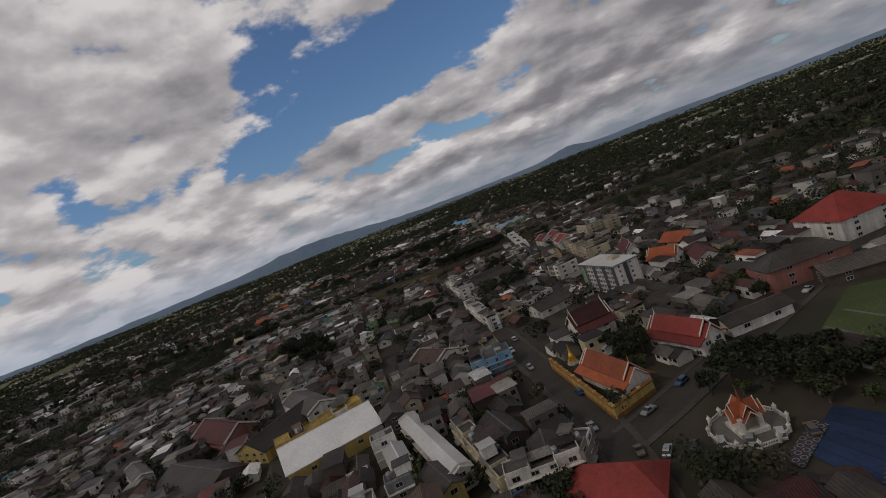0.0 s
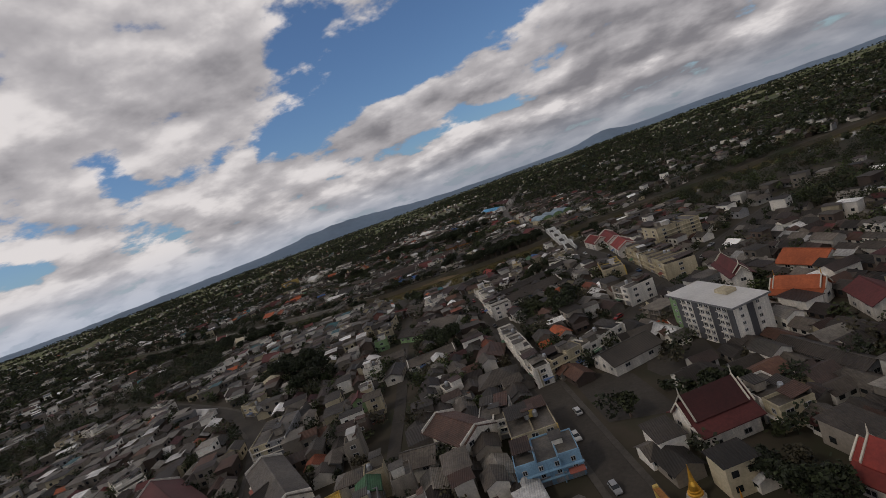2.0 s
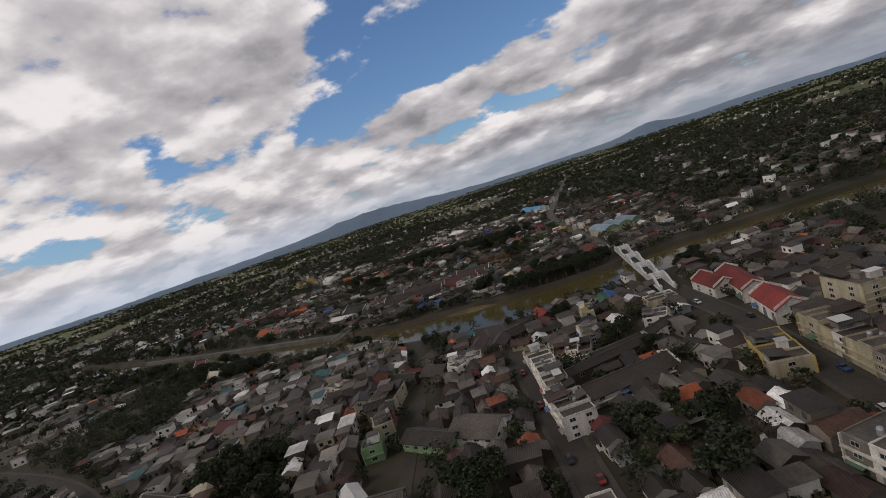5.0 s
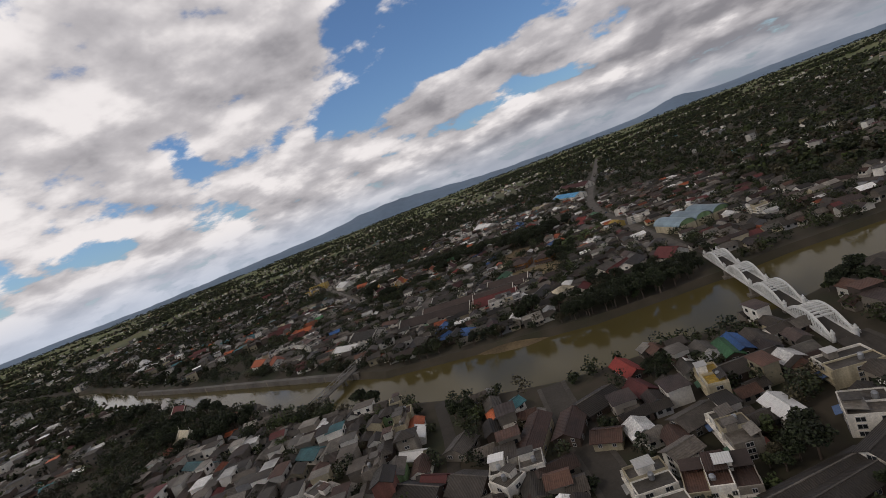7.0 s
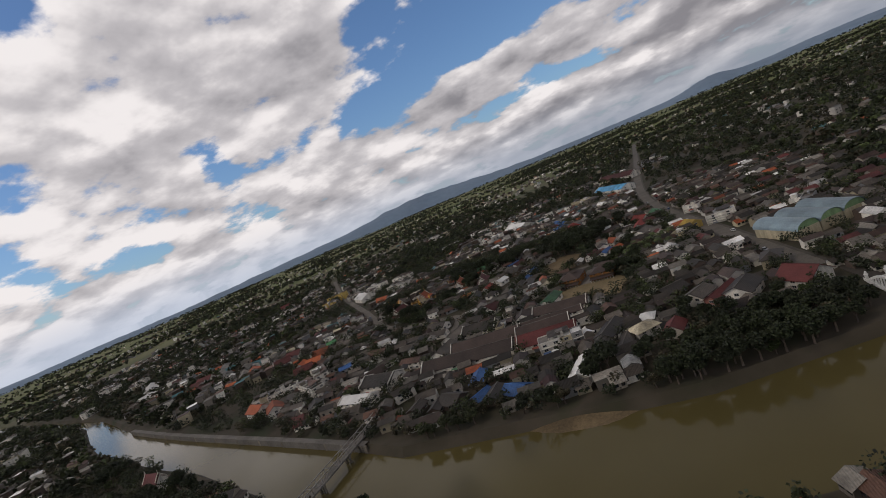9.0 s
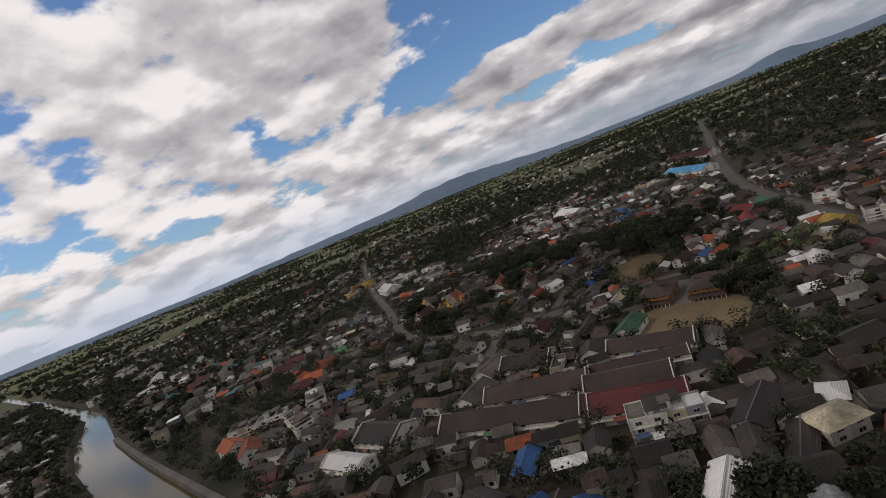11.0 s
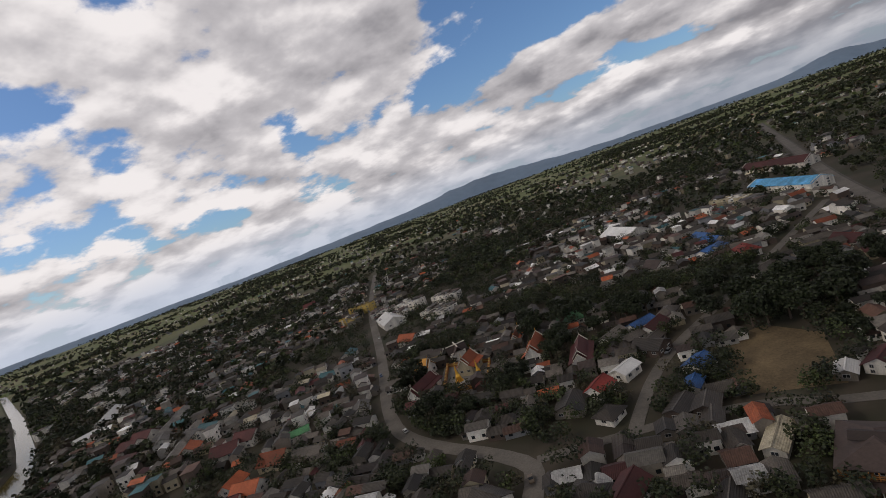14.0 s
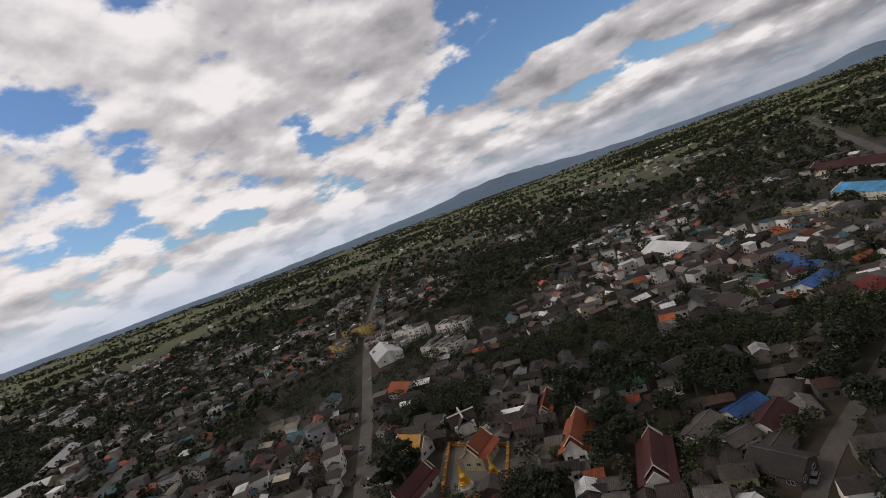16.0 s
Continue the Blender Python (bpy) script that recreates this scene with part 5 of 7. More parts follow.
# ---- the white arch bridge ----
def arch_bridge(x0, y0, x1, y1, width=4.6, spans=4):
    """A concrete bowstring bridge between two ends: a deck on piers, and over each span two arches with hangers and cross beams."""
    ob = thing("arch_bridge", (x0 + x1) / 2, (y0 + y1) / 2, 0, math.degrees(math.atan2(y1 - y0, x1 - x0)) - 90)
    L = math.hypot(x1 - x0, y1 - y0)
    half, deck = L / 2, 1.2
    part("deck", boxes((-width / 2 - 0.8, -half, deck - 0.8, width / 2 + 0.8, half, deck)), BRIDGE_WHITE, ob)
    part("roadway", boxes((-width / 2 + 0.3, -half, deck + 0.004, width / 2 - 0.3, half, deck + 0.05)), ASPHALT, ob)
    for end in (-1, 1):
        part("ramp", joined([slab([(-width / 2, end * half, deck), (width / 2, end * half, deck), (width / 2, end * (half + 22), 0.16), (-width / 2, end * (half + 22), 0.16)][::end], 0.5)]), ASPHALT, ob)
    span = L / spans
    rise = 4.3
    for k in range(spans):
        c = -half + span * (k + 0.5)
        for s in (-1, 1):
            xs = s * (width / 2 + 0.35)
            v, f = [], []
            n = 16
            for i in range(n + 1):
                u = i / n
                yy = c - span / 2 * 0.985 + span * 0.985 * u
                z = deck + rise * (1 - (2 * u - 1) ** 2)
                t = 0.5 + 0.2 * abs(2 * u - 1)
                v += [(xs - 0.28, yy, z), (xs + 0.28, yy, z), (xs + 0.28, yy, z - t), (xs - 0.28, yy, z - t - 0.2)]
            for i in range(n):
                for j in range(4):
                    a, b = 4 * i + j, 4 * i + (j + 1) % 4
                    f.append((a, b, b + 4, a + 4))
            part("arch_rib", mesh_from(v, f), BRIDGE_WHITE, ob)
            for i in range(2, 15):
                u = i / n
                yy = c - span / 2 * 0.985 + span * 0.985 * u
                z = deck + rise * (1 - (2 * u - 1) ** 2) - 0.6
                part("hanger", boxes((xs - 0.16, yy - 0.2, deck - 0.1, xs + 0.16, yy + 0.2, z)), BRIDGE_WHITE, ob)
            part("parapet_rail", boxes((xs - 0.1 + s * 0.9, c - span / 2, deck + 0.75, xs + 0.1 + s * 0.9, c + span / 2, deck + 0.95), (xs - 0.06 + s * 0.9, c - span / 2, deck, xs + 0.06 + s * 0.9, c + span / 2, deck + 0.45)), BRIDGE_WHITE, ob)
        for i in (5, 6, 7, 8, 9, 10, 11):
            u = i / n
            yy = c - span / 2 * 0.985 + span * 0.985 * u
            z = deck + rise * (1 - (2 * u - 1) ** 2)
            part("cross_beam", boxes((-width / 2 - 0.1, yy - 0.22, z - 0.6, width / 2 + 0.1, yy + 0.22, z - 0.15)), BRIDGE_WHITE, ob)
    for k in range(spans + 1):
        c = -half + span * k
        for s in (-1, 1):
            xs = s * (width / 2 + 0.35)
            post = lathe([(0.5, 0), (0.5, 1.6), (0.65, 1.75), (0.65, 1.95), (0.42, 2.1), (0.35, 2.6), (0.1, 3.0)], 8)
            part("end_post" if k in (0, spans) else "pier_post", post, BRIDGE_WHITE, ob, m=pose(xs, c, deck - 0.1))
        if 0 < k < spans:
            part("pier", boxes((-width / 2 - 1.2, c - 1.0, -4.3, width / 2 + 1.2, c + 1.0, deck - 0.7), (-width / 2 - 2.2, c - 1.5, -4.3, width / 2 + 2.2, c + 1.5, -1.6)), WALL["concrete"], ob)
    tagged(ob, "white concrete bowstring arch bridge of four spans over the river", "bridge")


arch_bridge(42.4, 363, 44, 466)


# ---- the steel footbridge ----
def foot_bridge(x0, y0, x1, y1, width=3.2):
    L = math.hypot(x1 - x0, y1 - y0)
    ob = thing("footbridge", (x0 + x1) / 2, (y0 + y1) / 2, 0, math.degrees(math.atan2(y1 - y0, x1 - x0)))
    steel = material("weathered_grey_steel", (0.26, 0.25, 0.23), 0.6, 0.2, grain=2, stain=0.4)
    part("deck", boxes((-L / 2, -width / 2, 0.6, L / 2, width / 2, 0.9)), PAVING, ob)
    n = 15
    for s in (-1, 1):
        yy = s * width / 2
        part("top_chord", boxes((-L / 2, yy - 0.12, 3.1, L / 2, yy + 0.12, 3.35)), steel, ob)
        part("bottom_chord", boxes((-L / 2, yy - 0.15, 0.45, L / 2, yy + 0.15, 0.75)), steel, ob)
        for i in range(n + 1):
            u = -L / 2 + L * i / n
            part("post", boxes((u - 0.1, yy - 0.1, 0.6, u + 0.1, yy + 0.1, 3.2)), steel, ob)
            if i < n:
                a, b = (0.7, 3.2) if i % 2 else (3.2, 0.7)
                me = joined([slab([(u, yy - 0.08, a + 0.12), (u, yy + 0.08, a + 0.12), (u + L / n, yy + 0.08, b + 0.12), (u + L / n, yy - 0.08, b + 0.12)], 0.22)])
                part("diagonal", me, steel, ob)
    for i in range(0, n + 1, 2):
        u = -L / 2 + L * i / n
        part("portal_beam", boxes((u - 0.1, -width / 2, 3.15, u + 0.1, width / 2, 3.35)), steel, ob)
    for i in range(1, 5):
        u = -L / 2 + L * i / 5
        part("pier", boxes((u - 0.5, -width / 2 + 0.2, -4.3, u + 0.5, -width / 2 + 0.9, 0.6), (u - 0.5, width / 2 - 0.9, -4.3, u + 0.5, width / 2 - 0.2, 0.6), (u - 0.6, -width / 2, 0.0, u + 0.6, width / 2, 0.55)), WALL["concrete"], ob)
    tagged(ob, "narrow grey steel truss footbridge over the brown river", "bridge")


foot_bridge(-135.4, 478.5, -148.1, 398.6)


# ---- riverside promenade wall on the far bank ----
def promenade():
    line = smooth_line([(-410, 580), (-327, 539), (-219, 490), (-146, 456.5), (-134, 451)])
    ob = tagged(new("river_wall", ribbon(shifted(line, 1.0), 3.0, 0.5, 3.6)), "pale concrete riverside walkway on a retaining wall", "wall", kind="structure")
    ob.data.materials.append(PAVING)
    for i in range(0, len(line), 1):
        x, y = line[i]
        part("wall_pillar", boxes((x - 0.4, y - 0.9, -4.3, x + 0.4, y + 0.1, 0.3)), WALL["concrete"], ob)


promenade()

# ---- open ground ----
patch("building_plot", [(-60.4, 546.0), (-27.4, 532.5), (-20.4, 553.2), (-26.0, 563.5), (-57.6, 571.0)], SAND, "bare yellow dirt plot beside the apartment houses")
patch("dirt_field", [(-71.5, 609.8), (-44.4, 608.9), (-40.8, 640.3), (-54.0, 654.3), (-68.2, 647.0)], DIRT, "bare brown dirt field beside the lane", 0.07)
patch("paved_yard", [(-45.6, 566.0), (-39.4, 564.2), (-33.9, 590.0), (-40.2, 592.2)], PAVING, "pale concrete yard between two apartment houses", 0.09)
patch("sports_lawn", [(88, 122), (108, 112), (104, 84), (70, 66), (61, 100)], LAWN, "green sports lawn with pale marked lines", 0.07)
for i, line in enumerate((((78, 111.4), (84, 84)), ((70, 107.2), (76, 76)), ((62, 100.4), (68, 70)))):
    patch("lawn_line", [(x + w, y) for (x, y), w in zip((line[0], line[1], line[1], line[0]), (0, 0, 0.7, 0.7))][::-1], PAVING, "pale path across the sports lawn", 0.11 + 0.004 * i, category="path")
patch("hotel_yard", [(30, 178), (45, 180), (46, 192), (33, 199), (28, 184)], ASPHALT, "dark patched asphalt yard beside the hotel", 0.075, category="yard")
patch("parking_yard", [(12.8, 165.1), (28.1, 161.5), (24.4, 184.3), (8.0, 197.7)], ASPHALT, "grey asphalt parking yard beside the street", 0.085, category="yard")
patch("temple_court", [(-179, 640), (-152, 640), (-144, 676), (-162, 688), (-190, 678)], PAVING, "pale paved temple court", 0.085, category="yard")


def sand_bank():
    v, f = [], []
    n = 14
    for i in range(n + 1):
        x = -76 + 50 * i / n
        y = level_on(FAR_BANK, x)
        out = 4.2 * math.sin(math.pi * i / n) + 0.8 * noise.noise((x * 0.2, 0, 0))
        k = math.sin(math.pi * i / n)
        v += [(x, y - 1.0 - out, -2.9), (x, y - 0.3 * out, -3.6 + 1.6 * k), (x, y + 2.0, -3.2 + 2.1 * k), (x, y + 3.2, -3.2 + 2.0 * k)]
    for i in range(n):
        for j in range(3):
            a = 4 * i + j
            f.append((a, a + 4, a + 5, a + 1))
    me = mesh_from(v, f)
    me.materials.append(DIRT)
    tagged(new("sand_bank", me), "ochre sand bank at the water's edge", "ground", kind="structure")


sand_bank()
TAKEN += [(-51, 552, 12), (-35, 547, 12), (-43, 586, 8), (-54, 633, 10), (83, 105, 20), (17, 177, 10), (-174, 662, 16)]


# ---- temple by the crossroads: wall, gold chedi, shrine ----
def chedi(x, y, h, label):
    ob = thing("chedi", x, y)
    r = h * 0.23
    part("base", lathe([(r * 1.15, 0), (r * 1.15, h * 0.08), (r, h * 0.09), (r, h * 0.16)], 8), WALL["white"], ob, "white stepped base")
    part("bell", lathe([(r * 0.9, h * 0.16), (r * 0.86, h * 0.2), (r * 0.72, h * 0.22), (r * 0.72, h * 0.27), (r * 0.6, h * 0.28), (r * 0.6, h * 0.33), (r * 0.52, h * 0.42), (r * 0.36, h * 0.5), (r * 0.3, h * 0.53)], 16), GOLD, ob)
    spire = []
    for i in range(9):
        z = h * (0.53 + 0.045 * i)
        s = r * 0.30 * (1 - i / 10)
        spire += [(s, z), (s * 1.12, z + h * 0.012), (s, z + h * 0.035)]
    part("spire", lathe(spire + [(0.05, h)], 12), GOLD, ob)
    TAKEN.append((x, y, r * 1.5))
    tagged(ob, label, "stupa")


def temple_wall(corners, h, label):
    ob = thing("temple_wall", *corners[0])
    x0, y0 = corners[0]
    for (ax, ay), (bx, by) in zip(corners, corners[1:]):
        L = math.hypot(bx - ax, by - ay)
        rot = math.degrees(math.atan2(by - ay, bx - ax))
        m = pose(ax - x0, ay - y0, 0, 0, 0, rot)
        part("panel", boxes((0, -0.3, -0.2, L, 0.3, h)), WALL["yellow"], ob, m=m)
        part("coping", boxes((-0.2, -0.5, h, L + 0.2, 0.5, h + 0.35)), WALL["orange"], ob, "orange tiled coping", m=m)
        part("plinth", boxes((-0.1, -0.45, -0.2, L + 0.1, 0.45, 0.9)), WALL["orange"], ob, m=m)
        for i in range(int(L / 4) + 1):
            part("pillar", boxes((i * 4 - 0.3, -0.42, 0, i * 4 + 0.3, 0.42, h + 0.7)), WALL["yellow"], ob, m=m)
    tagged(ob, label, "wall")


chedi(19.7, 135.7, 6.2, "small gold chedi beside the orange temple roof")
temple_wall([(14.1, 136.9), (20.3, 100.4), (30.9, 106.0)], 2.6, "yellow and orange temple boundary wall along the street")


def shrine(x, y):
    """An eight-sided terrace with a white balustrade, a flight of steps and a red-roofed pavilion with a spire."""
    ob = thing("city_shrine", x, y)
    part("terrace", lathe([(9.0, -0.2), (9.0, 0.7), (8.6, 0.8), (8.6, 0.85)], 12), PAVING, ob)
    for i in range(12):
        a = 30 * i
        part("balustrade", boxes((-2.05, -8.75, 0.85, 2.05, -8.45, 1.05), (-2.05, -8.75, 1.65, 2.05, -8.45, 1.9), *[(u - 0.14, -8.7, 1.0, u + 0.14, -8.5, 1.7) for u in (-1.7, -1.1, -0.5, 0.1, 0.7, 1.3)]), WALL["white"], ob, m=pose(0, 0, 0, 0, 0, a))
        part("balustrade_post", lathe([(0.45, 0.7), (0.45, 2.4), (0.6, 2.5), (0.3, 2.9), (0.06, 3.4)], 8), WALL["white"], ob, m=pose(8.9 * math.sin(radians(a + 15)), -8.9 * math.cos(radians(a + 15)), 0))
    part("pavilion_base", boxes((-3.6, -3.6, 0.8, 3.6, 3.6, 1.9)), WALL["white"], ob)
    for sx in (-1, 1):
        for sy in (-1, 1):
            part("column", boxes((sx * 2.3 - 0.6, sy * 2.3 - 0.6, 1.9, sx * 2.3 + 0.6, sy * 2.3 + 0.6, 5.0)), WALL["white"], ob)
    part("cella", boxes((-1.7, -1.7, 1.9, 1.7, 1.7, 5.2)), WALL["cream"], ob)
    for turn in (0, 90):
        for L, S, z, r in ((7.8, 3.6, 5.0, 2.2), (5.6, 2.8, 6.2, 2.2)):
            me = gable_roof(L, S, z, r, over=0.35)
            me.transform(pose(0, 0, 0, 0, 0, turn))
            part("roof", me, ROOF["orange"], ob)
            for end in (-1, 1):
                for s in (-1, 1):
                    me = joined([slab([(end * (L / 2 + 0.35) - 0.1, s * (S / 2 + 0.35), z - 0.2), (end * (L / 2 + 0.35) + 0.1, s * (S / 2 + 0.35), z - 0.2), (end * (L / 2 + 0.35) + 0.1, 0, z + r + 0.2), (end * (L / 2 + 0.35) - 0.1, 0, z + r + 0.2)], 0.3)])
                    me.transform(pose(0, 0, 0, 0, 0, turn))
                    part("bargeboard", me, BARGE, ob)
    part("spire", lathe([(0.9, 7.4), (0.6, 8.6), (0.35, 9.4), (0.12, 11.0), (0.03, 12.2)], 8), ROOF["orange"], ob)
    TAKEN.append((x, y, 11))
    tagged(ob, "white shrine pavilion with orange tiered roof on a balustraded terrace", "shrine")
    return ob


shrine(37.9, 82.6).scale = (0.70, 0.70, 0.70)


def carpet_material():
    """Ornamental paving: rings of ochre and blue on a pale ground."""
    m = material("ornamental_carpet", (0.20, 0.15, 0.09), 0.9, grain=3, stain=0.3, scatter=0.05)
    nt, N = m.node_tree, m.node_tree.nodes
    geo, v = N.new("ShaderNodeNewGeometry"), N.new("ShaderNodeTexVoronoi")
    v.inputs["Scale"].default_value, v.inputs["Randomness"].default_value = 0.75, 0.0
    link(nt, geo.outputs["Position"], v.inputs["Vector"])
    r = N.new("ShaderNodeValToRGB")
    r.color_ramp.interpolation = "CONSTANT"
    while len(r.color_ramp.elements) < 4:
        r.color_ramp.elements.new(0.5)
    for e, (p, c) in zip(r.color_ramp.elements, ((0.0, (0.24, 0.15, 0.05)), (0.16, (0.03, 0.05, 0.10)), (0.34, (0.26, 0.22, 0.16)), (0.46, (0.05, 0.05, 0.07)))):
        e.position, e.color = p, (*c, 1)
    link(nt, v.outputs["Distance"], r.inputs["Fac"]), link(nt, r.outputs["Color"], N["Principled BSDF"].inputs["Base Color"])
    return m


def event_mats():
    """Blue cloth laid out in lengths on the square, with ornamental carpet along two sides."""
    blue = material("blue_canvas", (0.020, 0.045, 0.115), 0.8, grain=1.5, stain=0.45, bump=0.08)
    carpet = carpet_material()
    for i in range(6):
        a, b = i / 6, (i + 0.97) / 6
        p, q = (41.0, 73.5), (52.0, 81.5)
        r, t = (43.5, 59.0), (59.0, 70.0)

        def at(u, w):
            return (p[0] + (q[0] - p[0]) * u) * (1 - w) + (r[0] + (t[0] - r[0]) * u) * w, (p[1] + (q[1] - p[1]) * u) * (1 - w) + (r[1] + (t[1] - r[1]) * u) * w

        v, f = slab([(*at(a, 0), 0.16), (*at(a, 1), 0.16), (*at(b, 1), 0.16), (*at(b, 0), 0.16)], 0.08)
        ob = mesh_from(v, f)
        ob.materials.append(blue)
        tagged(new("ground_cloth", ob), "length of blue cloth laid out on the square", "cloth", "cloths on the square")
    for corners in (((37.5, 73.0), (38.5, 70.0), (47.8, 77.0), (47.0, 79.5)), ((42.5, 61.5), (43.5, 59.2), (52, 66.2), (50.5, 69))):
        v, f = slab([(x, y, 0.30) for x, y in corners], 0.06)
        me = mesh_from(v, f)
        me.materials.append(carpet)
        tagged(new("carpet", me), "ornamental carpet with ochre and blue rings", "carpet", "carpets on the square")


event_mats()
TAKEN.append((47, 70, 11))

# ---- temple beyond the river ----
chedi(-171.5, 652.0, 9.5, "tall golden chedi in the temple court beyond the river")
chedi(-163.0, 655.5, 8.6, "smaller golden chedi beside the tall one in the court")
temple_wall([(-187, 675), (-177, 646), (-156, 645), (-163, 671), (-187, 675)], 1.3, "low cream and orange temple court wall")


def cross_roof_hall(x, y, s, h, rot):
    """A small hall with four gables, whose white ridge caps make a cross seen from above."""
    ob = thing("temple_pavilion", x, y, 0, rot)
    part("wall", boxes((-s * 0.4, -s * 0.4, -0.2, s * 0.4, s * 0.4, h)), WALL["white"], ob)
    for turn in (0, 90):
        me = gable_roof(s, s * 0.55, h, s * 0.32, over=0.4)
        me.transform(pose(0, 0, 0, 0, 0, turn))
        part("roof", me, ROOF["brown"], ob)
        me = boxes((-s / 2 - 0.5, -0.3, h + s * 0.32, s / 2 + 0.5, 0.3, h + s * 0.32 + 0.35))
        me.transform(pose(0, 0, 0, 0, 0, turn))
        part("ridge_cap", me, BARGE, ob, "white ridge cap")
    TAKEN.append((x, y, s * 0.7))
    tagged(ob, "small temple pavilion with crossed brown gables and white ridges", "temple")


cross_roof_hall(-184.5, 685.0, 9.5, 4.2, 35)


# ---- covered market with barrel roofs beyond the bridge ----
def barrel_market(x, y, rot, spans=3, w=11.0, L=26.0):
    ob = thing("market_hall", x, y, 0, rot)
    metal = material("pale_blue_sheet_metal", (0.24, 0.32, 0.36), 0.45, 0.3, grain=2, stain=0.3, ribs=0.5, bump=0.05)
    for k in range(spans):
        v, f = [], []
        cx = (k - (spans - 1) / 2) * w
        n = 10
        for i in range(n + 1):
            a = math.pi * i / n
            px, pz = cx - math.cos(a) * w * 0.49, 4.5 + math.sin(a) * w * 0.30
            v += [(px, -L / 2, pz), (px, L / 2, pz), (px, -L / 2, pz - 0.15), (px, L / 2, pz - 0.15)]
        for i in range(n):
            a, b = 4 * i, 4 * i + 4
            f += [(a, b, b + 1, a + 1), (a + 2, a + 3, b + 3, b + 2), (a, a + 2, b + 2, b), (a + 1, b + 1, b + 3, a + 3)]
        part("barrel_roof", mesh_from(v, f), metal, ob)
        part("wall", boxes((cx - w * 0.47, -L / 2 + 0.6, 0, cx + w * 0.47, L / 2 - 0.6, 4.5)), WALL["cream"], ob)
        end = [(cx - math.cos(math.pi * i / n) * w * 0.47, 4.4 + math.sin(math.pi * i / n) * w * 0.28) for i in range(n + 1)]
        for yy in (-L / 2 + 0.7, L / 2 - 0.7):
            part("end_wall", mesh_from([(a, yy, b) for a, b in end] + [(a, yy + 0.2, b) for a, b in end], [tuple(range(n + 1)), tuple(reversed(range(n + 1, 2 * n + 2)))] + [(i, i + n + 1, i + n + 2, i + 1) for i in range(n)]), WALL["green"], ob)
    take(x, y, w * spans, L, rot)
    tagged(ob, "covered market with three pale blue barrel-vaulted metal roofs", "market")


barrel_market(57.5, 540.3, 20)


# ---- trees ----
def leaf_cloud(rng, blobs, per_blob, leaf):
    """Leaf cards scattered through a set of blobs; returns arrays of corners."""
    c = []
    for bx, by, bz, br in blobs:
        d = rng.normal(size=(per_blob, 3))
        d /= np.linalg.norm(d, axis=1)[:, None]
        r = br * rng.uniform(0.55, 1.08, size=(per_blob, 1))
        c.append(np.array([bx, by, bz]) + d * r * np.array([1, 1, 0.8]))
    c = np.concatenate(c)
    n = len(c)
    u = rng.normal(size=(n, 3))
    u[:, 2] *= 0.45
    u /= np.linalg.norm(u, axis=1)[:, None]
    w = np.cross(u, rng.normal(size=(n, 3)))
    w /= np.linalg.norm(w, axis=1)[:, None]
    s = leaf * rng.uniform(0.6, 1.4, size=(n, 1))
    return np.stack([c - u * s, c - w * s * 0.7, c + u * s, c + w * s * 0.7], axis=1)


def tree_kind(seed, height, spread, mat, leaf=0.55):
    """Trunk with limbs, and a crown of leaf cards in uneven clumps."""
    rng = np.random.default_rng(seed)
    ob = thing("tree", 0, 0)
    limbs, blobs = [], []
    n = 9
    for i in range(n):
        a = 2 * math.pi * i / n + rng.uniform(-0.4, 0.4)
        r = spread * rng.uniform(0.25, 0.72) if i else 0.0
        z = height * rng.uniform(0.52, 0.82)
        blobs.append((r * math.cos(a), r * math.sin(a), z if i else height * 0.84, spread * rng.uniform(0.30, 0.46)))
    v, f = [], []

    def limb(p, q, r0, r1):
        o = len(v)
        for c, r in ((p, r0), (q, r1)):
            v.extend((c[0] + r * math.cos(k * 1.0472), c[1] + r * math.sin(k * 1.0472), c[2]) for k in range(6))
        f.extend((o + k, o + (k + 1) % 6, o + 6 + (k + 1) % 6, o + 6 + k) for k in range(6))

    fork = height * 0.34
    limb((0, 0, -0.2), (0.1, 0.05, fork), height * 0.035 + 0.1, height * 0.024 + 0.06)
    for b in blobs:
        limb((0.1, 0.05, fork - 0.1), b[:3], height * 0.016 + 0.05, 0.05)
    part("trunk", mesh_from(v, f), BARK, ob)
    q = leaf_cloud(rng, blobs, 120, leaf * 0.72)
    me = mesh_from(q.reshape(-1, 3).tolist(), [(4 * i, 4 * i + 1, 4 * i + 2, 4 * i + 3) for i in range(len(q))])
    part("crown", me, mat, ob)
    return tagged(ob, "leafy broad-crowned dark green tree", "tree", "town trees")


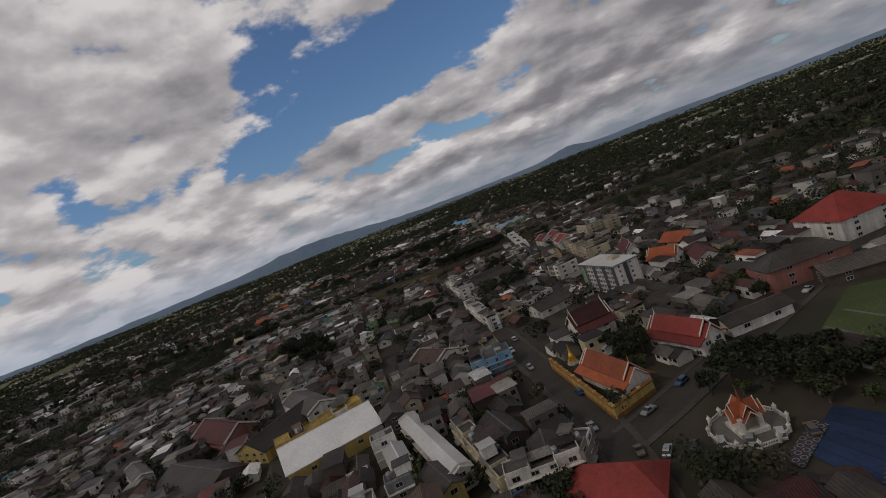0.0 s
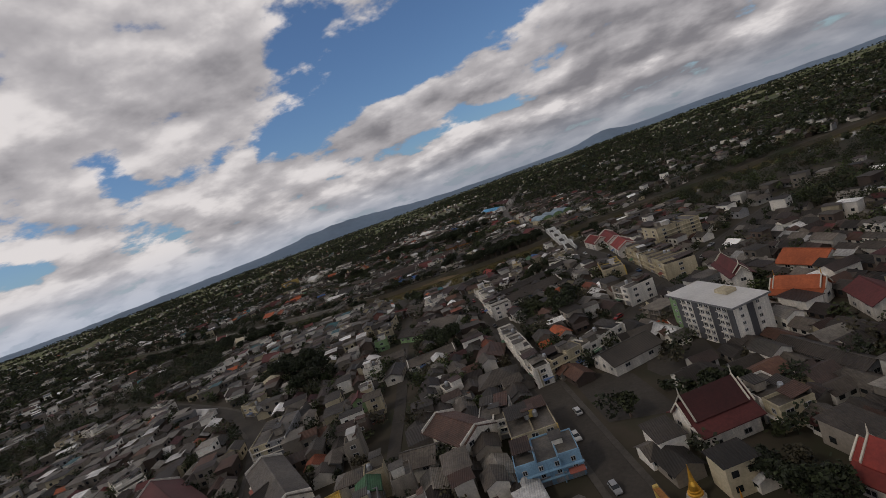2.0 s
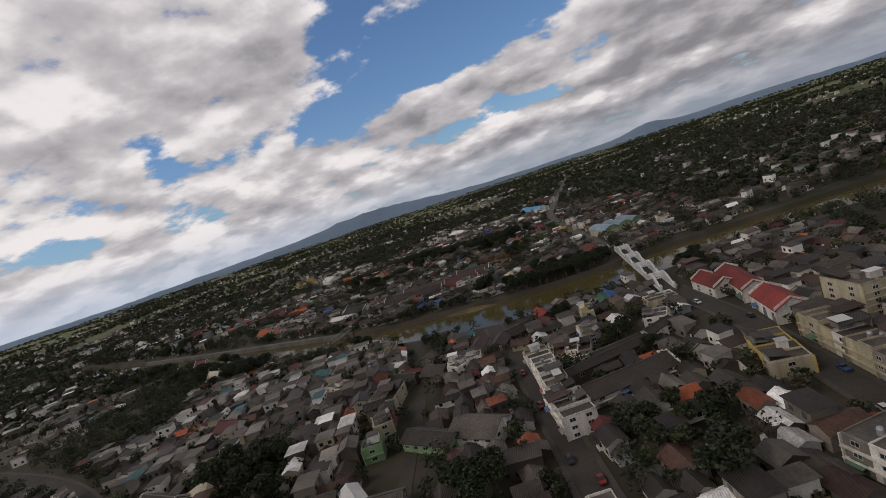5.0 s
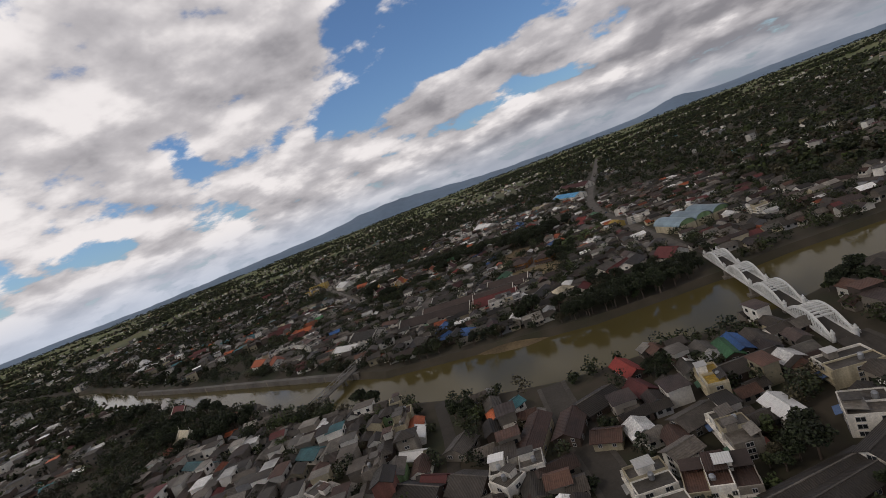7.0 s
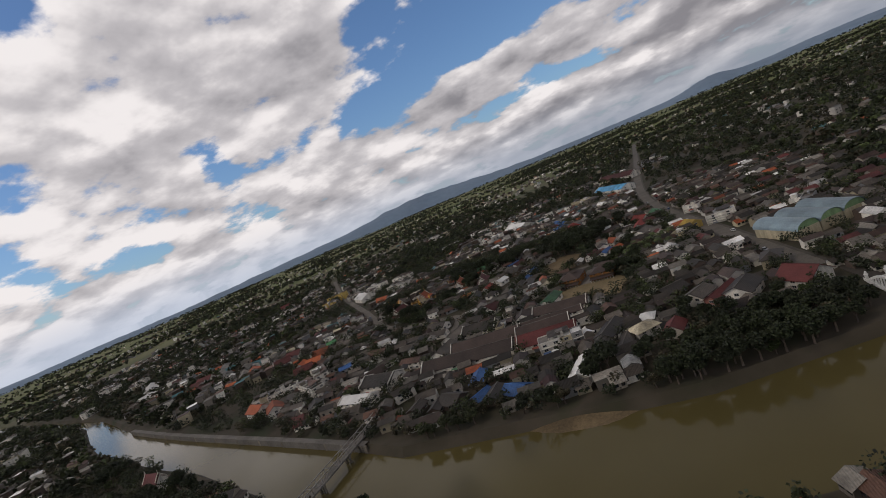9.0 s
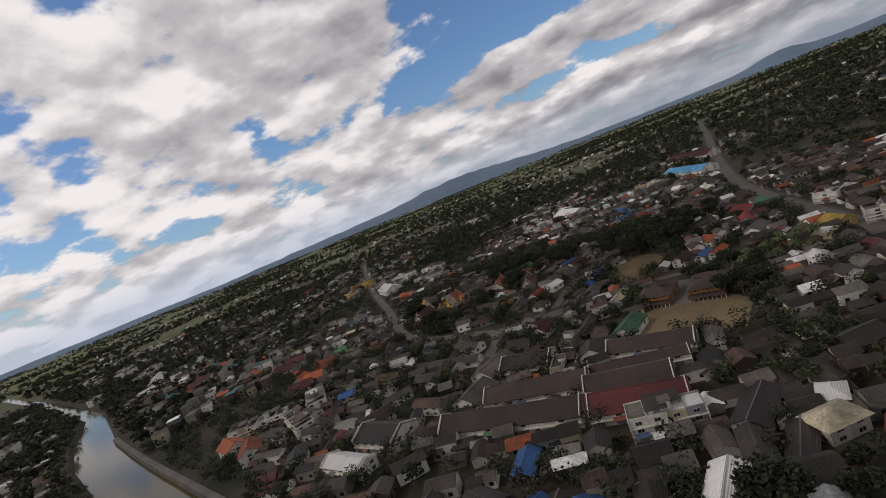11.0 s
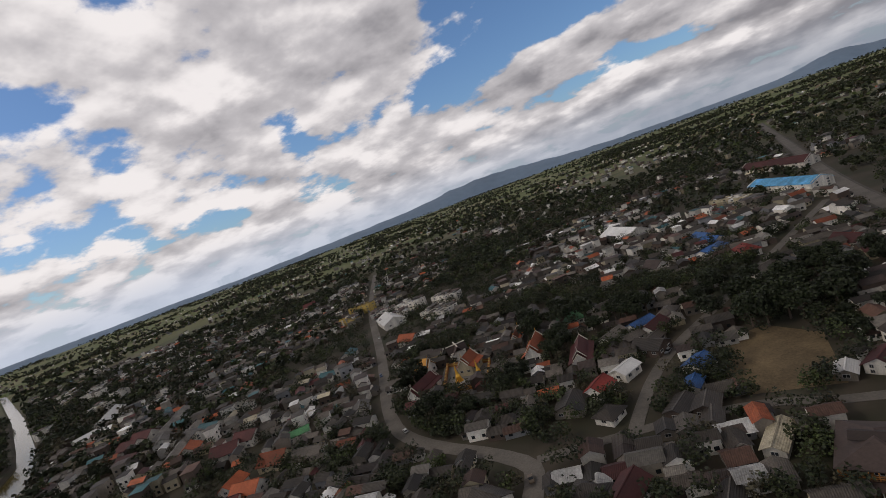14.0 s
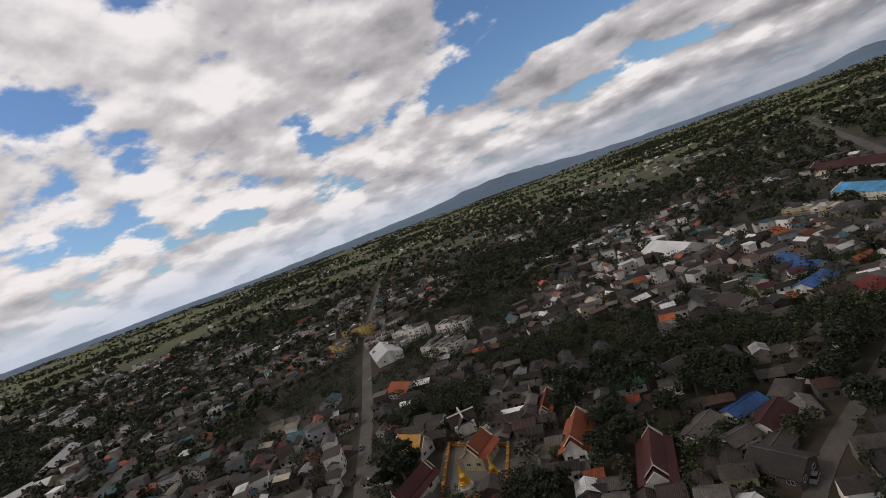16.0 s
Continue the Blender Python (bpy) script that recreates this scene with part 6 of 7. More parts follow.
def palm_kind(seed, height):
    rng = np.random.default_rng(seed)
    ob = thing("palm_tree", 0, 0)
    part("trunk", lathe([(0.24, -0.2), (0.17, height * 0.5), (0.14, height)], 7), BARK, ob)
    v, f = [], []
    for i in range(13):
        a = 2 * math.pi * i / 13 + rng.uniform(-0.2, 0.2)
        lift = rng.uniform(0.1, 0.9)
        for j in range(6):
            u0, u1 = j / 6, (j + 1) / 6
            for s in (-1, 1):
                o = len(v)
                for u, wd in ((u0, 0.0), (u1, 0.0), (u1, 0.55 * math.sin(math.pi * min(0.95, u1))), (u0, 0.55 * math.sin(math.pi * max(0.08, u0)))):
                    r = 2.6 * u
                    z = height + lift * 1.6 * u - 2.2 * u * u - wd * 0.35
                    v.append((r * math.cos(a) - s * wd * math.sin(a), r * math.sin(a) + s * wd * math.cos(a), z))
                f.append((o, o + 1, o + 2, o + 3))
    part("crown", mesh_from(v, f), LEAF[2], ob)
    return tagged(ob, "slender palm tree with drooping green fronds", "palm tree", "palm trees")


TREES = [tree_kind(1, 7.5, 3.6, LEAF[0]), tree_kind(2, 9.5, 4.6, LEAF[0], 0.62), tree_kind(3, 6.0, 3.0, LEAF[1], 0.5), tree_kind(4, 11.5, 5.6, LEAF[0], 0.7), tree_kind(5, 5.0, 2.6, LEAF[2], 0.45), tree_kind(6, 7.0, 3.3, LEAF[3], 0.5)]
PALMS = [palm_kind(11, 6.5), palm_kind(12, 8.0)]
USED = set()
PLACED_TREES = 0


def tree(x, y, kind=None, size=1.0, palm=False):
    global PLACED_TREES
    rnd = random.Random(int(x * 31 + y * 17))
    src = PALMS[rnd.randrange(2)] if palm else TREES[rnd.randrange(6) if kind is None else kind]
    m = pose(x, y, 0, 0, 0, rnd.uniform(0, 360))
    PLACED_TREES += 1
    s = size * rnd.uniform(0.85, 1.15)
    if src.name not in USED:
        USED.add(src.name)
        ob = src
        ob.matrix_world = m
    else:
        ob = copy_thing(src, m)
    ob.scale = (s, s, s * rnd.uniform(0.9, 1.1))
    return ob


def grove(cx, cy, rx, ry, n, kind=None, size=1.0, gap=3.0):
    """Trees at random over an ellipse, off the streets and the water."""
    rnd = random.Random(int(cx * 3 + cy * 5 + n))
    for _ in range(n * 3):
        if n <= 0:
            break
        a, r = rnd.uniform(0, 6.283), math.sqrt(rnd.random())
        x, y = cx + rx * r * math.cos(a), cy + ry * r * math.sin(a)
        if in_river(x, y, 3) or on_street(x, y, 1.5) or not is_free(x, y, 1.0):
            continue
        tree(x, y, kind if kind is None or rnd.random() < 0.7 else None, size)
        TAKEN.append((x, y, gap * 0.75))
        n -= 1


TAKEN += [(-58, 620, 11), (-50, 626, 9), (-60, 636, 9), (-51, 640, 8), (-40, 580, 6), (-40, 568, 5), (-50, 562, 6), (-38, 556, 10), (-30, 552, 8)]  # bare plots
TAKEN += [(43.2, 358 + 6 * i, 6.5) for i in range(19)]  # the bridge and its ramps stay free of trees
grove(32.4, 128.1, 5, 10, 7, 0, 0.8)
grove(44.7, 100.8, 14, 9, 14, 0, 0.72)
grove(58.0, 93.7, 10, 6, 9, 0, 0.75)
grove(83.9, 132.0, 16, 8, 9, 1, 0.8)
grove(17.3, 174.2, 4, 10, 4, 2)
grove(35.3, 160.1, 5, 5, 3, 0)
grove(61.6, 412.8, 14, 10, 9, 1)
grove(60.5, 396.0, 7, 9, 8, 0, 0.8, 2.2)
grove(12.0, 325.0, 7, 4, 7, 0, 0.6, 2.0)
grove(-2.6, 369.5, 4, 6, 7, 0, 0.62, 2.0)
grove(-66.0, 374.0, 7, 5, 8, 0, 0.7, 2.0)
grove(19.0, 313.0, 4, 5, 5, 1, 0.6, 2.0)
grove(13.0, 453.2, 26, 8, 14, 0)
grove(1.5, 477.1, 30, 12, 7, 1, 0.75)
grove(-17.6, 463.6, 12, 8, 5, 0, 0.8)
grove(-21.5, 573.0, 12, 18, 12, 1, 0.85)
grove(-46.4, 667.3, 26, 16, 20, 3)
grove(-96.4, 685.3, 30, 14, 12, 1)
grove(-138.3, 699.8, 25, 14, 10, 3)
grove(-165.5, 624.0, 14, 7, 10, 1)
grove(-145.1, 640.5, 8, 12, 6, 0)
grove(-101.3, 408.1, 16, 6, 8, 0)
grove(-239.2, 446.8, 26, 8, 7, 1)
grove(-204.2, 429.1, 20, 6, 5, 0)
grove(-324.2, 488.9, 30, 12, 12, 1)
grove(-386.8, 609.3, 26, 22, 14, 0)
grove(-110.2, 287.7, 10, 12, 9, 3)
grove(-91.3, 258.2, 8, 10, 6, 1)
grove(13.8, 259.3, 10, 18, 10, 2)
grove(-32.3, 249.6, 8, 12, 6, 1)
grove(-7.6, 409.5, 10, 4, 4, 1)
grove(-2, 437.5, 26, 2.2, 16, 1, 0.8, 2.0)
grove(10, 446, 22, 5, 12, 1, 0.85, 2.4)
grove(-60, 444, 12, 3, 6, 0, 0.8, 2.0)
grove(-98, 446, 14, 3, 6, 2, 0.9, 2.0)
grove(-200, 420, 26, 10, 14, 1, 0.9, 2.4)
grove(-245, 444, 26, 10, 14, 1, 0.95, 2.4)
for _i in range(14):
    tree(-16 + 5 * (_i % 5) + 0.6 * _i, 578 + 9 * (_i // 5), palm=True)
grove(-28.7, 636.2, 10, 10, 6, 0, 0.9)
grove(-30.1, 687.9, 24, 14, 13, 1)
grove(-64.8, 691.7, 14, 10, 8, 3)
grove(68.6, 81.2, 14, 8, 10, 0, 0.7)
grove(50.8, 88.2, 6, 8, 5, 2, 0.8)
grove(-127.8, 664.6, 10, 16, 9, 1)
grove(-200.3, 664.1, 8, 14, 8, 0)
grove(1.5, 457.1, 34, 10, 11, 0)
grove(-47.1, 452.9, 8, 5, 3, 1)


# ---- ordinary houses near the flight line, each a thing of its own ----
def ordinary_houses():
    rnd = random.Random(77)
    count = 0
    walls = ["white"] * 7 + ["concrete"] * 4 + ["brown"] * 4 + ["cream"] * 2 + ["grey", "brick", "yellow", "green"]
    covers = ["grey"] * 9 + ["darkgrey"] * 16 + ["rust"] * 6 + ["brown"] * 4 + ["darkred"] * 2 + ["white", "green"]
    cells = [(-225 + 6.6 * i, 58 + 6.6 * j) for i in range(53) for j in range(108)]
    cells.sort(key=lambda c: abs(c[0] + 20 + (c[1] - 70) * 0.22) + 0.02 * c[1])
    for gx, gy in cells:
        x, y = gx + rnd.uniform(-1.4, 1.4), gy + rnd.uniform(-1.4, 1.4)
        w, d = rnd.uniform(4.8, 8.6), rnd.uniform(3.8, 6.0)
        if in_river(x, y, 7 if y < 440 else 12) or in_woods(x, y) or on_street(x, y, 5.0) or rnd.random() < (0.12 if y < 405 else 0.36 if y < 560 else 0.36 if y < 650 else 0.30) or any((x - a) ** 2 + (y - b) ** 2 < r * r for a, b, r in OPEN_PLACES) or not is_free(x, y, max(w, d) * 0.31):
            continue
        rot = (-78 if y < 395 else 8) + rnd.choice((0, 0, 0, 90)) + rnd.gauss(0, 3)
        if count >= 58:
            LEFT_OVER.append((x, y, w, d, rot))
            TAKEN.append((x, y, max(w, d) * 0.36))
            continue
        floors = rnd.choice((1, 1, 1, 2, 2) if y > 425 else (1, 2, 2, 3, 3))
        h = 2.1 * floors + rnd.uniform(0.2, 0.6)
        roof = "flat" if floors >= 2 and rnd.random() < (0.55 if y < 425 else 0.1) else ("hip" if rnd.random() < 0.3 else "gable")
        ob = building(x, y, w, d, h, rot, roof, rnd.choice(walls), "concrete" if roof == "flat" else rnd.choice(covers), floors, plain=True)
        tagged(ob, group="town houses")
        facade(ob, w, d, h, floors, "f" if rnd.random() < 0.5 else "fr", pitch=4.5)
        count += 1


LEFT_OVER = []
# forecourts, gardens and yards that stay free of houses
OPEN_PLACES = [(-49, 577, 15), (-31, 572, 15), (-40, 585, 8), (-57, 628, 15), (35, 128, 9), (36, 140, 6), (21, 165, 9), (27, 163, 6), (37, 184, 7), (15, 176, 7), (30, 181, 6), (43, 187, 5), (9, 182, 5), (22, 175, 6), (36, 193, 4), (-8, 440, 7), (43, 365, 9), (43, 374, 8), (43, 383, 8), (43, 391, 8), (37, 83, 17), (26, 95, 10), (28, 121, 9), (35, 136, 6), (49, 90, 11), (17, 177, 12), (22, 73, 8), (58, 74, 13), (-40, 540, 22), (-51, 633, 20), (-23, 573, 15), (9, 453, 13), (31, 457, 11), (-121, 478, 9), (45, 371, 11), (45, 355, 9), (39, 497, 11)]
WOODS = [(-520, 590, 40, 20), (-600, 660, 60, 16), (-540, 680, 40, 14), (265, 330, 45, 35), (370, 455, 70, 50), (215, 480, 50, 30), (150, 300, 25, 18), (-234, 433, 36, 15), (-233, 369, 33, 24), (-130, 410, 43, 7), (-162, 751, 44, 20), (-108, 728, 29, 14), (-202, 707, 22, 14), (-62, 722, 28, 14), (-324, 489, 54, 23), (-110, 290, 12, 13), (-175, 613, 20, 7), (-23, 562, 13, 18)]


def in_woods(x, y):
    return any(((x - a) / p) ** 2 + ((y - b) / q) ** 2 < 1 for a, b, p, q in WOODS)


ordinary_houses()


# ---- the rest of the town out to the fields ----
def far_town():
    rng = np.random.default_rng(5)
    spots = []
    heads = LEFT_OVER
    for x, y, w, d, rot in heads:
        spots.append((x, y, w, d, rot, rng.choice([2.3, 2.6, 3.8, 4.7, 5.8], p=[0.36, 0.27, 0.17, 0.12, 0.08] if x > -60 else [0.22, 0.20, 0.18, 0.22, 0.18]) if y < 405 else rng.choice([2.2, 2.5, 3.7, 4.1])))
    tries = 60000
    X, Y = rng.uniform(-2600, 1500, tries), rng.uniform(40, 2700, tries)
    X[14000:26000], Y[14000:26000] = rng.uniform(-460, 90, 12000), rng.uniform(640, 1050, 12000)
    X[26000:30000], Y[26000:30000] = rng.uniform(118, 560, 4000), rng.uniform(130, 760, 4000)
    X[:14000], Y[:14000] = rng.uniform(-1000, -190, 14000), rng.uniform(60, 1050, 14000)
    seen = {}
    taken = {}
    for a, b, q in TAKEN:
        for i in (-1, 0, 1):
            for j in (-1, 0, 1):
                taken.setdefault((int(a // 60) + i, int(b // 60) + j), []).append((a, b, q))
    for x, y, k, m in zip(X, Y, rng.random(tries), rng.random(tries)):
        if -222 < x < 118 and 65 < y < 765:
            continue
        # only what the flight can see: ahead, and not far off to the right
        if x > 150 + 0.95 * y or y < 60 + 0.20 * -x:
            continue
        r = math.hypot(x + 100, y - 300)
        if in_woods(x, y):
            continue
        if k > (0.22 if -460 < x < 90 and y < 1050 else 0.2 if x < -300 and r < 900 else 0.0 if x < -190 else 0.0) + 0.75 * math.exp(-((r / 1450) ** 2)) + 0.05 or in_river(x, y, 14):
            continue
        if noise.noise((x * 0.006, y * 0.006, 0)) > 0.12 or any((x - a) ** 2 + (y - b) ** 2 < (q + 3.5) ** 2 for a, b, q in taken.get((int(x // 60), int(y // 60)), ())):
            continue
        c = (int(x // 9), int(y // 9))
        if c in seen or on_street(x, y, 6):
            continue
        seen[c] = 1
        spots.append((x, y, rng.uniform(4.4, 9.0), rng.uniform(3.8, 6.4), rng.choice([-60, -55, 30, 35, 12]) + rng.uniform(-8, 8), rng.choice([2.4, 2.7, 4.6, 5.2, 7.2], p=[0.30, 0.26, 0.2, 0.12, 0.12])))
    wv, wf, gv, gf, erv, erf, wrv, wrf, nrv, nrf = [], [], [], [], [], [], [], [], [], []
    full = []
    for x, y, w, d, rot, h in spots:
        full.append((x, y, w, d, rot, h))
        if -320 < x < 180 and y < 900 and rng.random() < 0.7:  # a lower wing or shed against the house
            k = rng.choice([-1, 1])
            c, s = math.cos(radians(rot)), math.sin(radians(rot))
            u, q = k * (w / 2 + 0.8), rng.uniform(-1.5, 1.5)
            full.append((x + u * c - q * s, y + u * s + q * c, rng.uniform(3, 5), rng.uniform(3, 5.5), rot + rng.choice([0, 90]), 2.3))
    for x, y, w, d, rot, h in full:
        c, s = math.cos(radians(rot)), math.sin(radians(rot))
        a, b = w / 2, d / 2
        rise = d * (0.24 if h < 4.5 or h in (4.6, 5.2) and y > 430 else 0.02)

        def at(u, q, z):
            return (x + u * c - q * s, y + u * s + q * c, z)

        o = len(wv)
        wv += [at(-a, -b, -0.2), at(a, -b, -0.2), at(a, b, -0.2), at(-a, b, -0.2), at(-a, -b, h), at(a, -b, h), at(a, b, h), at(-a, b, h), at(-a, 0, h + rise), at(a, 0, h + rise)]
        wf += [(o, o + 1, o + 5, o + 4), (o + 1, o + 2, o + 6, o + 9, o + 5), (o + 2, o + 3, o + 7, o + 6), (o + 3, o, o + 4, o + 8, o + 7)]
        if -420 < x < 260 and y < 1000:
            for fl in range(max(1, int(h / 2.7))):
                z = 1.0 + 2.6 * fl
                for sgn in (-1, 1):
                    for u in (-a * 0.5, a * 0.5):
                        o = len(gv)
                        gv += [at(u - 0.6, sgn * (b + 0.06), z), at(u + 0.6, sgn * (b + 0.06), z), at(u + 0.6, sgn * (b + 0.06), z + 1.1), at(u - 0.6, sgn * (b + 0.06), z + 1.1),
                               at(u - 0.6, sgn * (b - 0.06), z), at(u + 0.6, sgn * (b - 0.06), z), at(u + 0.6, sgn * (b - 0.06), z + 1.1), at(u - 0.6, sgn * (b - 0.06), z + 1.1)]
                        gf += [(o, o + 1, o + 2, o + 3), (o, o + 4, o + 5, o + 1), (o + 3, o + 2, o + 6, o + 7), (o, o + 3, o + 7, o + 4), (o + 1, o + 5, o + 6, o + 2)]
        rv, rf = (wrv, wrf) if (x < -340 or x < -75 and y < 400 and h > 4.5) and y < 560 else (nrv, nrf) if x > -230 and y < 780 else (erv, erf)
        o = len(rv)
        e, g, k = a + 0.45, b + 0.5, h - rise * 0.5 / b + 0.1
        rv += [at(-e, -g, k), at(e, -g, k), at(e, 0, h + rise + 0.1), at(-e, 0, h + rise + 0.1), at(e, g, k), at(-e, g, k)]
        rf += [(o, o + 1, o + 2, o + 3), (o + 3, o + 2, o + 4, o + 5)]
    ob = tagged(new("distant_houses"), "countless small town houses with grey and brown roofs among trees", "houses", kind="stuff")
    lw = material("far_wall", [PAINT[k] for k in ("white", "cream", "concrete", "white", "brown", "concrete", "brown", "grey", "white", "concrete", "white")], 0.85, grain=2, stain=0.3, scatter=0.45, island=True)
    sheets = ["darkgrey"] * 11 + ["grey"] * 5 + ["rust"] * 3 + ["brown"] * 4 + ["concrete"] * 2
    lr = material("far_roof", [COVER[k] for k in sheets + ["pale", "darkred", "white", "orange", "teal", "white", "cream"]], 0.7, grain=2, stain=0.5, scatter=0.6, island=True)
    lw2 = material("pale_far_roof", [COVER[k] for k in sheets[8:] + ["pale", "white"] * 3 + ["pale"] * 5 + ["darkred", "teal"]], 0.7, grain=2, stain=0.5, scatter=0.6, island=True)
    lr3 = material("old_sheet_roof", [COVER[k] for k in sheets + ["pale", "darkred", "white", "pale", "orange"]], 0.7, grain=1.6, stain=0.6, scatter=0.6, ribs=0.45, bump=0.12, island=True)
    for nm, vv, ff, mm in (("wall", wv, wf, lw), ("roof", nrv, nrf, lr3), ("roof", erv, erf, lr), ("roof", wrv, wrf, lw2), ("window", gv, gf, GLASS)):
        o = part(nm, mesh_from(vv, ff), mm, ob)
        o["kind"] = "stuff"
    return spots


FAR = far_town()


def far_trees():
    """Woods, hedges and garden trees too many to count: clumps of leaf cards close by, coarser clumps far off."""
    rng = np.random.default_rng(8)
    grid = {}
    for a, b, r in TAKEN:
        grid.setdefault((int(a // 20), int(b // 20)), []).append((a, b, r))
    for s in FAR:
        grid.setdefault((int(s[0] // 20), int(s[1] // 20)), []).append((s[0], s[1], max(s[2], s[3]) * 0.42))

    def clear(x, y, r):
        i, j = int(x // 20), int(y // 20)
        for p in (-1, 0, 1):
            for q in (-1, 0, 1):
                for a, b, c in grid.get((i + p, j + q), ()):
                    if (x - a) ** 2 + (y - b) ** 2 < (r + c) ** 2:
                        return False
        return True

    close, middle, away = [], [], []
    for i in range(92500):
        x, y = rng.uniform(-2600, 1500), rng.uniform(50, 3400)
        if i >= 90000:
            x, y = rng.uniform(118, 560), rng.uniform(130, 760)
        elif i >= 79000:
            x, y = rng.uniform(-1000, -190), rng.uniform(60, 1100)
        if x > 160 + 0.95 * y or y < 40 + 0.20 * -x:
            continue
        r = math.hypot(x + 60, y - 320)
        near = -230 < x < 130 and y < 800
        if in_river(x, y, 5) or (near and rng.random() < (0.15 if y < 560 else 0.3)):
            continue
        if x < -230 and rng.random() < (0.45 if x < -340 else 0.15):
            continue
        if r > 1000 and (noise.noise((x * 0.0034, y * 0.0075, 4)) < -0.12 + min(0.3, (r - 1000) * 0.00022) or rng.random() < 0.15):
            continue
        size = rng.uniform(2.6, 4.6) if r < 420 else rng.uniform(3.4, 6.0) if r < 1000 else rng.uniform(3.6, 6.4)
        if on_street(x, y, size * 0.95) or not clear(x, y, 1.2 if near else 0.6):
            continue
        if r >= 310 and y < 880 and -340 < x < 70:
            close.append((x, y, size * 0.86))
            continue
        (close if r < 310 else middle if r < 1000 else away).append((x, y, size))
    for _ in range(11000):
        r, a = 4250 - 2700 * rng.random() ** 1.6, radians(rng.uniform(-46, 72))
        x, y = -45 - r * math.sin(a), 260 + r * math.cos(a)
        if noise.noise((x * 0.0022, y * 0.0055, 9)) > 0.02:
            away.append((x, y, rng.uniform(4.0, 7.0)))
    for i in range(8600):
        x, y, size = rng.uniform(-235, 130), rng.uniform(60, 800), rng.uniform(1.8, 3.8)
        if 6000 < i < 6600:
            x, y, size = rng.uniform(-235, 20), rng.uniform(560, 665), rng.uniform(2.4, 4.2)
        if i >= 7000:
            a, b, p, q = WOODS[i % len(WOODS)]
            x, y, size = a + p * rng.uniform(-1, 1), b + q * rng.uniform(-1, 1), rng.uniform(2.6, 4.4)
        size *= 0.9 if y < 405 else 1.05
        if in_river(x, y, 4) or on_street(x, y, size * 0.9) or not clear(x, y, 0.9):
            continue
        close.append((x, y, size))
    ob = tagged(new("garden_trees"), "dense dark green garden trees and bushes between the houses", "trees", kind="stuff")
    for nm, spots, blobs, per, leaf in (("near_foliage", close, 5, 30, 0.42), ("middle_foliage", middle, 4, 13, 1.25), ("far_foliage", away, 2, 6, 3.0)):
        for pick in range(4):
            cs = []
            for i, (x, y, s) in enumerate(spots):
                if (i * 7 + int(x)) % 7 not in ((0, 1, 2), (3, 4), (5,), (6,))[pick]:
                    continue
                bl = []
                for k in range(blobs):
                    a = rng.uniform(0, 6.283)
                    bl.append((x + s * 0.5 * math.cos(a), y + s * 0.5 * math.sin(a), s * rng.uniform(0.6, 1.5), s * rng.uniform(0.45, 0.75)))
                cs.append(leaf_cloud(rng, bl, per, leaf))
            q = np.concatenate(cs)
            n = len(q)
            me = bpy.data.meshes.new(nm)
            me.vertices.add(4 * n), me.loops.add(4 * n), me.polygons.add(n)
            me.vertices.foreach_set("co", q.astype(np.float32).ravel())
            me.loops.foreach_set("vertex_index", np.arange(4 * n, dtype=np.int32))
            me.polygons.foreach_set("loop_start", np.arange(0, 4 * n, 4, dtype=np.int32))
            me.update(calc_edges=True)
            o = part(nm, me, LEAF[pick], ob)
            o["kind"] = "stuff"


far_trees()


# ---- cars ----
CAR_PAINT = {k: material("car_paint_" + k, c, 0.3, 0.2, grain=2, stain=0.1, scatter=0.1) for k, c in
             dict(white=(0.62, 0.62, 0.60), silver=(0.36, 0.37, 0.38), black=(0.03, 0.03, 0.035), red=(0.28, 0.03, 0.03), blue=(0.05, 0.10, 0.22), bronze=(0.16, 0.12, 0.08)).items()}
RUBBER = material("tyre_rubber", (0.025, 0.025, 0.025), 0.9, grain=4, stain=0.2)


def car_meshes(pickup):
    def shell(profile, half):
        n = len(profile)
        v = [(x, -half * k, z) for x, z, k in profile] + [(x, half * k, z) for x, z, k in profile]
        f = [tuple(range(n)), tuple(reversed(range(n, 2 * n)))] + [(i, i + n, (i + 1) % n + n, (i + 1) % n) for i in range(n)]
        return mesh_from(v, f)
    body = shell([(-2.15, 0.35, 1), (-2.2, 0.75, 1), (-2.0, 0.95, 0.97), (0.95, 0.98, 0.97), (1.9, 0.85, 0.95), (2.15, 0.6, 0.95), (2.15, 0.35, 0.98)], 0.86)
    cabin = shell([(-0.6, 0.95, 0.95), (-0.35, 1.5, 0.8), (0.45, 1.5, 0.8), (1.05, 0.95, 0.95)] if pickup else [(-1.95, 0.95, 0.95), (-1.6, 1.45, 0.8), (0.35, 1.48, 0.8), (1.05, 0.95, 0.95)], 0.82)
    roof = shell([(-0.3, 1.48, 0.8), (-0.25, 1.56, 0.74), (0.4, 1.56, 0.74), (0.46, 1.48, 0.8)] if pickup else [(-1.6, 1.43, 0.8), (-1.5, 1.53, 0.74), (0.3, 1.55, 0.74), (0.38, 1.46, 0.8)], 0.84)
    wheel = lathe([(0.12, -0.11), (0.33, -0.11), (0.33, 0.11), (0.12, 0.11)], 10)
    wheel.transform(pose(0, 0, 0, 90, 0, 0))
    return body, cabin, roof, wheel


CARS = {False: car_meshes(False), True: car_meshes(True)}


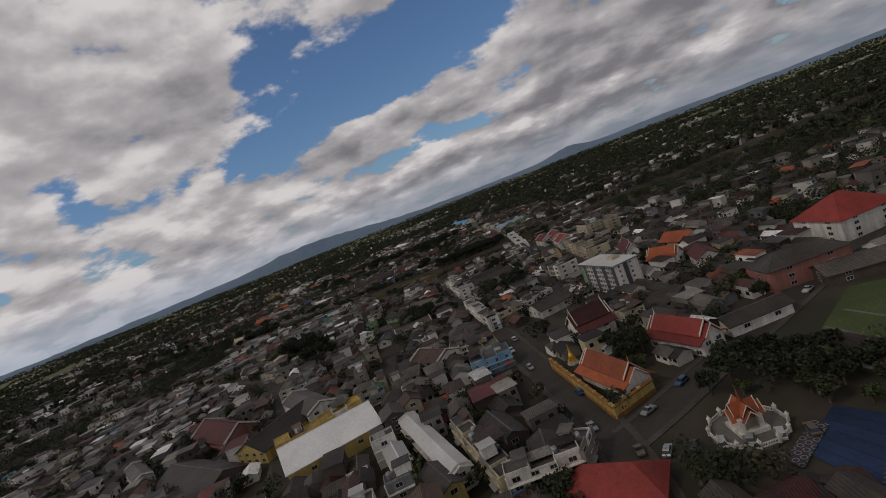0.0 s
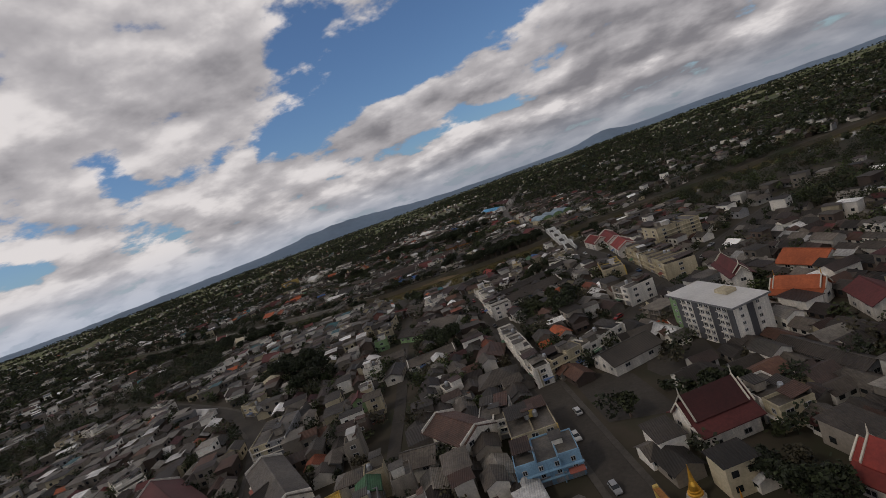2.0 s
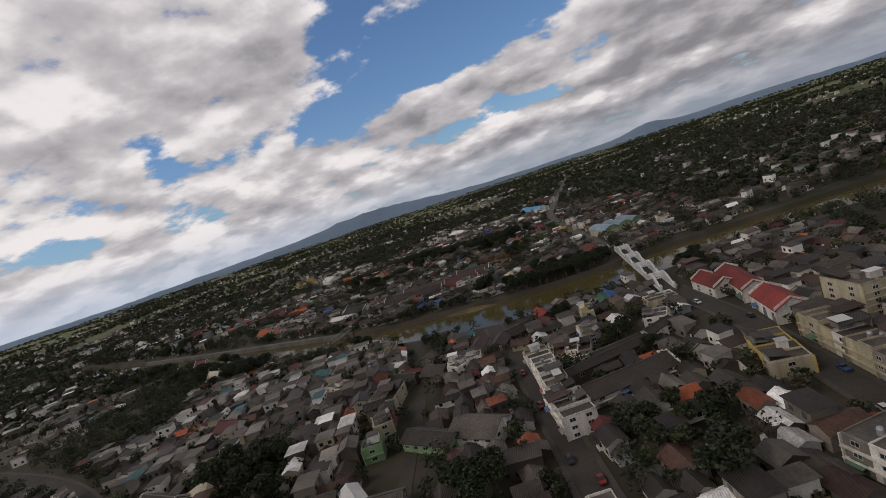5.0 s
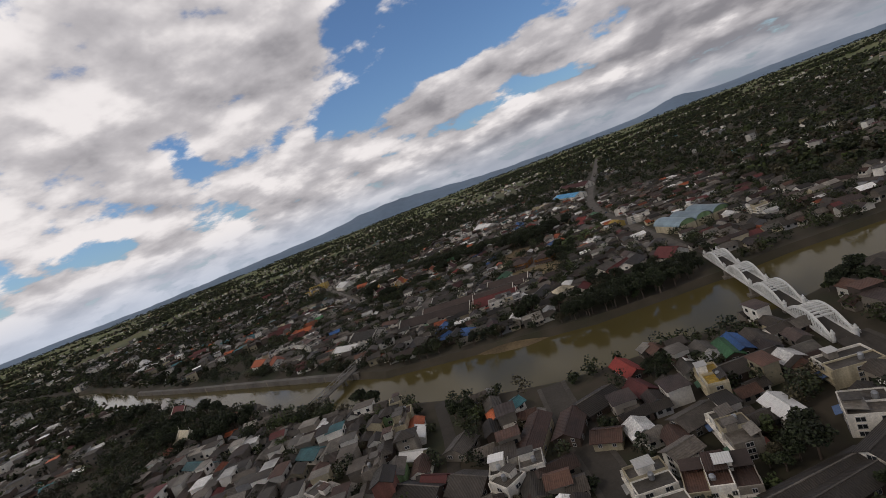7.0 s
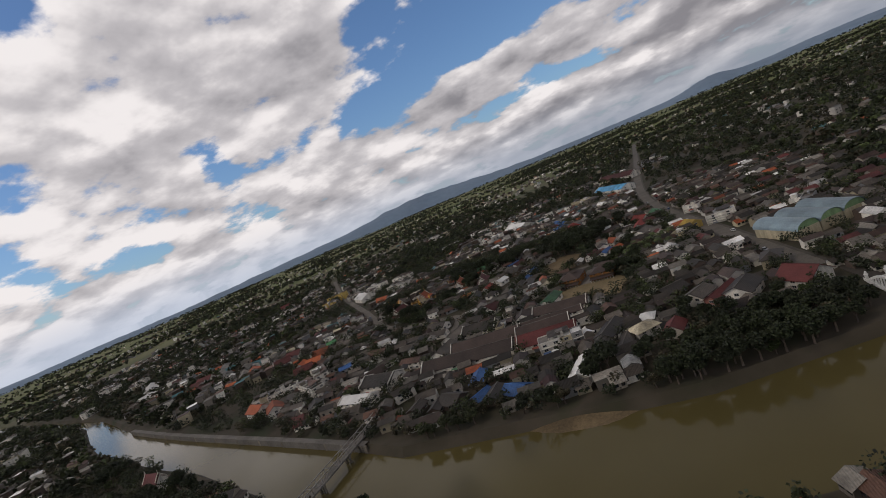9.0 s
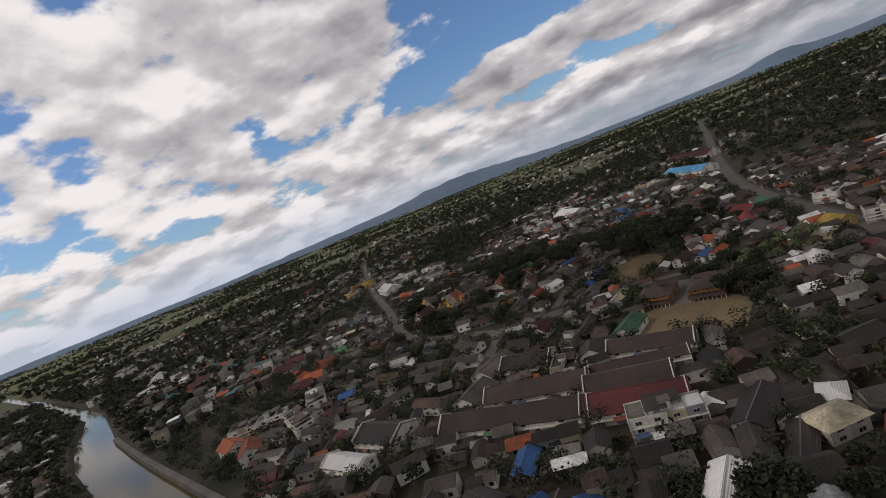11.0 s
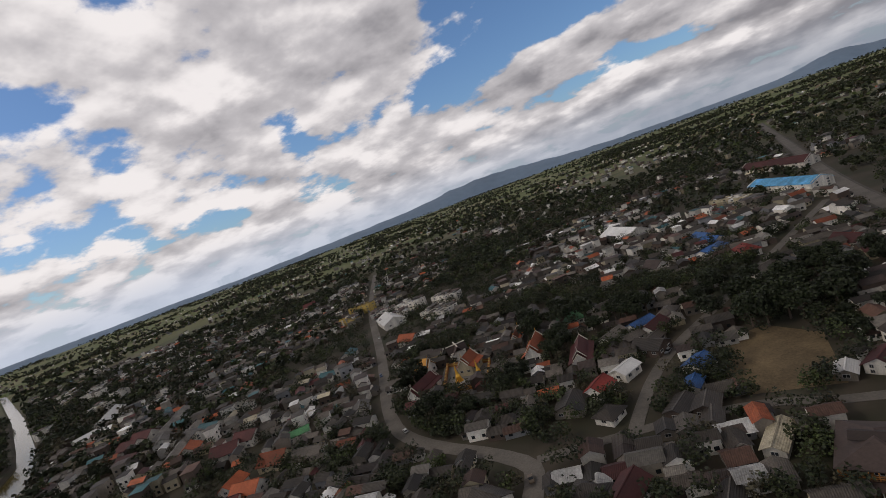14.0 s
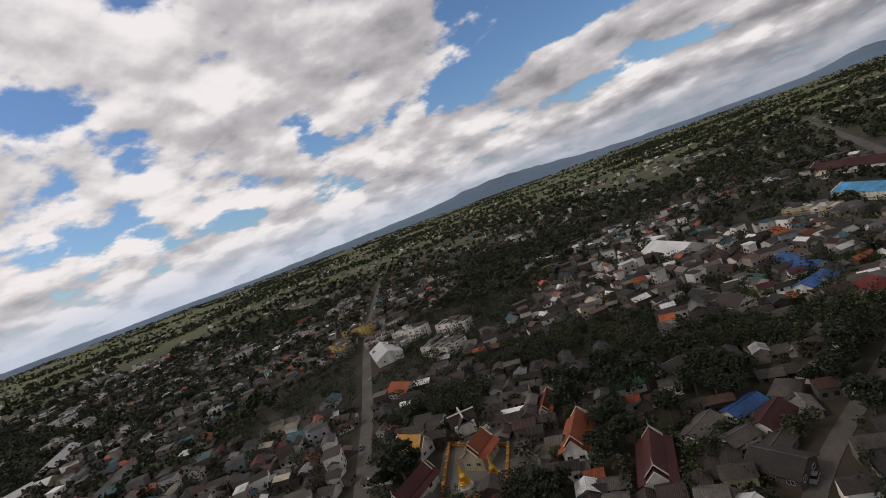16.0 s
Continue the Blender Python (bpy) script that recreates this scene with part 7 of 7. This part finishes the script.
def car(x, y, rot, paint="white", pickup=False):
    ob = thing("pickup_truck" if pickup else "car", x, y, 0.19, rot)
    ob.scale = (0.85, 0.85, 0.85)
    body, cabin, roof, wheel = CARS[pickup]
    for nm, me, mat in (("body", body, CAR_PAINT[paint]), ("window_band", cabin, GLASS), ("roof", roof, CAR_PAINT[paint])):
        o = part(nm, me.copy(), mat, ob)
    for u in (-1.35, 1.35):
        for s in (-0.78, 0.78):
            part("wheel", wheel, RUBBER, ob, m=pose(u, s, 0.33))
    tagged(ob, f"{paint} {'pickup truck' if pickup else 'car'} standing on the grey street", "pickup truck" if pickup else "car", "cars in the streets")


def cars_along(line, width, spots):
    """Cars by the kerb: share of the line's length, side of the street."""
    seg = [math.hypot(x1 - x0, y1 - y0) for (x0, y0), (x1, y1) in zip(line, line[1:])]
    rnd = random.Random(len(line) * 7 + int(width * 10))
    for share, side in spots:
        s = share * sum(seg)
        i = 0
        while s > seg[i] and i < len(seg) - 1:
            s -= seg[i]
            i += 1
        (x0, y0), (x1, y1) = line[i], line[i + 1]
        ux, uy = (x1 - x0) / seg[i], (y1 - y0) / seg[i]
        off = side * (width / 2 - 1.4)
        car(x0 + ux * s - uy * off, y0 + uy * s + ux * off, math.degrees(math.atan2(uy, ux)) + (0 if side < 0 else 180), rnd.choice(("white", "white", "silver", "black", "bronze", "red", "blue")), rnd.random() < 0.35)


for name, spots in dict(
        main_street=[(0.05, 1), (0.10, -1), (0.14, 1), (0.19, -1), (0.27, 1), (0.33, 1), (0.36, -1), (0.44, 1), (0.47, 1), (0.52, -1), (0.55, 1), (0.6, -1), (0.63, 1), (0.68, -1), (0.72, 1), (0.8, 1), (0.88, -1)],
        cross_street=[(0.06, 1), (0.12, -1), (0.2, 1), (0.24, -1), (0.31, 1), (0.38, -1), (0.44, 1), (0.5, -1), (0.58, 1), (0.66, -1)],
        temple_street=[(0.05, 1), (0.12, 1), (0.18, -1), (0.3, 1), (0.4, -1), (0.45, 1)],
        bridge_street=[(0.1, 1), (0.25, -1), (0.4, 1), (0.6, -1), (0.8, 1)],
        bridge_road_north=[(0.03, 1), (0.07, -1), (0.12, 1), (0.17, -1), (0.22, 1)],
        winding_road=[(0.62, 1), (0.74, -1), (0.85, 1), (0.95, -1)],
        curved_lane=[(0.2, 1), (0.5, -1)]).items():
    cars_along(STREETS[name][1], STREETS[name][0], spots)
for i in range(7):
    car(12 + 2.6 * (i % 4) - 0.5 * (i // 4), 196 + 6.5 * (i // 4) + 0.8 * (i % 4), 70 + 4 * i, ("white", "silver", "black", "white", "bronze", "silver", "white")[i], i % 3 == 0)
for i in range(6):
    car(24 + 4.2 * i, 84 - 1.4 * i, 60 + 8 * (i % 3), ("silver", "black", "white", "silver", "white", "bronze")[i])
